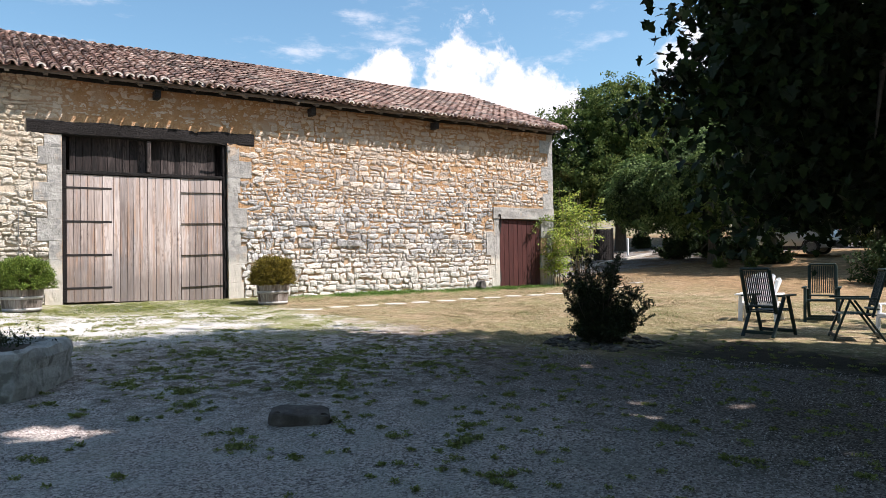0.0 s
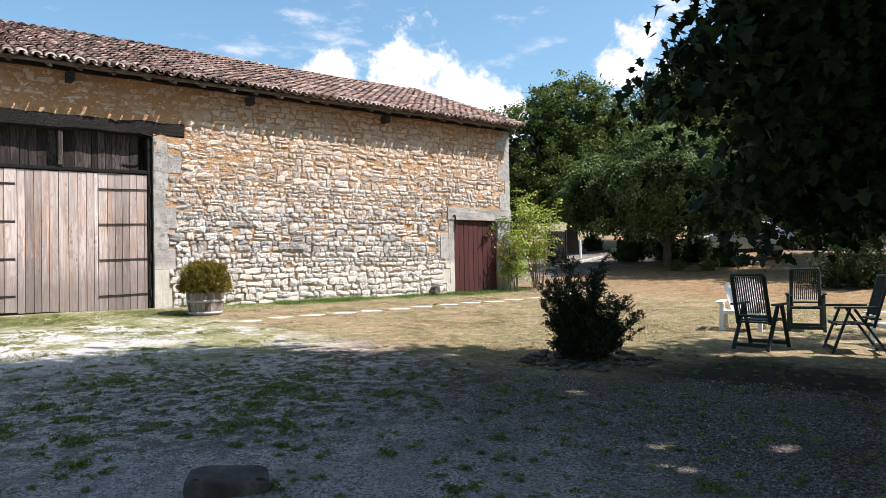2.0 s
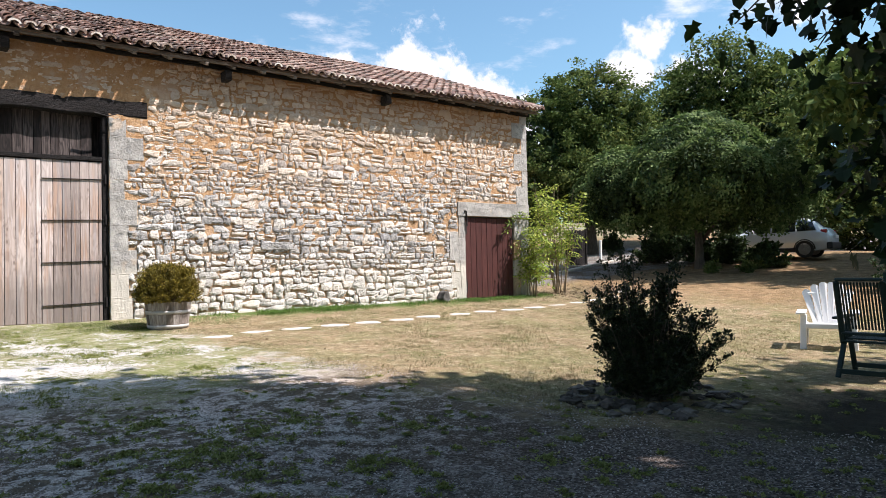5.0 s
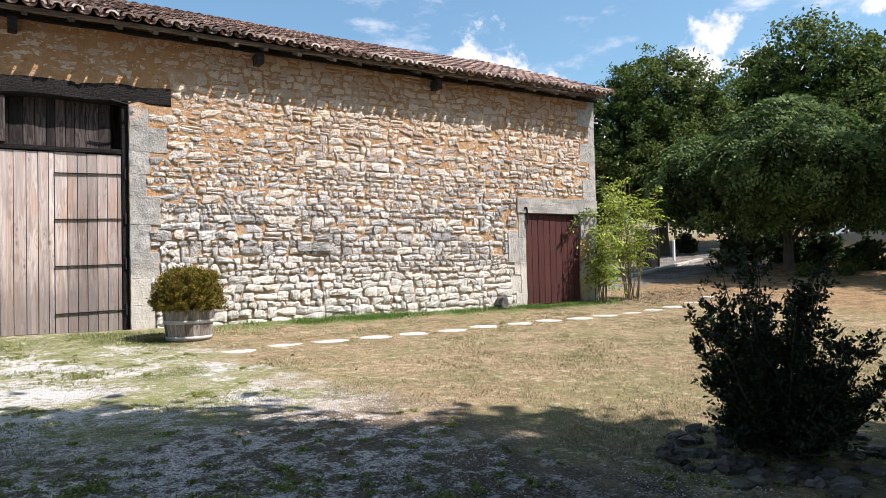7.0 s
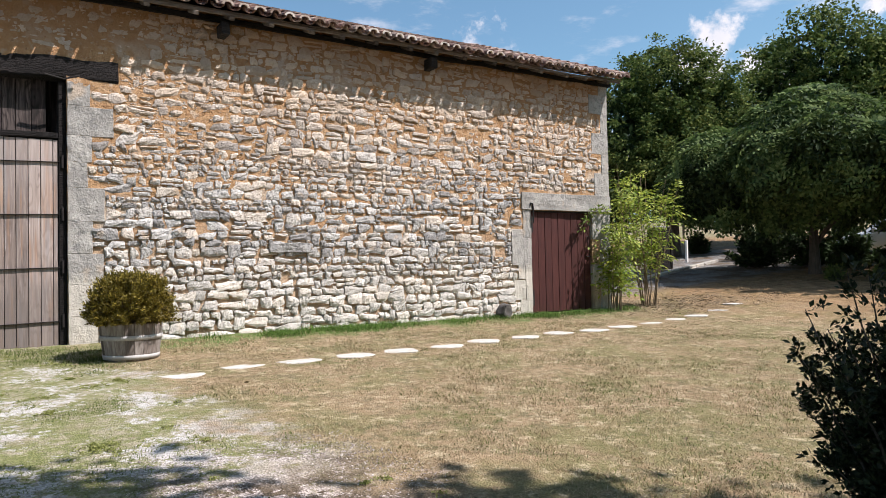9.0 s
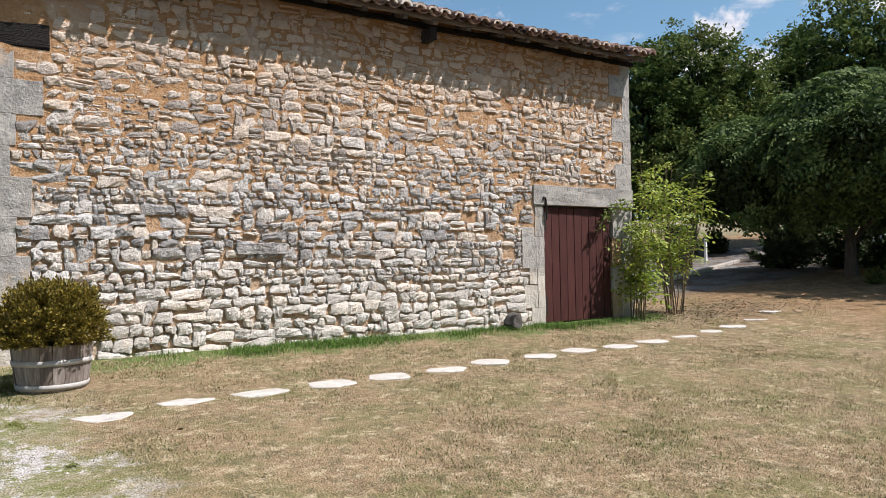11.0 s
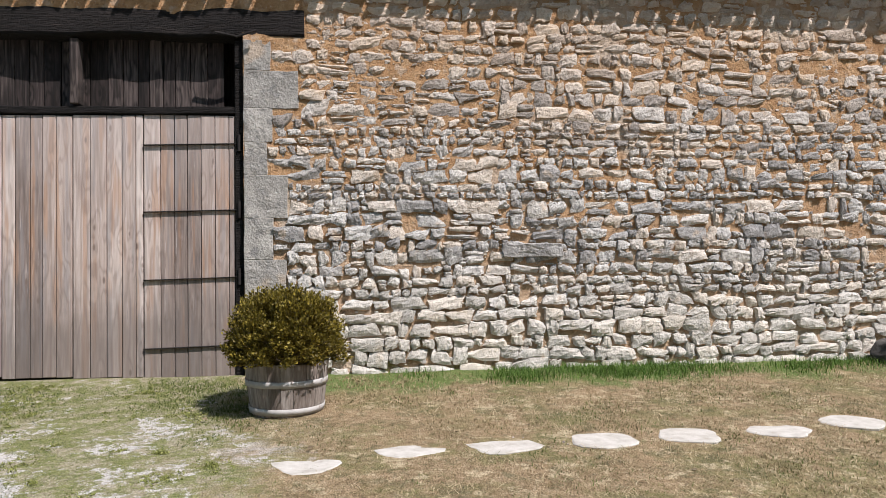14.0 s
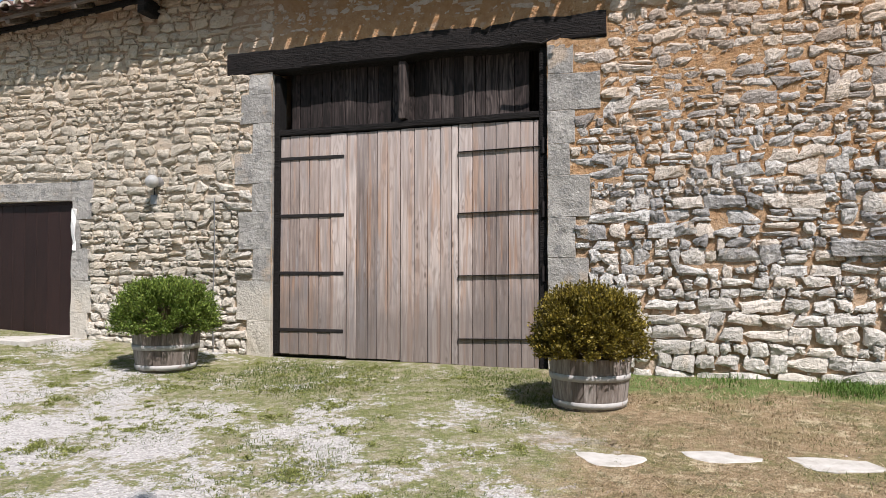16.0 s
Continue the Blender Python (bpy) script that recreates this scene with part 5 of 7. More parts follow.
def evergreen_bush(x, y):
    """A shaded evergreen: two upright lobes side by side, low sprays reaching out on one side."""
    r = np.random.default_rng(41)
    t = thing("evergreen_bush", "dark glossy evergreen bush in a ring of rocks", "shrub", Matrix.Translation((x, y, gz(x, y))))
    side, deep = np.array([0.60, -0.80, 0.0]), np.array([0.80, 0.60, 0.0])
    # lobes: sideways and deep reach of the tips, height, stems
    lobes = [(-0.30, 0.20, 0.26, 1.40, 15), (0.20, 0.16, 0.24, 1.24, 13), (-0.42, 0.12, 0.28, 0.96, 9), (-0.36, 0.14, 0.34, 0.58, 10), (0.40, 0.14, 0.28, 0.88, 9), (0.64, 0.05, 0.10, 0.70, 3), (0.36, 0.16, 0.34, 0.50, 12), (0.0, 0.32, 0.40, 0.92, 16), (0.0, 0.40, 0.46, 0.46, 16), (0.22, 0.22, 0.36, 0.22, 18), (-0.18, 0.22, 0.36, 0.26, 14)]
    P, D = [], []
    for at, ws, wd, top, stems in lobes:
        for _ in range(stems):
            e = side * (at + r.normal(0, ws * 0.6)) + deep * r.normal(0, wd * 0.7) + np.array([0, 0, top * r.uniform(0.72, 1.03)])
            b = np.array([r.normal(0, 0.07), r.normal(0, 0.07), 0.0])
            u = np.linspace(0, 1, 7)[:, None]
            path = b + (e - b) * np.concatenate([u ** 0.9, u ** 0.9, u], 1) + r.normal(size=(7, 3)) * 0.012
            v, f = tube(path, 0.012 * (1 - 0.8 * u[:, 0]), 5)
            link("branch", mesh_from("branch", v, f, True), M["bark"], t)
            for q in r.uniform(0.14, 1.0, 18):
                o = np.array([np.interp(q, u[:, 0], path[:, i]) for i in range(3)])
                a, ln = r.uniform(0, 6.283), r.uniform(0.08, 0.24) * (1.15 - 0.5 * q)
                w = np.array([math.cos(a), math.sin(a), r.uniform(0.2, 1.1)])
                w /= np.linalg.norm(w)
                k = np.linspace(0.1, 1.0, 22)[:, None]
                P.append(o + w * ln * k + r.normal(size=(22, 3)) * 0.012)
                D.append(np.repeat(w[None], 22, 0))
    p, d = np.concatenate(P), np.concatenate(D)
    ok = p[:, 2] > 0.03
    p, d = p[ok], d[ok]
    yaw = np.arctan2(-d[:, 0], d[:, 1]) + r.normal(0, 0.9, len(p))
    rot = turns(yaw, np.arcsin(np.clip(d[:, 2], -1, 1)) + r.normal(0, 0.5, len(p)), r.normal(0, 0.7, len(p)))
    v, f = scatter(*LEAF, p, rot, 0.033 * r.uniform(0.7, 1.35, len(p)))
    link("leaves", mesh_from("leaves", v, f), M["leaf_bush"], t)


evergreen_bush(2.70, -9.70)


def build_rock_ring():
    r = random.Random(4)
    for i in range(120):
        a = r.uniform(0, 6.283)
        d = r.uniform(0.4, 0.95)
        s = r.uniform(0.025, 0.062)
        x, y = 2.70 + math.cos(a) * d * 0.95, -9.72 + math.sin(a) * d * 0.85
        bm = bmesh.new()
        bmesh.ops.create_icosphere(bm, subdivisions=1 + i % 2, radius=1)
        o = Vector((i * 3.1, 0, 0))
        for v in bm.verts:
            v.co = Vector((v.co.x * s * 1.3, v.co.y * s, v.co.z * s * 0.62)) * (1 + 0.85 * noise.noise(v.co * 1.3 + o) + 0.4 * noise.noise(v.co * 3.1 + o))
        t = part("rock", bm, M["rock"], None)
        t.matrix_basis = pose(x, y, gz(x, y) + s * 0.25, 0, 0, r.uniform(0, 360))
        tagged(t, "rough brown-grey rock edging the evergreen bush", "rock", "rocks round the bush")


build_rock_ring()


def corner_shrub(x, y, label, canes, h, n, seed, spread=0.5):
    r = np.random.default_rng(seed)
    t = thing("shrub", label, "shrub", Matrix.Translation((x, y, gz(x, y))))
    tw, P, Y = [], [], []
    for _ in range(canes):
        a = r.uniform(0, 6.283)
        e = np.array([math.cos(a) * spread * r.uniform(0.2, 1), math.sin(a) * spread * r.uniform(0.2, 1), h * r.uniform(0.65, 1.0)])
        s = np.array([math.cos(a) * 0.13, math.sin(a) * 0.13, -0.02])
        u = np.linspace(0, 1, 8)[:, None]
        path = s + (e - s) * np.concatenate([u, u, u ** 0.9], 1) + r.normal(size=(8, 3)) * 0.02
        tw.append(tube(path, 0.014 * (1 - 0.75 * u[:, 0]), 6))
        k = r.uniform(0.20, 1.0, n)
        k = k if spread < 0.5 else 0.12 + 0.88 * k
        P.append(s + (e - s) * np.stack([k, k, k ** 0.9], 1))
        Y.append(r.uniform(0, 6.283, n))
    for v, f in tw:
        link("cane", mesh_from("cane", v, f, True), M["cane"], t)
    p, yw = np.concatenate(P), np.concatenate(Y)
    rot = turns(yw, r.normal(0.25, 0.4, len(p)), r.normal(0, 0.4, len(p)))
    v, f = scatter(*frond(4, 0.062), p, rot, r.uniform(0.26, 0.48, len(p)))
    link("leaves", mesh_from("leaves", v, f), M["leaf_lime"], t)


corner_shrub(11.75, -0.05, "tall sunlit yellow-green many-caned shrub at the barn corner", 20, 3.2, 18, 51, 0.98)
corner_shrub(10.5, -0.24, "slender yellow-green shrub against the barn corner", 10, 2.2, 26, 52, 0.30)


def climber():
    """A leafy sprig reaching over the red door."""
    t = thing("climbing_sprig", "green leafy sprig hanging across the red door", "plant")
    r = np.random.default_rng(9)
    u = np.linspace(0, 1, 9)[:, None]
    path = np.array([10.45, -0.12, 2.2]) + (np.array([9.6, -0.16, 1.74]) - np.array([10.45, -0.12, 2.2])) * u + np.array([0, 0, 0.18]) * np.sin(u * 3.1)
    v, f = tube(path, 0.008, 5)
    link("stem", mesh_from("stem", v, f, True), M["cane"], t)
    k = r.uniform(0, 1, 120)
    p = np.stack([np.interp(k, u[:, 0], path[:, i]) for i in range(3)], 1) + r.normal(size=(120, 3)) * np.array([0.045, 0.04, 0.045])
    leaf_cloud("leaves", LEAF, p, 0.075, M["leaf_boxg"], t, "", 8)


climber()


def yard_gate():
    """A narrow dark gate leaf with its post and a rail to the barn."""
    x, y = 19.25, 5.55
    t = thing("yard_gate", "dark-stained boarded gate beyond the barn corner", "gate", Matrix.Translation((x, y, gz(x, y))))
    for i in range(-9, 1):
        box("board", (-0.03 + i * 0.115, 0.0, 0.0), (0.08 + i * 0.115, 0.03, 1.42 - 0.02 * (i % 2)), M["dark_wood"], t, 0.004)
    box("post", (0.085, -0.03, -0.05), (0.165, 0.05, 1.46), M["dark_wood"], t, 0.006)
    v, f = tube([(-2.1, 0.0, 1.48), (0.16, 0.01, 1.48)], 0.018, 6)
    link("rail", mesh_from("rail", v, f, True), M["grey_metal"], t)


yard_gate()

for (x, y, w, h, seed) in ((21.3, -1.1, 0.75, 1.0, 61), (22.1, 0.7, 1.0, 1.3, 80), (26.5, -7.6, 1.6, 1.9, 62), (17.8, -8.8, 1.7, 2.1, 63), (22.4, 2.2, 1.5, 1.6, 64), (21.2, 3.4, 1.3, 1.4, 65), (27.0, 3.6, 2.0, 2.3, 66), (25.8, 9.5, 0.62, 0.95, 67), (28.4, -9.0, 2.2, 2.4, 68), (16.6, -7.6, 1.3, 1.5, 74), (24.0, 5.0, 1.6, 2.0, 76), (19.0, -9.8, 2.0, 2.4, 77), (29.5, 1.8, 2.2, 2.2, 78), (30.5, -2.2, 2.2, 2.4, 79), (26.0, 5.6, 2.2, 2.6, 69)):
    if y < -7 and x < 20:
        bush("garden_shrub", "dense dark green shrub at the shaded edge of the lawn", x, y, w, h, 9000, 0.085, M["hedge_dark"], seed, 8)
    else:
        bush("garden_shrub", "dense dark green shrub in the shade of the trees", x, y, w, h, 2600, 0.16, M["hedge_dark"], seed, 6)
for x, y, seed in ((18.6, -0.6, 71), (20.9, -1.0, 72), (19.4, -1.4, 73)):
    bush("ornamental_grass", "tuft of yellowish-green grass beneath the sumac", x, y, 0.34, 0.46, 900, 0.13, M["grass_green"], seed, 5, NARROW)


def far_wood():
    """A belt of woodland that closes the horizon."""
    r = np.random.default_rng(77)
    blobs = []
    for a in np.arange(0, 360, 4.0):
        d = r.uniform(95, 120)
        x, y = d * math.sin(radians(a)), d * math.cos(radians(a))
        blobs.append(((x, y, gz(x, y) + 2.5), (r.uniform(5, 8), r.uniform(5, 8), r.uniform(5.5, 8.5))))
    p, _ = blob_points(blobs, 9000, 5, 0.9, (0.6, 1.0), 78)
    t = leaf_cloud("distant_wood", LEAF, p, 1.5, M["hedge_dark"], None, "dark belt of distant woodland", 79)
    tagged(t, category="woodland", kind="stuff")


far_wood()


# ---------------------------------------------------------------- planted barrels
def half_barrel(x, y, r_top, r_bot, h, leaf, label, shrub_label, seed, rx, rz):
    z = gz(x, y) - 0.01
    t = thing("barrel_planter", label, "planter", pose(x, y, z, 0, 0, seed * 17))
    n = 20
    for i in range(n):
        a0, a1 = 2 * math.pi * i / n + 0.006, 2 * math.pi * (i + 1) / n - 0.006
        bm = bmesh.new()
        rings = []
        for k in range(6):
            s = k / 5
            rad = r_bot + (r_top - r_bot) * (s ** 0.75) + 0.004 * math.sin(i * 5.3)
            zz = h * s + (0.006 * math.sin(i * 3.7) if k == 5 else 0)
            rings.append([bm.verts.new((q * math.cos(a), q * math.sin(a), zz)) for q, a in ((rad, a0), (rad, (a0 + a1) / 2), (rad, a1), (rad - 0.026, a1), (rad - 0.026, a0))])
        for p, q in zip(rings, rings[1:]):
            for k in range(5):
                bm.faces.new((p[k], p[(k + 1) % 5], q[(k + 1) % 5], q[k]))
        bm.faces.new(rings[0][::-1])
        bm.faces.new(rings[-1])
        part("stave", bm, M["barrel"], t)
    for s in (0.10, 0.62):
        bm = bmesh.new()
        rings = []
        for zz, dr in ((-0.028, 0.007), (0.028, 0.007), (0.028, 0.0), (-0.028, 0.0)):
            q = r_bot + (r_top - r_bot) * ((s + zz / h) ** 0.75) + dr + 0.003
            rings.append([bm.verts.new((q * math.cos(a), q * math.sin(a), h * s + zz)) for a in np.linspace(0, 2 * math.pi, 48, endpoint=False)])
        for k in range(4):
            p, q = rings[k], rings[(k + 1) % 4]
            for i in range(48):
                bm.faces.new((p[i], p[(i + 1) % 48], q[(i + 1) % 48], q[i]))
        bmesh.ops.recalc_face_normals(bm, faces=bm.faces)
        part("hoop", bm, M["hoop"], t, "pale grey weathered metal hoop", True)
    bm = bmesh.new()
    bmesh.ops.create_cone(bm, cap_ends=True, segments=32, radius1=r_bot * 0.98, radius2=r_top - 0.03, depth=h - 0.08, matrix=Matrix.Translation((0, 0, (h - 0.08) / 2 + 0.02)))
    part("soil", bm, M["soil"], t)
    # clipped shrub
    s = thing("box_shrub", shrub_label, "shrub", Matrix.Translation((x, y, z + h - 0.06)))
    r = np.random.default_rng(seed)
    tw, pts, ways = [], [], []
    for _ in range(340):
        d = r.normal(size=3)
        d[2] = abs(d[2]) * 1.0 + r.uniform(-0.05, 0.25)
        d /= np.linalg.norm(d)
        e = d * np.array([rx, rx, rz]) * r.uniform(0.90, 1.04) / max(math.hypot(d[0], d[1]), d[2]) ** 0.35 + np.array([0, 0, 0.05])
        u = np.linspace(0, 1, 5)[:, None]
        tw.append(tube(e * u ** np.array([[1.2, 1.2, 0.9]]), 0.007 * (1 - 0.7 * u[:, 0]), 4))
        k = r.uniform(0.40, 1.04, 115)[:, None] ** 0.5
        pts.append(e * k + r.normal(size=(115, 3)) * 0.022)
        ways.append(np.repeat(d[None], 115, 0))
    v, f = join(tw)
    tagged(link("twig_work", mesh_from("twig_work", v, f), M["cane"], s), kind="stuff")
    p, d = np.concatenate(pts), np.concatenate(ways)
    ok = p[:, 2] > 0.05
    p, d = p[ok], d[ok]
    yaw = np.arctan2(-d[:, 0], d[:, 1]) + r.normal(0, 0.9, len(p))
    rot = turns(yaw, np.arcsin(np.clip(d[:, 2], -1, 1)) + r.normal(0.25, 0.5, len(p)), r.normal(0, 0.7, len(p)))
    v, f = scatter(*LEAF, p, rot, 0.029 * r.uniform(0.7, 1.4, len(p)))
    link("leaves", mesh_from("leaves", v, f), leaf, s)


half_barrel(0.64, -1.42, 0.375, 0.315, 0.46, M["leaf_box"], "weathered grey half-barrel planter with galvanised hoops", "rounded bronze-green box shrub in the half barrel", 3, 0.53, 0.64)
half_barrel(-4.32, -0.98, 0.385, 0.325, 0.44, M["leaf_boxg"], "weathered grey half-barrel planter beside the barn doorway", "bushy green box shrub in the half barrel", 5, 0.60, 0.62)


# ---------------------------------------------------------------- stepping stones, block, trough, loose rocks
STONES = [(0.94, -2.95), (1.64, -2.73), (2.37, -2.72), (3.15, -2.69), (3.86, -2.65), (4.62, -2.63), (5.38, -2.47), (6.21, -2.45), (6.97, -2.35), (7.75, -2.39), (8.55, -2.27), (9.4, -2.12), (10.29, -1.94),
          (11.24, -1.75), (12.3, -1.5), (13.3, -1.15)]


def stepping_stones():
    r = random.Random(8)
    for i, (x, y) in enumerate(STONES):
        bm = bmesh.new()
        rx, ry = r.uniform(0.24, 0.30), r.uniform(0.20, 0.25)
        rings = []
        for zz, k in ((-0.05, 0.97), (0.0, 1.0), (0.008, 0.94), (0.010, 0.4)):
            ring = []
            for j in range(18):
                a = 2 * math.pi * j / 18
                q = k * (1 + 0.18 * noise.noise(Vector((math.cos(a) * 1.5, math.sin(a) * 1.5, i * 5.0)))) * (1 + 0.08 * math.cos(4 * a + i))
                ring.append(bm.verts.new((rx * q * math.cos(a), ry * q * math.sin(a), zz + 0.004 * noise.noise(Vector((a, k * 4, i))))))
            rings.append(ring)
        for p, q in zip(rings, rings[1:]):
            for j in range(18):
                bm.faces.new((p[j], p[(j + 1) % 18], q[(j + 1) % 18], q[j]))
        bm.faces.new(rings[-1])
        t = part("stepping_stone", bm, M["slab"], None)
        t.matrix_basis = pose(x, y, gz(x, y) - 0.003, 0, 0, r.uniform(-12, 14))
        tagged(t, "irregular white limestone stepping stone set in dry grass", "stepping stone", "row of stepping stones along the barn")


stepping_stones()


def hewn(name, size, m, material, label, category, rough=0.05, cuts=7, seed=0.0):
    """A roughly hewn block of stone standing on its base."""
    bm = bmesh.new()
    bmesh.ops.create_cube(bm, size=1.0)
    bmesh.ops.subdivide_edges(bm, edges=bm.edges[:], cuts=cuts, use_grid_fill=True)
    for v in bm.verts:
        c = v.co.copy()
        k = 1 - 0.10 * (abs(2 * c.x) ** 6 * abs(2 * c.y) ** 6 + abs(2 * c.x) ** 6 * abs(2 * c.z) ** 6 + abs(2 * c.y) ** 6 * abs(2 * c.z) ** 6)
        v.co = Vector((c.x * size[0] * k, c.y * size[1] * k, (c.z * k + 0.5) * size[2]))
        p = v.co * 5 + Vector((seed, 0, 0))
        v.co += Vector((noise.noise(p), noise.noise(p + Vector((9, 0, 0))), noise.noise(p + Vector((0, 9, 0))))) * rough
    t = part(name, bm, material, None)
    t.matrix_basis = m
    return tagged(t, label, category)


hewn("stone_block", (0.50, 0.33, 0.135), pose(-2.82, -11.50, gz(-2.8, -11.5) - 0.035, 3, 4, -22), M["rock"], "flat dark grey stone block lying on gravel", "stone block", 0.026, 7, 3.0)
hewn("threshold_slab", (1.15, 0.18, 0.06), pose(-1.65, -0.78, gz(-1.65, -0.78) - 0.058, 0, 0, 1), M["slab"], "long pale flush stone slab before the barn door", "stone slab", 0.02, 7, 5.0)


def wall_cable():
    t = thing("wall_cable", "thin grey cable running up the barn wall", "cable")
    v, f = tube([(-4.33, -0.045, 0.05), (-4.34, -0.05, 0.7), (-4.325, -0.045, 1.4), (-4.335, -0.05, 2.1)], 0.007, 6)
    link("conductor", mesh_from("conductor", v, f, True), M["grey_metal"], t)


wall_cable()
hewn("door_rock", (0.26, 0.22, 0.28), pose(7.52, -0.20, gz(7.5, -0.2) - 0.03, 0, 0, 20), M["dark_rock"], "small dark rough stone leaning by the red door", "rock", 0.07, 6, 8.0)


def trough():
    x, y = -5.15, -8.62
    t = thing("stone_trough", "rough-hewn grey limestone trough planter", "planter", pose(x, y, gz(x, y) - 0.03, 0, 0, -25))
    bm = bmesh.new()
    sx, sy, h = 0.78, 0.80, 0.46
    rings = []
    for zz, k in [(0, 1.0), (0.12, 1.02), (0.24, 1.0), (0.36, 1.02), (0.44, 1.0), (h, 0.95), (h, 0.80), (h - 0.09, 0.76)]:
        ring = []
        for j in range(40):
            a = 2 * math.pi * j / 40
            c, s = math.cos(a), math.sin(a)
            q = (abs(c) ** 6 + abs(s) ** 6) ** (-1 / 6) * k
            p = Vector((sx * q * c, sy * q * s, zz))
            p += Vector([noise.noise(p * 4 + Vector((w * 7, 0, 0))) for w in range(3)]) * 0.045 + Vector([noise.noise(p * 11 + Vector((w * 5, 2, 0))) for w in range(3)]) * 0.02
            ring.append(bm.verts.new(p))
        rings.append(ring)
    for p, q in zip(rings, rings[1:]):
        for j in range(40):
            bm.faces.new((p[j], p[(j + 1) % 40], q[(j + 1) % 40], q[j]))
    part("basin", bm, M["trough"], t)
    bm = bmesh.new()
    bmesh.ops.create_circle(bm, cap_ends=True, segments=24, radius=0.66, matrix=Matrix.Translation((0, 0, h - 0.06)))
    part("soil", bm, M["soil"], t)
    p = np.array([x, y, gz(x, y) + h - 0.05])
    s = thing("low_plants", "low dark bedding plants in the stone trough", "plant", Matrix.Translation(p))
    r = np.random.default_rng(15)
    q = np.stack([r.normal(0, 0.26, 1600), r.normal(0, 0.26, 1600), np.abs(r.normal(0.02, 0.07, 1600))], 1)
    leaf_cloud("leaves", LEAF, q, 0.035, M["leaf_bush"], s, "", 16, -0.5)


trough()


# ---------------------------------------------------------------- garden chairs
def folding_chair():
    """Reclining resin armchair, facing -y."""
    t = thing("folding_chair", "dark green resin folding garden armchair with slatted back", "chair", group="green garden chairs")
    g = M["green_plastic"]
    tilt = radians(16)
    by, bz = 0.20, 0.42

    def back(u, v, w=0.0):
        return Vector((u, by + math.sin(tilt) * v - math.cos(tilt) * w, bz + math.cos(tilt) * v + math.sin(tilt) * w))
    bm = bmesh.new()
    for sx in (-1, 1):
        bar_bm(back(0.222 * sx, -0.06), back(0.218 * sx, 0.68), 0.062, 0.035, 0.012, (0, 1, 0), bm)
    bar_bm(back(-0.225, 0.700), back(0.225, 0.700), 0.038, 0.09, 0.014, (0, 1, 0), bm)
    bar_bm(back(-0.215, 0.07), back(0.215, 0.07), 0.030, 0.14, 0.010, (0, 1, 0), bm)
    part("back_frame", bm, g, t)
    for i in range(12):
        u = -0.171 + 0.0311 * i
        part("back_slat", bar_bm(back(u, 0.12), back(u, 0.67), 0.019, 0.016, 0.004, (0, 1, 0)), g, t)
    for i in range(7):
        y = -0.27 + i * 0.075
        part("seat_slat", box_bm((-0.225, y, 0.405 - 0.02 * (i > 4)), (0.225, y + 0.062, 0.425 - 0.02 * (i > 4)), 0.006), g, t)
    part("seat_rail", box_bm((-0.235, -0.30, 0.395), (0.235, -0.275, 0.44), 0.008), g, t)
    for sx in (-1, 1):
        x = 0.27 * sx
        part("leg", bar_bm((x, -0.12, 0.64), (x, -0.36, 0.0), 0.032, 0.055, 0.008, (1, 0, 0)), g, t)
        x = 0.238 * sx
        part("leg", bar_bm((x, -0.06, 0.63), (x, 0.35, 0.0), 0.032, 0.055, 0.008, (1, 0, 0)), g, t)
        part("armrest", box_bm((0.285 * sx - 0.032, -0.33, 0.64), (0.285 * sx + 0.032, 0.24, 0.67), 0.012, 2), g, t)
    part("stretcher", bar_bm((-0.25, 0.305, 0.07), (0.25, 0.305, 0.07), 0.03, 0.055, 0.006), g, t)
    part("stretcher", bar_bm((-0.26, -0.333, 0.07), (0.26, -0.333, 0.07), 0.03, 0.055, 0.006), g, t)
    return t


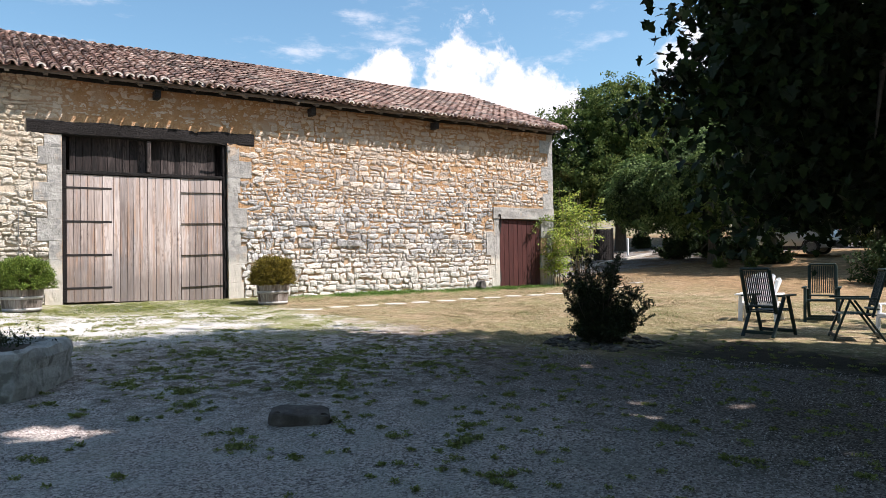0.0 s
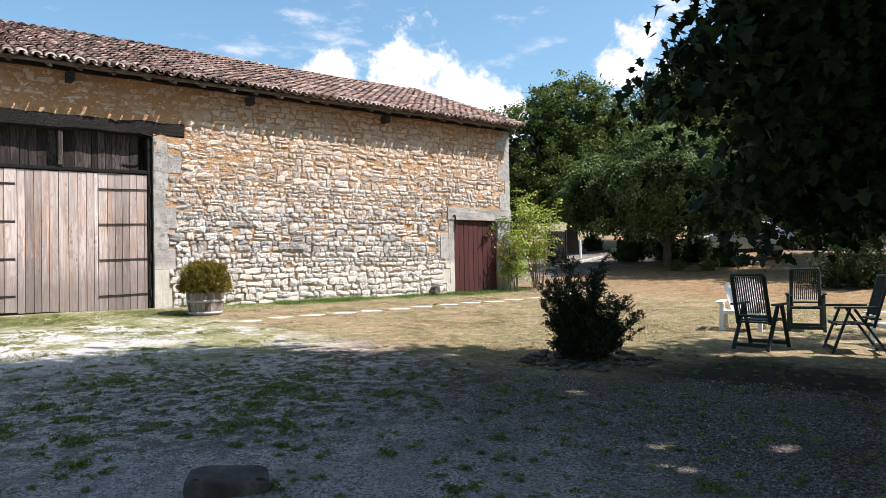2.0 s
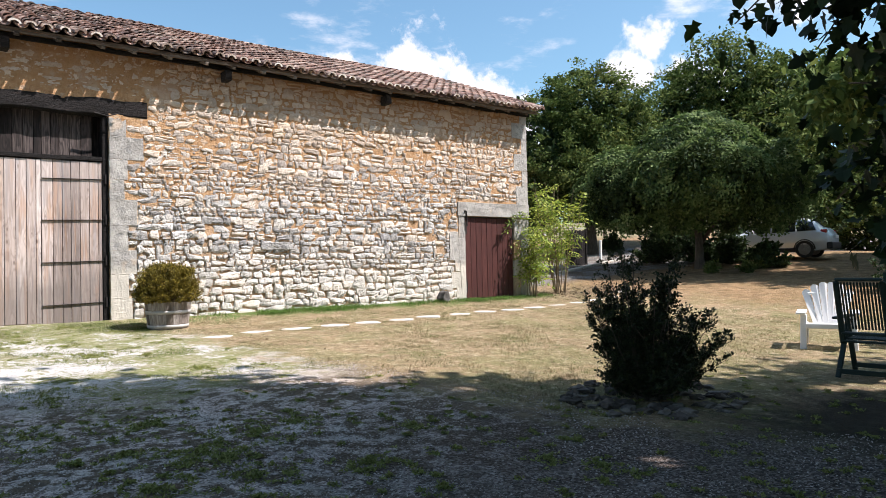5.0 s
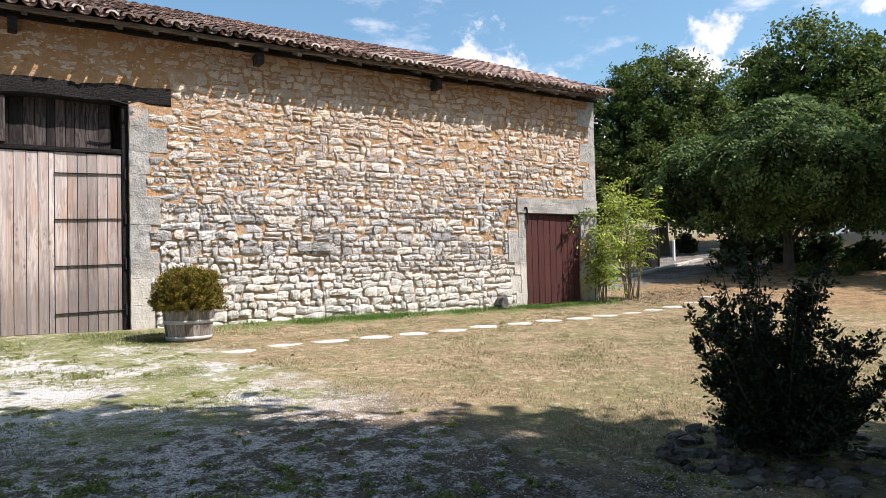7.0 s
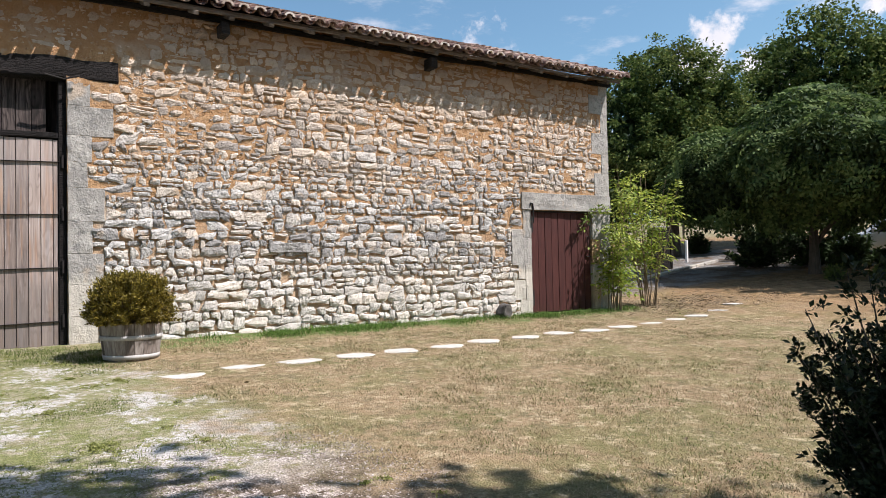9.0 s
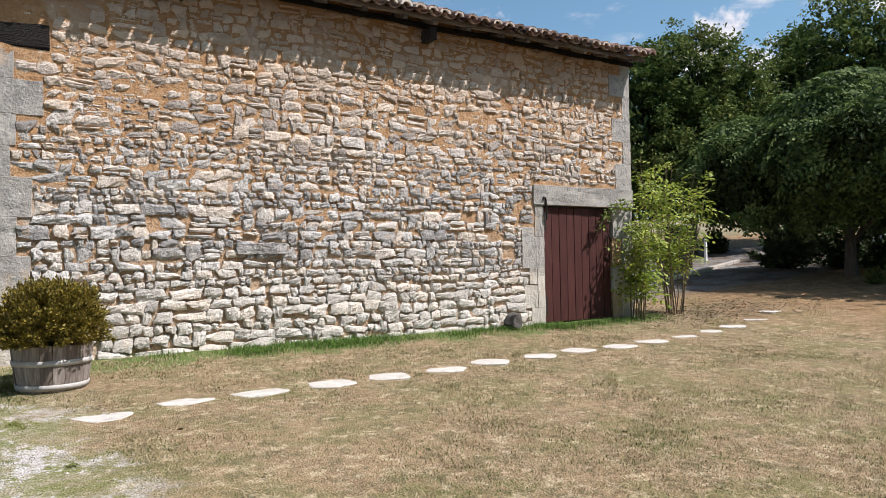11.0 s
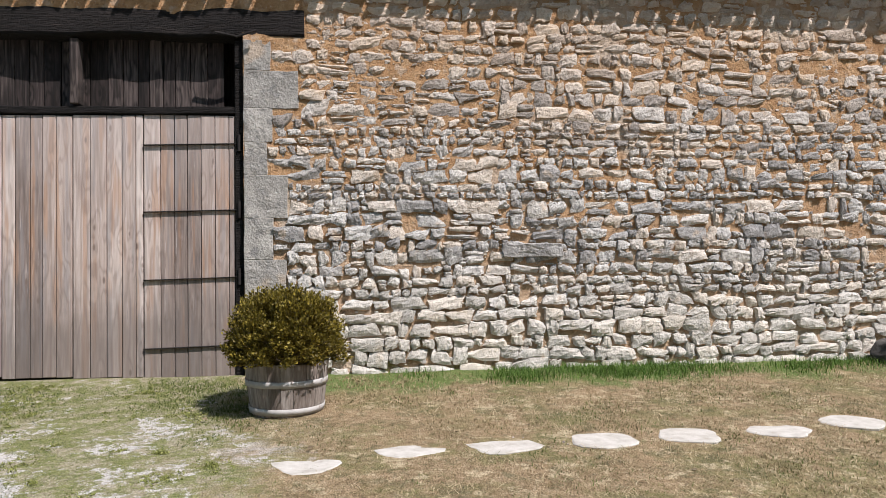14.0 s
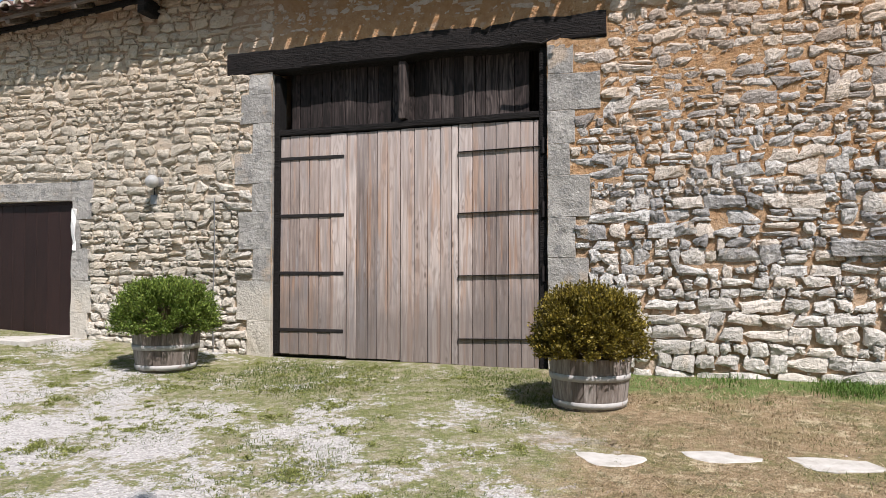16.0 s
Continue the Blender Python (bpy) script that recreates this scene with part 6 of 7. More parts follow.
def slatted_armchair():
    """Low fan-backed resin armchair, facing -y."""
    t = thing("fan_back_chair", "low white resin garden armchair with a fan-shaped slatted back", "chair", group="white garden chairs")
    w = M["white_plastic"]
    for i in range(6):
        k = (i - 2.5) / 2.5
        top, wt, wb = 0.93 - 0.11 * k * k, 0.053, 0.031
        a, b = Vector((0.155 * k, 0.14, 0.32)), Vector((0.285 * k, 0.40, top))
        bm = bmesh.new()
        ring = [(a.x - wb, a.y, a.z), (a.x + wb, a.y, a.z), (b.x + wt, b.y, b.z - 0.02 - 0.03 * max(0, k)), (b.x + wt * 0.4, b.y, b.z), (b.x - wt * 0.4, b.y, b.z), (b.x - wt, b.y, b.z - 0.02 - 0.03 * max(0, -k))]
        fr_, bk = [bm.verts.new(p) for p in ring], [bm.verts.new((p[0], p[1] + 0.018, p[2] - 0.006)) for p in ring]
        bm.faces.new(fr_)
        bm.faces.new(bk[::-1])
        for j in range(6):
            bm.faces.new((fr_[j], bk[j], bk[(j + 1) % 6], fr_[(j + 1) % 6]))
        bmesh.ops.recalc_face_normals(bm, faces=bm.faces)
        part("back_slat", bm, w, t)
    bm = bmesh.new()
    bar_bm((-0.20, 0.258, 0.50), (0.20, 0.258, 0.50), 0.03, 0.04, 0.008, (0, 1, 0), bm)
    bar_bm((-0.27, 0.368, 0.76), (0.27, 0.368, 0.76), 0.03, 0.04, 0.008, (0, 1, 0), bm)
    part("back_rail", bm, w, t)
    for i in range(6):
        y = -0.32 + i * 0.085
        part("seat_slat", box_bm((-0.27, y, 0.355 - 0.016 * i), (0.27, y + 0.07, 0.375 - 0.016 * i), 0.008), w, t)
    part("seat_rail", box_bm((-0.28, -0.345, 0.30), (0.28, -0.325, 0.37), 0.008), w, t)
    for sx in (-1, 1):
        x = 0.30 * sx
        part("leg", bar_bm((x, -0.28, 0.50), (x * 1.05, -0.33, 0.0), 0.045, 0.085, 0.012, (1, 0, 0)), w, t)
        part("leg", bar_bm((x, 0.02, 0.36), (x * 1.05, 0.42, 0.0), 0.04, 0.10, 0.01, (1, 0, 0)), w, t)
        part("side_panel", box_bm((x - 0.018, -0.30, 0.29), (x + 0.018, 0.20, 0.37), 0.01, 1), w, t)
        part("armrest", box_bm((0.335 * sx - 0.065, -0.40, 0.50), (0.335 * sx + 0.065, 0.30, 0.53), 0.015, 2), w, t)
    return t


def facing(x, y, fx, fy):
    return pose(x, y, gz(x, y), 0, 0, math.degrees(math.atan2(fx, -fy)))


chair = folding_chair()
WIDE = Matrix.Diagonal((1.04, 1.0, 1.0, 1.0))
chair.matrix_basis = facing(5.66, -10.50, 0.99, 0.10) @ WIDE
copy_thing(chair, facing(8.45, -9.90, -0.90, -0.43))
copy_thing(chair, facing(6.45, -11.50, -0.58, 0.81))
white = slatted_armchair()
white.matrix_basis = facing(7.5, -9.22, -0.91, -0.40)
copy_thing(white, facing(7.5, -11.8, -0.8, 0.6))


# ---------------------------------------------------------------- parked car
def car():
    """A compact off-road estate car heading +y."""
    x, y = 25.1, 0.55
    z = gz(x, y)
    t = thing("parked_car", "silver-blue compact off-road car parked on the drive", "car", pose(x, y, z, 0, 0, 12) @ Matrix.Scale(0.95, 4))
    # side stations along y: (y, sill, waist half-width, belt height, roof height, roof half-width)
    st = [(-2.25, 0.48, 0.74, 0.86, 0.90, 0.64), (-2.15, 0.36, 0.85, 0.98, 1.06, 0.62), (-1.78, 0.30, 0.90, 1.03, 1.42, 0.58), (-1.35, 0.28, 0.91, 1.04, 1.60, 0.62), (-0.6, 0.27, 0.91, 1.02, 1.68, 0.65), (0.2, 0.27, 0.91, 1.00, 1.66, 0.64),
          (0.65, 0.27, 0.91, 1.00, 1.48, 0.62), (1.15, 0.27, 0.91, 1.00, 1.10, 0.66), (1.75, 0.28, 0.89, 0.92, 0.97, 0.66), (2.12, 0.34, 0.82, 0.80, 0.83, 0.6), (2.27, 0.45, 0.66, 0.66, 0.68, 0.5)]
    bm = bmesh.new()
    rings = []
    for yy, sill, hw, belt, top, rw in st:
        sec = [(-hw * 0.92, sill), (-hw, (sill + belt) * 0.5), (-hw * 0.985, belt), (-rw - 0.02, top - 0.06), (-rw + 0.10, top), (rw - 0.10, top), (rw + 0.02, top - 0.06), (hw * 0.985, belt), (hw, (sill + belt) * 0.5), (hw * 0.92, sill)]
        rings.append([bm.verts.new((a, yy, b)) for a, b in sec])
    for p, q in zip(rings, rings[1:]):
        for k in range(10):
            bm.faces.new((p[k], p[(k + 1) % 10], q[(k + 1) % 10], q[k]))
    bm.faces.new(rings[0])
    bm.faces.new(rings[-1][::-1])
    bmesh.ops.recalc_face_normals(bm, faces=bm.faces)
    bmesh.ops.bevel(bm, geom=bm.edges[:], offset=0.018, segments=1, affect="EDGES")
    body = part("body", bm, M["car_paint"], t, smooth=True)
    for sx in (-1, 1):
        def pane(name, pts):
            b2 = bmesh.new()
            o = [b2.verts.new((sx * (a + 0.012), yy, zz)) for yy, zz, a in pts]
            i = [b2.verts.new((sx * (a - 0.02), yy, zz)) for yy, zz, a in pts]
            b2.faces.new(o)
            b2.faces.new(i[::-1])
            for k in range(len(o)):
                b2.faces.new((o[k], i[k], i[(k + 1) % len(o)], o[(k + 1) % len(o)]))
            bmesh.ops.recalc_face_normals(b2, faces=b2.faces)
            part(name, b2, M["car_glass"], t)
        pane("window", [(-1.75, 1.10, 0.865), (-1.05, 1.07, 0.875), (-1.05, 1.53, 0.70), (-1.60, 1.44, 0.72)])
        pane("window", [(-0.98, 1.07, 0.875), (-0.10, 1.05, 0.88), (-0.10, 1.57, 0.69), (-0.98, 1.55, 0.695)])
        pane("window", [(-0.03, 1.05, 0.88), (0.95, 1.05, 0.86), (0.52, 1.42, 0.70), (0.15, 1.55, 0.69), (-0.03, 1.56, 0.69)])
        part("roof_rail", bar_bm((sx * 0.60, -1.5, 1.71), (sx * 0.60, 0.25, 1.71), 0.03, 0.035, 0.008), M["car_dark"], t)
        part("sill_cladding", box_bm((sx * 0.86 - 0.05, -1.0, 0.24), (sx * 0.86 + 0.05, 1.0, 0.40), 0.02), M["car_dark"], t)
        part("mirror", box_bm((sx * 0.98 - 0.09, 0.62, 1.04), (sx * 0.98 + 0.09, 0.76, 1.20), 0.03, 2), M["car_paint"], t)
        part("tail_light", box_bm((sx * 0.76 - 0.08, -2.14, 0.90), (sx * 0.76 + 0.08, -1.90, 1.12), 0.03), M["red_lens"], t)
        part("head_light", box_bm((sx * 0.66 - 0.14, 1.98, 0.68), (sx * 0.66 + 0.12, 2.20, 0.80), 0.03), M["lamp_glass"], t)
        for yy in (-1.32, 1.30):
            wh = new("wheel")
            wh.parent = t
            wh.location = (sx * 0.835, yy, 0.345)
            bm = bmesh.new()
            rings = []
            for u, rad in ((-0.11, 0.24), (-0.115, 0.32), (-0.08, 0.345), (0.08, 0.345), (0.115, 0.32), (0.11, 0.24)):
                rings.append([bm.verts.new((u, rad * math.cos(a), rad * math.sin(a))) for a in np.linspace(0, 2 * math.pi, 28, endpoint=False)])
            for k in range(6):
                p, q = rings[k], rings[(k + 1) % 6]
                for j in range(28):
                    bm.faces.new((p[j], p[(j + 1) % 28], q[(j + 1) % 28], q[j]))
            bmesh.ops.recalc_face_normals(bm, faces=bm.faces)
            part("tyre", bm, M["tyre"], wh)
            bm = bmesh.new()
            bmesh.ops.create_cone(bm, cap_ends=True, segments=24, radius1=0.235, radius2=0.235, depth=0.10, matrix=pose(0, 0, 0, 0, 90, 0))
            for k in range(5):
                a = 2 * math.pi * k / 5
                bar_bm((sx * 0.085, 0.03 * math.cos(a), 0.03 * math.sin(a)), (sx * 0.085, 0.225 * math.cos(a), 0.225 * math.sin(a)), 0.055, 0.05, 0.006, (1, 0, 0), bm)
            part("rim", bm, M["alloy"], wh)
            arch = bmesh.new()
            n = 14
            o, i2 = [], []
            for k in range(n + 1):
                a = math.pi * (k / n)
                o.append([arch.verts.new((sx * xx, yy + 0.405 * math.cos(a), 0.345 + 0.405 * math.sin(a))) for xx in (0.86, 0.925)])
                i2.append([arch.verts.new((sx * xx, yy + 0.365 * math.cos(a), 0.345 + 0.365 * math.sin(a))) for xx in (0.86, 0.925)])
            for k in range(n):
                arch.faces.new((o[k][1], o[k + 1][1], i2[k + 1][1], i2[k][1]))
                arch.faces.new((o[k][0], o[k + 1][0], o[k + 1][1], o[k][1]))
                arch.faces.new((i2[k][0], i2[k + 1][0], i2[k + 1][1], i2[k][1]))
            bmesh.ops.recalc_face_normals(arch, faces=arch.faces)
            part("wheel_arch", arch, M["car_dark"], t)
    part("rear_window", bar_bm((0, -2.02, 1.20), (0, -1.68, 1.50), 1.1, 0.03, 0.01, (0, 1, 0)), M["car_glass"], t)
    part("windscreen", bar_bm((0, 1.12, 1.12), (0, 0.64, 1.49), 1.2, 0.03, 0.01, (0, 1, 0)), M["car_glass"], t)
    part("bumper", box_bm((-0.84, -2.32, 0.34), (0.84, -2.10, 0.62), 0.05, 2), M["car_dark"], t)
    part("number_plate", box_bm((-0.26, -2.335, 0.78), (0.26, -2.26, 0.89), 0.008), M["white_paint"], t)


car()


# ---------------------------------------------------------------- small things
def bulkhead_lamp():
    t = thing("wall_lamp", "round clouded-glass bulkhead lamp on the barn wall", "lamp", pose(-5.24, -0.02, 2.34))
    bm = bmesh.new()
    bmesh.ops.create_cone(bm, cap_ends=True, segments=24, radius1=0.075, radius2=0.06, depth=0.10, matrix=pose(0, -0.02, 0, 90, 0, 0))
    part("base", bm, M["grey_metal"], t)
    bm = bmesh.new()
    bmesh.ops.create_uvsphere(bm, u_segments=24, v_segments=14, radius=0.09, matrix=Matrix.Translation((0, -0.13, 0)))
    part("globe", bm, M["lamp_glass"], t, smooth=True)
    part("junction_box", box_bm((-0.11, -0.03, -0.30), (-0.01, 0.03, -0.17), 0.01), M["grey_metal"], t)
    v, f = tube([(-0.06, -0.01, -0.17), (-0.05, -0.015, -0.08), (-0.02, -0.02, -0.03)], 0.008, 5)
    link("cable", mesh_from("cable", v, f, True), M["car_dark"], t)


bulkhead_lamp()


def posts_and_fence():
    x, y = 21.9, 6.9
    t = thing("marker_post", "short white-painted post beside the drive", "post", Matrix.Translation((x, y, gz(x, y))))
    part("shaft", box_bm((-0.045, -0.045, -0.1), (0.045, 0.045, 0.85), 0.012), M["white_paint"], t)
    t = thing("field_fence", "thin wire fence on grey posts before the field", "fence")
    pts = [(12.0 + 3.2 * k, 24.0 - 1.0 * k) for k in range(12)]
    for a in pts:
        z = gz(*a)
        box("post", (a[0] - 0.05, a[1] - 0.05, z - 0.1), (a[0] + 0.05, a[1] + 0.05, z + 1.15), M["bark"], t, 0.01)
    for a, b in zip(pts, pts[1:]):
        for h in (0.45, 0.8, 1.08):
            v, f = tube([(a[0], a[1], gz(*a) + h), (b[0], b[1], gz(*b) + h)], 0.008, 4)
            link("wire", mesh_from("wire", v, f), M["grey_metal"], t)
    t = thing("kerb", "low pale stone kerb edging the drive", "kerb", kind="structure")
    a, b = Vector((15.5, 3.6, gz(15.5, 3.6) + 0.03)), Vector((22.5, 6.0, gz(22.5, 6.0) + 0.03))
    for k in range(9):
        p, q = a.lerp(b, k / 9 + 0.004), a.lerp(b, (k + 1) / 9 - 0.004)
        part("kerb_stone", bar_bm(p, q, 0.16, 0.14, 0.02), M["dressed"], t)


posts_and_fence()

# ---------------------------------------------------------------- grass, weeds, gravel
def blades(name, label, n, xy, height, width, material, seed, lean=0.5):
    r = np.random.default_rng(seed)
    x, y = xy(r, n)
    n = len(x)
    z = ground_z(x, y) - 0.008
    h, a = height * r.uniform(0.5, 1.4, n), r.uniform(0, 6.283, n)
    d = np.stack([np.cos(a), np.sin(a), np.zeros(n)], 1)
    s = np.stack([-np.sin(a), np.cos(a), np.zeros(n)], 1) * (width * r.uniform(0.6, 1.4, n))[:, None]
    p = np.stack([x, y, z], 1)
    k = (r.uniform(0.1, 1.0, n) * lean * h)[:, None]
    mid, tip = p + d * k * 0.35 + np.array([0, 0, 1]) * (h * 0.6)[:, None], p + d * k * 1.3 + np.array([0, 0, 1]) * h[:, None]
    v = np.stack([p - s, p + s, mid - s * 0.6, mid + s * 0.6, tip], 1).reshape(-1, 3)
    f = (np.array([[0, 1, 3], [0, 3, 2], [2, 3, 4]])[None] + (np.arange(n) * 5)[:, None, None]).reshape(-1, 3)
    ob = link(name, mesh_from(name, v, f), material)
    tagged(ob, label, "grass", kind="stuff")


def clumped(x0, x1, y0, y1, clumps, spread, keep=None):
    def f(r, n):
        cx, cy = r.uniform(x0, x1, clumps), r.uniform(y0, y1, clumps)
        i = r.integers(0, clumps, n)
        x, y = cx[i] + r.normal(0, spread, n), cy[i] + r.normal(0, spread, n)
        ok = (y < -0.02) if keep is None else keep(x, y)
        return x[ok], y[ok]
    return f


def off_stones(x, y):
    ok = np.ones(np.shape(x), bool)
    for a, b in STONES:
        ok &= ((x - a) / 0.29) ** 2 + ((y - b) / 0.24) ** 2 > 1
    return ok


def lawn_side(x, y):
    return off_stones(x, y) & (x > 0.35 - 0.13 * y + 0.5 * np.maximum(0, -y - 10))


blades("dry_lawn", "short sun-bleached lawn grass", 130000, clumped(0.3, 11, -9.5, -0.1, 8000, 0.055, lambda x, y: lawn_side(x, y) & (y < -0.05)), 0.028, 0.0032, M["grass_dry"], 81, 2.6)
blades("dry_lawn", "short sun-bleached lawn grass", 30000, clumped(3, 20, -12.5, 1.0, 4000, 0.14, lambda x, y: lawn_side(x, y) & (y > -10.6) & ((y < -0.1) | (x > 11))), 0.026, 0.004, M["grass_dry"], 82, 2.4)
blades("lawn_green", "greener tufts in the dry lawn", 34000, clumped(0.6, 12, -9.5, -0.8, 360, 0.15, lambda x, y: lawn_side(x, y) & (y < -0.05)), 0.028, 0.0025, M["grass_green"], 83, 2.0)
blades("wall_foot_grass", "lush green grass along the foot of the wall", 15000, clumped(0.7, 11.0, -0.45, -0.06, 48, 0.18, lambda x, y: (y < -0.03) & ((x < 8.3) | (x > 10.2) | (y < -0.2))), 0.075, 0.0032, M["lush"], 84, 1.0)
blades("yard_weeds", "low green weeds in the gravel", 46000, clumped(-9, 1.2, -7.0, -0.2, 300, 0.13, lambda x, y: ~lawn_side(x, y) & (y < -0.05)), 0.024, 0.0026, M["grass_green"], 85, 1.8)


def weed_mats(name, label, spots, seed, material, leaf=0.021):
    """Low spreading weeds: rosettes of small leaves in ragged mats, each spot (x, y, reach)."""
    r = np.random.default_rng(seed)
    P, R, S = [], [], []
    for x, y, reach in spots:
        k = max(3, int(215 * reach ** 1.25))
        a, d = r.uniform(0, 6.283, k), np.abs(r.normal(0, 0.72, k)) * reach
        stretch, turn = r.uniform(0.6, 1.0), r.uniform(0, 3.14)
        ux, uy = d * np.cos(a), d * np.sin(a) * stretch
        cx, cy = x + ux * math.cos(turn) - uy * math.sin(turn), y + ux * math.sin(turn) + uy * math.cos(turn)
        m = 20
        px, py = np.repeat(cx, m) + r.normal(0, 0.016, k * m), np.repeat(cy, m) + r.normal(0, 0.016, k * m)
        lift = np.repeat(r.uniform(0.3, 1.0, k) * (1.0 - 0.5 * np.minimum(1, d / (reach + 1e-6))), m)
        ok = py < -0.05
        P.append(np.stack([px, py, ground_z(px, py) + lift * r.uniform(0.0, 0.024, k * m)], 1)[ok])
        R.append(turns(r.uniform(0, 6.283, k * m), r.normal(0.45, 0.4, k * m), r.normal(0, 0.5, k * m))[ok])
        S.append((leaf * r.uniform(0.6, 1.4, k * m))[ok])
    v, f = scatter(*LEAF, np.concatenate(P), np.concatenate(R), np.concatenate(S))
    tagged(link(name, mesh_from(name, v, f), material), label, "weeds", kind="stuff")


def strewn(seed, n, x0, x1, y0, y1, lo, hi, keep=lambda x, y: True):
    r = np.random.default_rng(seed)
    out = [(r.uniform(x0, x1), r.uniform(y0, y1), lo + (hi - lo) * r.uniform() ** 3) for _ in range(n)]
    return [q for q in out if keep(q[0], q[1])]


SHADE_MATS = [(-3.35, -9.85, 0.34), (-3.5, -10.5, 0.2), (-3.2, -9.15, 0.26), (-3.4, -8.5, 0.3), (-2.5, -7.6, 0.5), (-3.8, -9.2, 0.3), (-2.25, -10.1, 0.2), (-1.8, -9.5, 0.3), (-1.2, -9.6, 0.25),
              (-1.3, -8.9, 0.34), (-0.5, -9.8, 0.25), (-1.9, -10.4, 0.2), (-1.7, -12.4, 0.12), (-2.0, -12.75, 0.14), (-3.4, -11.6, 0.1), (-3.5, -12.0, 0.14), (0.7, -10.8, 0.14), (-0.8, -8.6, 0.26),
              (-1.2, -9.1, 0.26), (-1.75, -8.65, 0.17), (-1.4, -7.9, 0.3), (-0.4, -8.5, 0.2), (0.3, -9.2, 0.14), (0.5, -10.5, 0.14)]
SUNNY_MATS = [(-2.8, -3.2, 0.5), (-2.6, -2.75, 0.32), (-2.85, -3.85, 0.24), (-1.05, -3.85, 0.4), (-1.6, -2.1, 0.32), (-2.0, -0.9, 0.6), (-2.5, -1.6, 0.3), (-3.6, -1.75, 0.4), (-1.2, -2.8, 0.3), (-4.1, -3.3, 0.35)]
weed_mats("yard_weeds", "low green weed mats in the shaded gravel", [(x, y, 1.25 * q) for x, y, q in SHADE_MATS] + strewn(5, 300, -6.5, 2.6, -15.0, -6.3, 0.02, 0.11, lambda x, y: not lawn_side(x, y)), 86, M["weed"])
weed_mats("yard_weeds", "small low weeds dotted over the shaded gravel and darkened earth", strewn(6, 620, -3.0, 4.6, -15.0, -7.2, 0.015, 0.06, lambda x, y: y < -9.4 or not lawn_side(x, y)), 88, M["weed"], 0.019)
weed_mats("yard_weeds", "olive-green weed mats spreading over the sunlit gravel", SUNNY_MATS + strewn(7, 170, -8.5, 0.6, -6.5, -0.3, 0.04, 0.30, lambda x, y: not lawn_side(x, y)), 89, M["weed"], 0.016)
blades("door_weeds", "green grass in front of the barn door", 9000, clumped(-3.4, 0.4, -1.5, -0.15, 240, 0.12, None), 0.03, 0.003, M["grass_green"], 87, 1.3)


def pebbles():
    r = np.random.default_rng(91)
    n = 110000
    x, y = r.uniform(-8, 3.4, n), r.uniform(-15.2, -1.6, n)
    ok = ~lawn_side(x - 0.3, y)
    near = r.uniform(0, 1, n) < np.where(y < -6, 1.0, 0.05)
    x, y = x[ok & near], y[ok & near]
    n = len(x)
    v = np.array([(1, 0, -0.2), (-0.9, 0.15, -0.2), (0.1, 0.8, -0.2), (-0.1, -0.85, -0.2), (0.12, 0.1, 0.55)])
    f = np.array([(0, 2, 4), (2, 1, 4), (1, 3, 4), (3, 0, 4)])
    rot = turns(r.uniform(0, 6.283, n), r.normal(0, 0.35, n), r.normal(0, 0.35, n))
    s = np.clip(r.lognormal(-5.0, 0.33, n), 0.004, 0.014)
    vv, ff = scatter(v, f, np.stack([x, y, ground_z(x, y) + 0.003], 1), rot, s)
    ob = link("gravel", mesh_from("gravel", vv, ff), M["pebble"])
    tagged(ob, "loose pale grey gravel", "gravel", kind="stuff")


pebbles()


def fallen_leaves():
    r = np.random.default_rng(95)
    n = 3400
    x, y = r.normal(12.3, 1.3, n), r.normal(-0.35, 0.6, n)
    x, y = np.concatenate([x, r.uniform(0, 10, 60)]), np.concatenate([y, r.uniform(-8, -1, 60)])
    x, y = np.concatenate([x, r.uniform(13.5, 22, 2200)]), np.concatenate([y, r.uniform(0.2, 5.5, 2200)])
    ok = (y < -0.1) | (x > 10.9)
    x, y = x[ok], y[ok]
    n = len(x)
    rot = turns(r.uniform(0, 6.283, n), r.normal(0, 0.3, n), r.normal(0, 0.3, n))
    v, f = scatter(*LEAF, np.stack([x, y, ground_z(x, y) + 0.02], 1), rot, r.uniform(0.03, 0.065, n))
    ob = link("fallen_leaves", mesh_from("fallen_leaves", v, f), M["cane"])
    tagged(ob, "scattered dry brown fallen leaves", "leaves", kind="stuff")


fallen_leaves()


# ---------------------------------------------------------------- roof tiles
def canal_tile(length, r0, r1, thick, up, sides=6):
    """A half-round clay tile, r0 at its lower and r1 at its upper end, along +y; up=-1 turns it into a channel."""
    vs, fs = [], []
    for yy, r in ((0.0, r0), (length, r1)):
        for q in (r, r - thick):
            for k in range(sides + 1):
                a = math.pi * k / sides
                vs.append((q * math.cos(a), yy, up * q * math.sin(a) * 0.85))
    n = sides + 1
    for k in range(sides):
        fs += [(k, k + 1, 2 * n + k + 1, 2 * n + k), (n + k + 1, n + k, 3 * n + k, 3 * n + k + 1), (k + 1, k, n + k, n + k + 1)]
    return np.array(vs), np.array(fs)


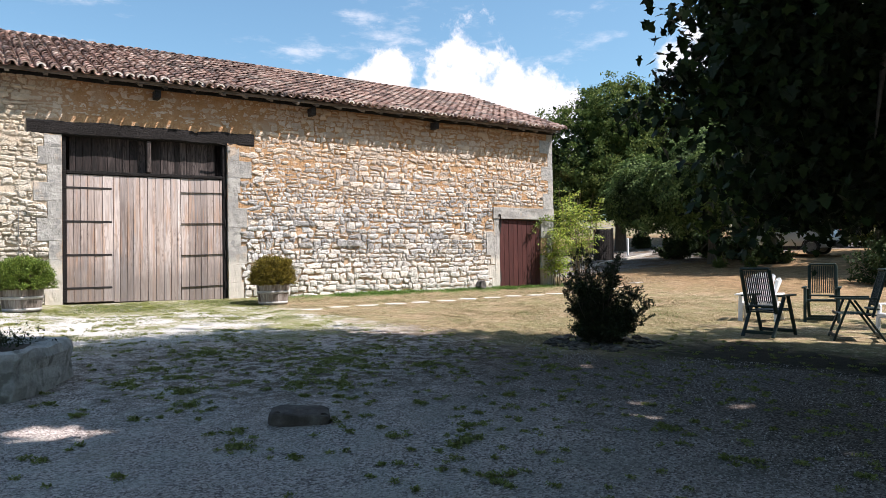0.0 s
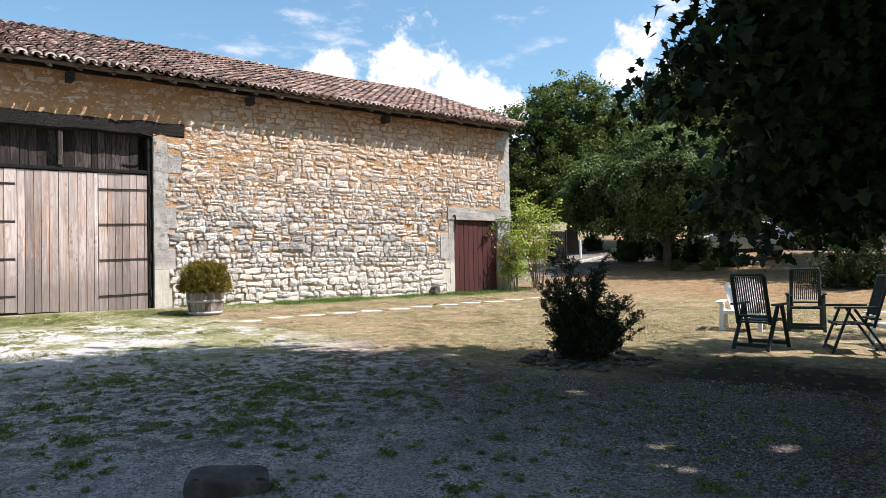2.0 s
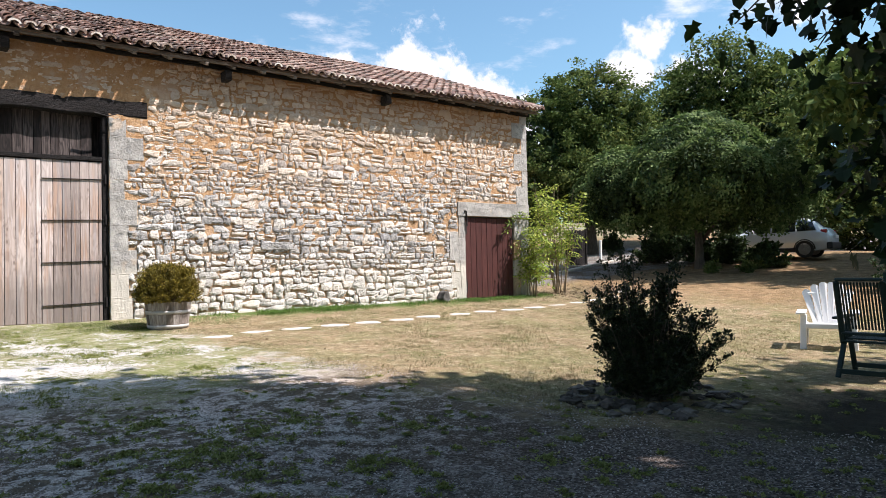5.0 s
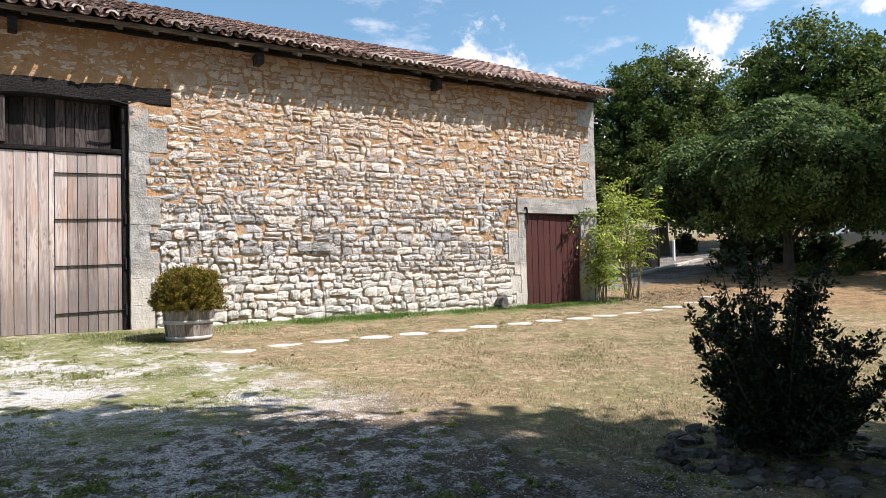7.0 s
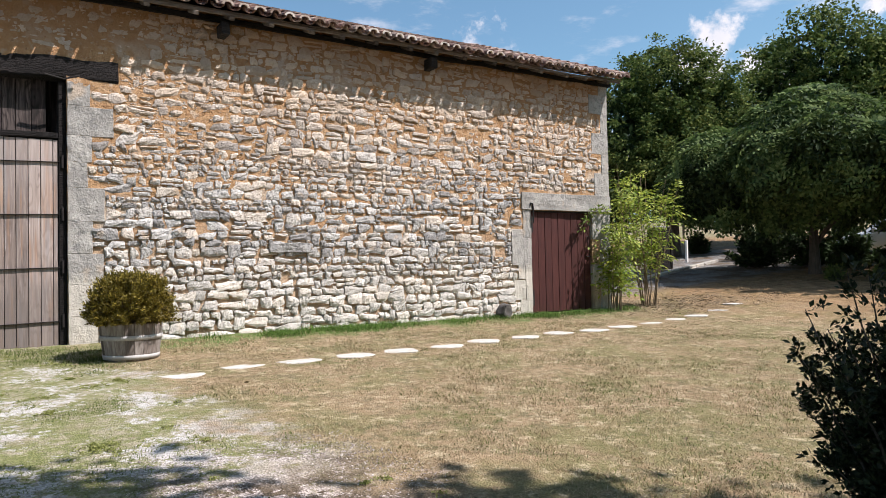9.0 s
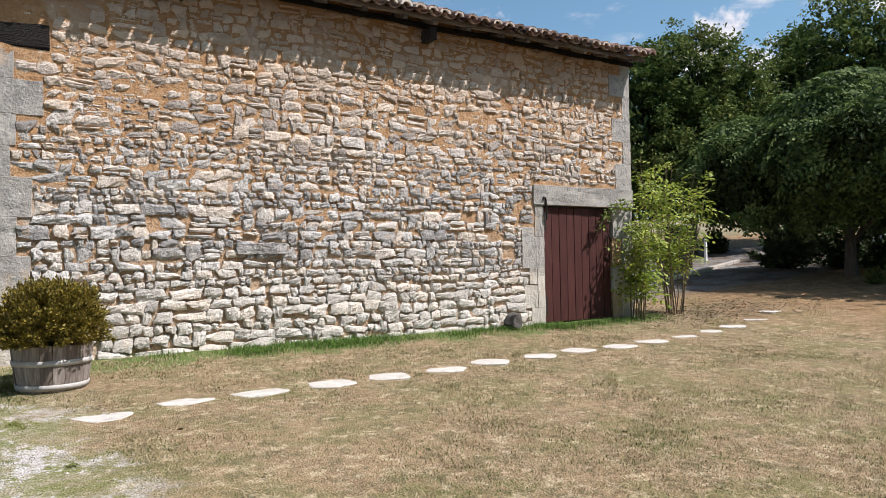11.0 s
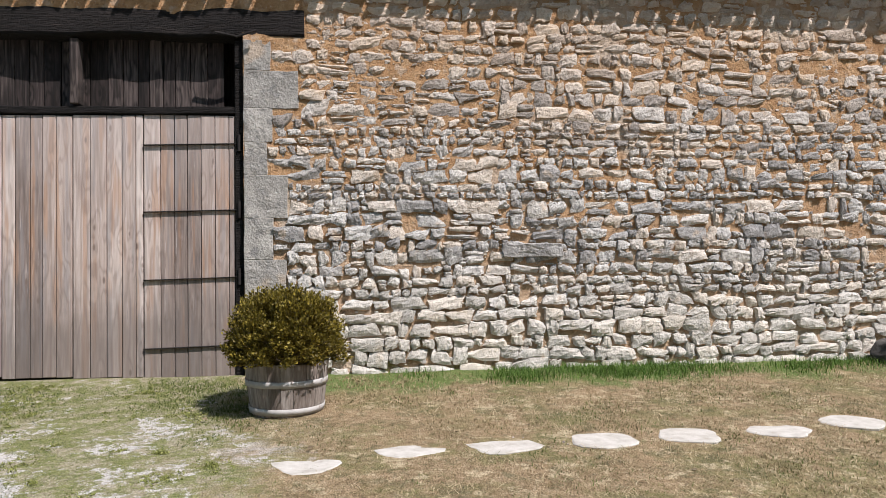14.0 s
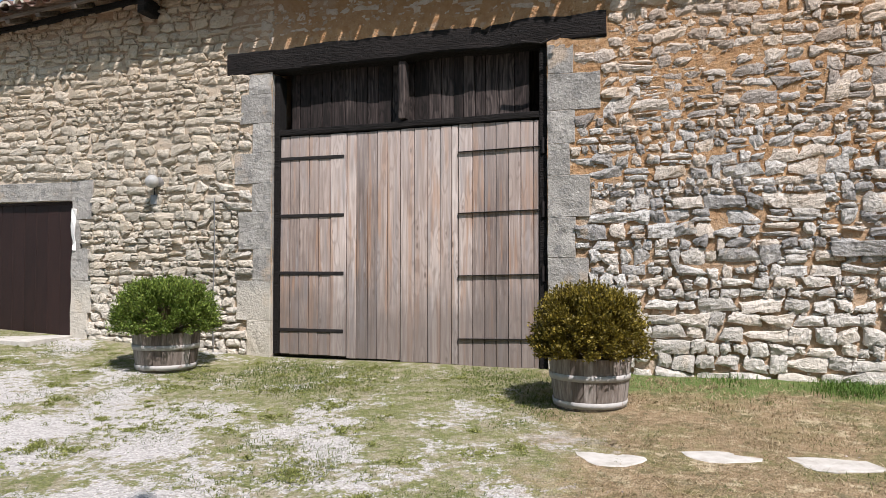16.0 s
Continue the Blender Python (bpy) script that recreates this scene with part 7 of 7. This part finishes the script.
def build_tiles():
    r = np.random.default_rng(101)
    pitch, expo = 0.245, 0.33
    length = math.hypot(RIDGE_Y - EAVE_Y, RIDGE_Z - EAVE_Z)
    rows, ang = int(length / expo), math.atan2(RIDGE_Z - EAVE_Z, RIDGE_Y - EAVE_Y)
    cols = int((WALL_R + 0.12 - (WALL_L - 0.2)) / pitch)
    cv, cf = canal_tile(0.42, 0.102, 0.080, 0.016, 1)
    gv, gf = canal_tile(0.42, 0.098, 0.112, 0.016, -1)
    cover, chan = mesh_from("cover_tile", cv, cf), mesh_from("channel_tile", gv, gf)
    arc = np.linspace(0.05, math.pi - 0.05, 9)
    plug_v = np.array([(q * math.cos(a), yy, q * 0.85 * math.sin(a)) for yy in (-0.008, 0.03) for q in (0.104, 0.066) for a in arc])
    plug_f = [(k, k + 1, 9 + k + 1, 9 + k) for k in range(8)] + [(k + 1, k, 18 + k, 18 + k + 1) for k in range(8)] + [(9 + k, 9 + k + 1, 27 + k + 1, 27 + k) for k in range(8)]
    plug = mesh_from("mortar_rim", plug_v, np.array(plug_f))
    plug.materials.append(M["tile_mortar"])
    sl, up = np.array(SLOPE), np.array(ROOF_UP)
    edge = np.array([0, EAVE_Y, EAVE_Z + 0.02])
    rest_c, rest_g = [], []
    for c in range(cols + 1):
        x = WALL_R + 0.10 - c * pitch
        for k in range(rows + 1):
            sag = 0.03 * math.sin(x * 0.55 + 1) + 0.012 * noise.noise(Vector((x * 2, k * 0.8, 0)))
            p = edge + sl * (k * expo - 0.05 + r.normal(0, 0.012)) + up * (0.05 + 0.012 + sag * 0.5) + np.array([x + r.normal(0, 0.010), 0, 0])
            q = edge + sl * (k * expo + (0.03 if k == 0 else -0.02) + r.normal(0, 0.015)) + up * (0.075 + sag * 0.5) + np.array([x - pitch / 2, 0, 0])
            e = (ang - 0.05 + r.normal(0, 0.018), r.normal(0, 0.05), r.normal(0, 0.042))
            if k < 3 and x > -6.5 and c < 75:
                o = link("tile", cover, M["tile"], roof)
                o.matrix_basis = Matrix.LocRotScale(p, Euler(e), None)
            else:
                rest_c.append((p, e))
            if k == 0 and x > -6.5:
                o = link("channel_tile", chan, M["tile"], roof)
                o.matrix_basis = Matrix.LocRotScale(q, Euler((ang, 0, 0)), None)
            else:
                rest_g.append((q, (ang, 0, r.normal(0, 0.02))))
            if k == 0:
                o = link("mortar_rim", plug, None, roof)
                o.matrix_basis = Matrix.LocRotScale(p - sl * 0.004, Euler((0.15, e[1], e[2])), Vector((r.uniform(0.85, 1.0), 1.0, r.uniform(0.8, 1.0))))
    for name, tv, tf, items in (("tiles", cv, cf, rest_c), ("channel_tiles", gv, gf, rest_g)):
        R = np.array([Euler(e).to_matrix() for _, e in items])
        v, f = scatter(tv, tf, np.array([p for p, _ in items]), R, 1.0)
        ob = link(name, mesh_from(name, v, f), M["tile"], roof)
        tagged(ob, kind="stuff")
    # ridge and verge
    rv, rf = canal_tile(0.46, 0.13, 0.11, 0.016, 1)
    ridge, items = mesh_from("ridge_tile", rv, rf), []
    x = WALL_L - 0.2
    while x < WALL_R + 0.05:
        o = link("ridge_tile", ridge, M["tile"], roof)
        o.matrix_basis = pose(x, RIDGE_Y, RIDGE_Z + 0.02 + 0.02 * math.sin(x * 0.6), 0, 0, -90 + r.normal(0, 2))
        x += 0.37
    for k in range(rows + 1):
        o = link("verge_tile", cover, M["tile"], roof)
        o.matrix_basis = Matrix.LocRotScale(edge + sl * (k * expo - 0.03) + up * 0.10 + np.array([WALL_R + 0.10, 0, 0]), Euler((ang - 0.04, 0, r.normal(0, 0.03))), None)


build_tiles()


def sink_west(obs):
    """The old roof sinks towards its west end."""
    done = set()
    for o in obs:
        if o.type != "MESH":
            continue
        if o.data.users == 1 and o.data.name not in done and max(abs(v) for v in o.matrix_basis.translation) < 1e-6:
            n = len(o.data.vertices)
            co = np.empty(n * 3, np.float32)
            o.data.vertices.foreach_get("co", co)
            co = co.reshape(-1, 3)
            co[:, 2] -= 0.075 * np.clip(-4.5 - co[:, 0], 0, 5)
            o.data.vertices.foreach_set("co", co.ravel())
            o.data.update()
            done.add(o.data.name)
        else:
            o.location.z -= 0.075 * min(5, max(0, -4.5 - o.location.x))


sink_west(roof.children)
sink_west([c for o in scene.objects if o.name.startswith(("purlin_end", "wall_plate")) for c in o.children])


# ---------------------------------------------------------------- rubble stones of the wall
def free_spans(z0, z1):
    """The stretches of wall between openings and dressed stones at a course."""
    cuts = sorted((a, b) for a, b, lo, hi in KEEP_OUT if lo < z1 - 0.015 and hi > z0 + 0.015)
    x, out = WALL_L + 0.02, []
    for a, b in cuts:
        if a > x + 0.05:
            out.append((x, a))
        x = max(x, b)
    if x < WALL_R - 0.05:
        out.append((x, WALL_R))
    return out


def stone_grid(nx, nz_):
    i, j = np.meshgrid(np.arange(nz_ - 1), np.arange(nx - 1), indexing="ij")
    return np.stack([i * nx + j, i * nx + j + 1, (i + 1) * nx + j + 1, (i + 1) * nx + j], -1).reshape(-1, 4)


def stone_shape(w, h, proud, r, nx=9, nz_=7, drop=0.007):
    """One rough stone, w by h, standing out by proud: worn arrises, split facets, wandering edges, broken corners."""
    u, v = np.meshgrid(np.linspace(-1, 1, nx), np.linspace(-1, 1, nz_))
    ring = (np.abs(u) > 0.99) | (np.abs(v) > 0.99)
    inner = (np.abs(np.arange(nx) - (nx - 1) / 2) > (nx - 1) / 2 - 1.5)[None, :] | (np.abs(np.arange(nz_) - (nz_ - 1) / 2) > (nz_ - 1) / 2 - 1.5)[:, None]
    lu, lv = 1 - 2 * min(0.2, 0.008 / w), 1 - 2 * min(0.2, 0.007 / h)
    uu = np.where(np.abs(u) > 0.99, u, np.clip(u * (nx - 1) / (nx - 3), -1, 1) * lu)
    vv = np.where(np.abs(v) > 0.99, v, np.clip(v * (nz_ - 1) / (nz_ - 3), -1, 1) * lv)
    ph = r.uniform(0, 6.283, 4)
    k = r.uniform(1.5, 3.6, 4)
    # corners drawn in by uneven amounts, sides that bow and wander
    cut = [r.uniform(0.15, 1) ** 1.4 for _ in range(4)]
    cw = [(1 - uu) * (1 - vv) / 4, (1 + uu) * (1 - vv) / 4, (1 + uu) * (1 + vv) / 4, (1 - uu) * (1 + vv) / 4]
    pull = sum((c ** 2.6) * q for c, q in zip(cw, cut))
    jit = r.normal(0, 1, (4, 2)) * np.array([min(0.030, w * 0.11), min(0.026, h * 0.17)])
    side = 0.06 * h * (np.sin(k[0] * vv + ph[0]) * (uu > 0) + np.sin(k[1] * vv + ph[1]) * (uu < 0)) * np.abs(uu)
    top = 0.05 * min(h, w) * (np.sin(k[2] * uu * 1.6 + ph[2]) * (vv > 0) + np.sin(k[3] * uu * 1.6 + ph[3]) * (vv < 0)) * np.abs(vv)
    x = uu * w / 2 * (1 - 0.24 * min(1.0, h / w) * pull) + side + sum(c * q for c, q in zip(cw, jit[:, 0])) + r.normal(0, 0.005, u.shape)
    z = vv * h / 2 * (1 - 0.24 * pull) + top + sum(c * q for c, q in zip(cw, jit[:, 1])) + r.normal(0, 0.001 + 0.018 * min(h, 0.16), u.shape)
    face = np.zeros(u.shape)
    for _ in range(4):                                                  # split facets falling away from the crown of the stone
        an, at = r.uniform(0, 6.283), r.uniform(0.2, 0.8)
        face = np.maximum(face, r.uniform(0.12, 0.55) * h * 0.5 * (math.cos(an) * uu + math.sin(an) * vv - at))
    tilt = r.normal(0, 0.04) * uu * w / 2 + r.normal(-0.03, 0.07) * vv * h / 2
    y = -proud + tilt + np.minimum(face, 0.028) + r.normal(0, 0.0022 + 0.0115 * min(h, 0.16), u.shape) + np.where(inner, drop * r.uniform(0.4, 1.2), 0.0)
    return np.stack([x, np.where(ring, 0.06, y), z], -1).reshape(-1, 3)


def course_wave(k, x):
    """How far the joint under course k strays from the level at x."""
    return 0.042 * noise.noise(Vector((x * 0.55, k * 0.21, 2.0))) + 0.016 * noise.noise(Vector((x * 2.1, k * 0.6, 6.0)))


def build_rubble():
    r = np.random.default_rng(2024)
    F, FC = stone_grid(9, 7), stone_grid(6, 5)
    joined, chips, singles = [], [], 0

    def in_trim(px, pz, m):
        return any(k0 - m < px < k1 + m and lo - m < pz < hi + m for k0, k1, lo, hi in KEEP_OUT)
    for x_lo, x_hi in ((WALL_L, -3.5), (-3.5, WALL_R)):
        west = x_hi < 0
        z, row = -0.08, 0
        while z < 4.9:
            low = z < 0.62 and not west
            h = r.uniform(0.085, 0.14) if west else r.uniform(0.13, 0.188) if low else r.uniform(0.096, 0.168)
            for a, b in free_spans(z, z + h):
                a, b = max(a, x_lo), min(b, x_hi)
                x = a + 0.004
                while x < b - 0.05:
                    w = h * float(np.clip(r.lognormal(0.66 if west else 0.36, 0.40), 0.75, 2.5))
                    if b - x - w < 0.09:
                        w = b - x - 0.004
                    xm = x + w / 2
                    lo, hi = z + course_wave(row, xm), z + h + course_wave(row + 1, xm)
                    slope = (course_wave(row, xm + 0.1) - course_wave(row, xm - 0.1)) / 0.2
                    orange = noise.noise(Vector((x * 0.45, z * 0.8, 9.0))) + 0.15 * (z - 1.9)
                    wide = min(1.0, max(0.0, orange + 0.25)) * (not west) * (not low)
                    q = r.uniform()
                    if q < 0.08 and hi - lo > 0.125 and not low:          # two thin stones laid one on the other
                        c = lo + (hi - lo) * r.uniform(0.40, 0.60)
                        cells = [(x, lo, w, c - lo), (x, c, w, hi - c)]
                    elif q < 0.20 and w > 0.2 and not low:               # one stone beside a stack of two small ones
                        c, d = lo + (hi - lo) * r.uniform(0.4, 0.6), w * r.uniform(0.55, 0.72)
                        cells = [(x, lo, d, hi - lo), (x + d, lo, w - d, c - lo), (x + d, c, w - d, hi - c)]
                    else:
                        cells = [(x, lo, w, hi - lo)]
                    for cx, cz, ww, hh in cells:
                        if r.uniform() < 0.017 and not low:
                            continue                                   # a lost stone
                        mx, mz = cx + ww / 2, cz + hh / 2
                        gap = r.uniform(0.004, 0.011) + 0.017 * wide * r.uniform(0.1, 1.5)
                        proud = float(np.clip(r.normal(0.029 if low else 0.023 - 0.010 * wide, 0.007), 0.002, 0.045))
                        if 4.05 < z and -4.2 < x < 1.0:
                            proud = -0.002 + r.uniform(-0.008, 0.008)  # nearly flush, lime-covered band over the doorway
                        v = stone_shape(max(ww - gap, 0.03), max(hh - gap, 0.024), proud, r)
                        v[:, 2] += slope * v[:, 0]
                        pos = np.array([mx, 0.0, mz + r.normal(0, 0.003)])
                        if 0.9 < mx < 4.2 and 0.1 < mz < 2.6 and singles < 300:
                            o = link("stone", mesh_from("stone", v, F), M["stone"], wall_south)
                            o.location = pos
                            singles += 1
                        else:
                            joined.append(v + pos)
                        # chips and slivers packed into the joint below and beside the stone
                        for _ in range(int(r.poisson(0.8 + 2.8 * wide))):
                            c = r.uniform(0.02, 0.085)
                            sx, sz = (r.uniform(-0.5, 0.5) * ww, -hh / 2) if r.uniform() < 0.6 else (r.choice((-0.5, 0.5)) * ww, r.uniform(-0.5, 0.5) * hh)
                            if not in_trim(mx + sx, mz + sz, 0.03):
                                chips.append(stone_shape(c, c * r.uniform(0.35, 0.8), r.uniform(-0.004, 0.010), r, 6, 5, 0.004) + np.array([mx + sx, 0.0, mz + sz]))
                    x += w
            z += h
            row += 1

    def merge(shapes, faces):
        n = len(shapes[0])
        return np.concatenate(shapes), (faces[None] + (np.arange(len(shapes)) * n)[:, None, None]).reshape(-1, 4)
    v, f = join([merge(joined, F), merge(chips, FC)])
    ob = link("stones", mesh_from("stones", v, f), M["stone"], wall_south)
    tagged(ob, kind="stuff")


build_rubble()


def wall_slot():
    """The long lintel stone over a shadowed slot in the wall."""
    t = thing("wall_slot", "long stone over a shallow slot in the barn wall", "stone")
    block("cover_stone", 2.93, 3.62, 1.30, 1.46, t, y0=-0.055, y1=0.06, material=M["stone"], jag=0.02)


wall_slot()
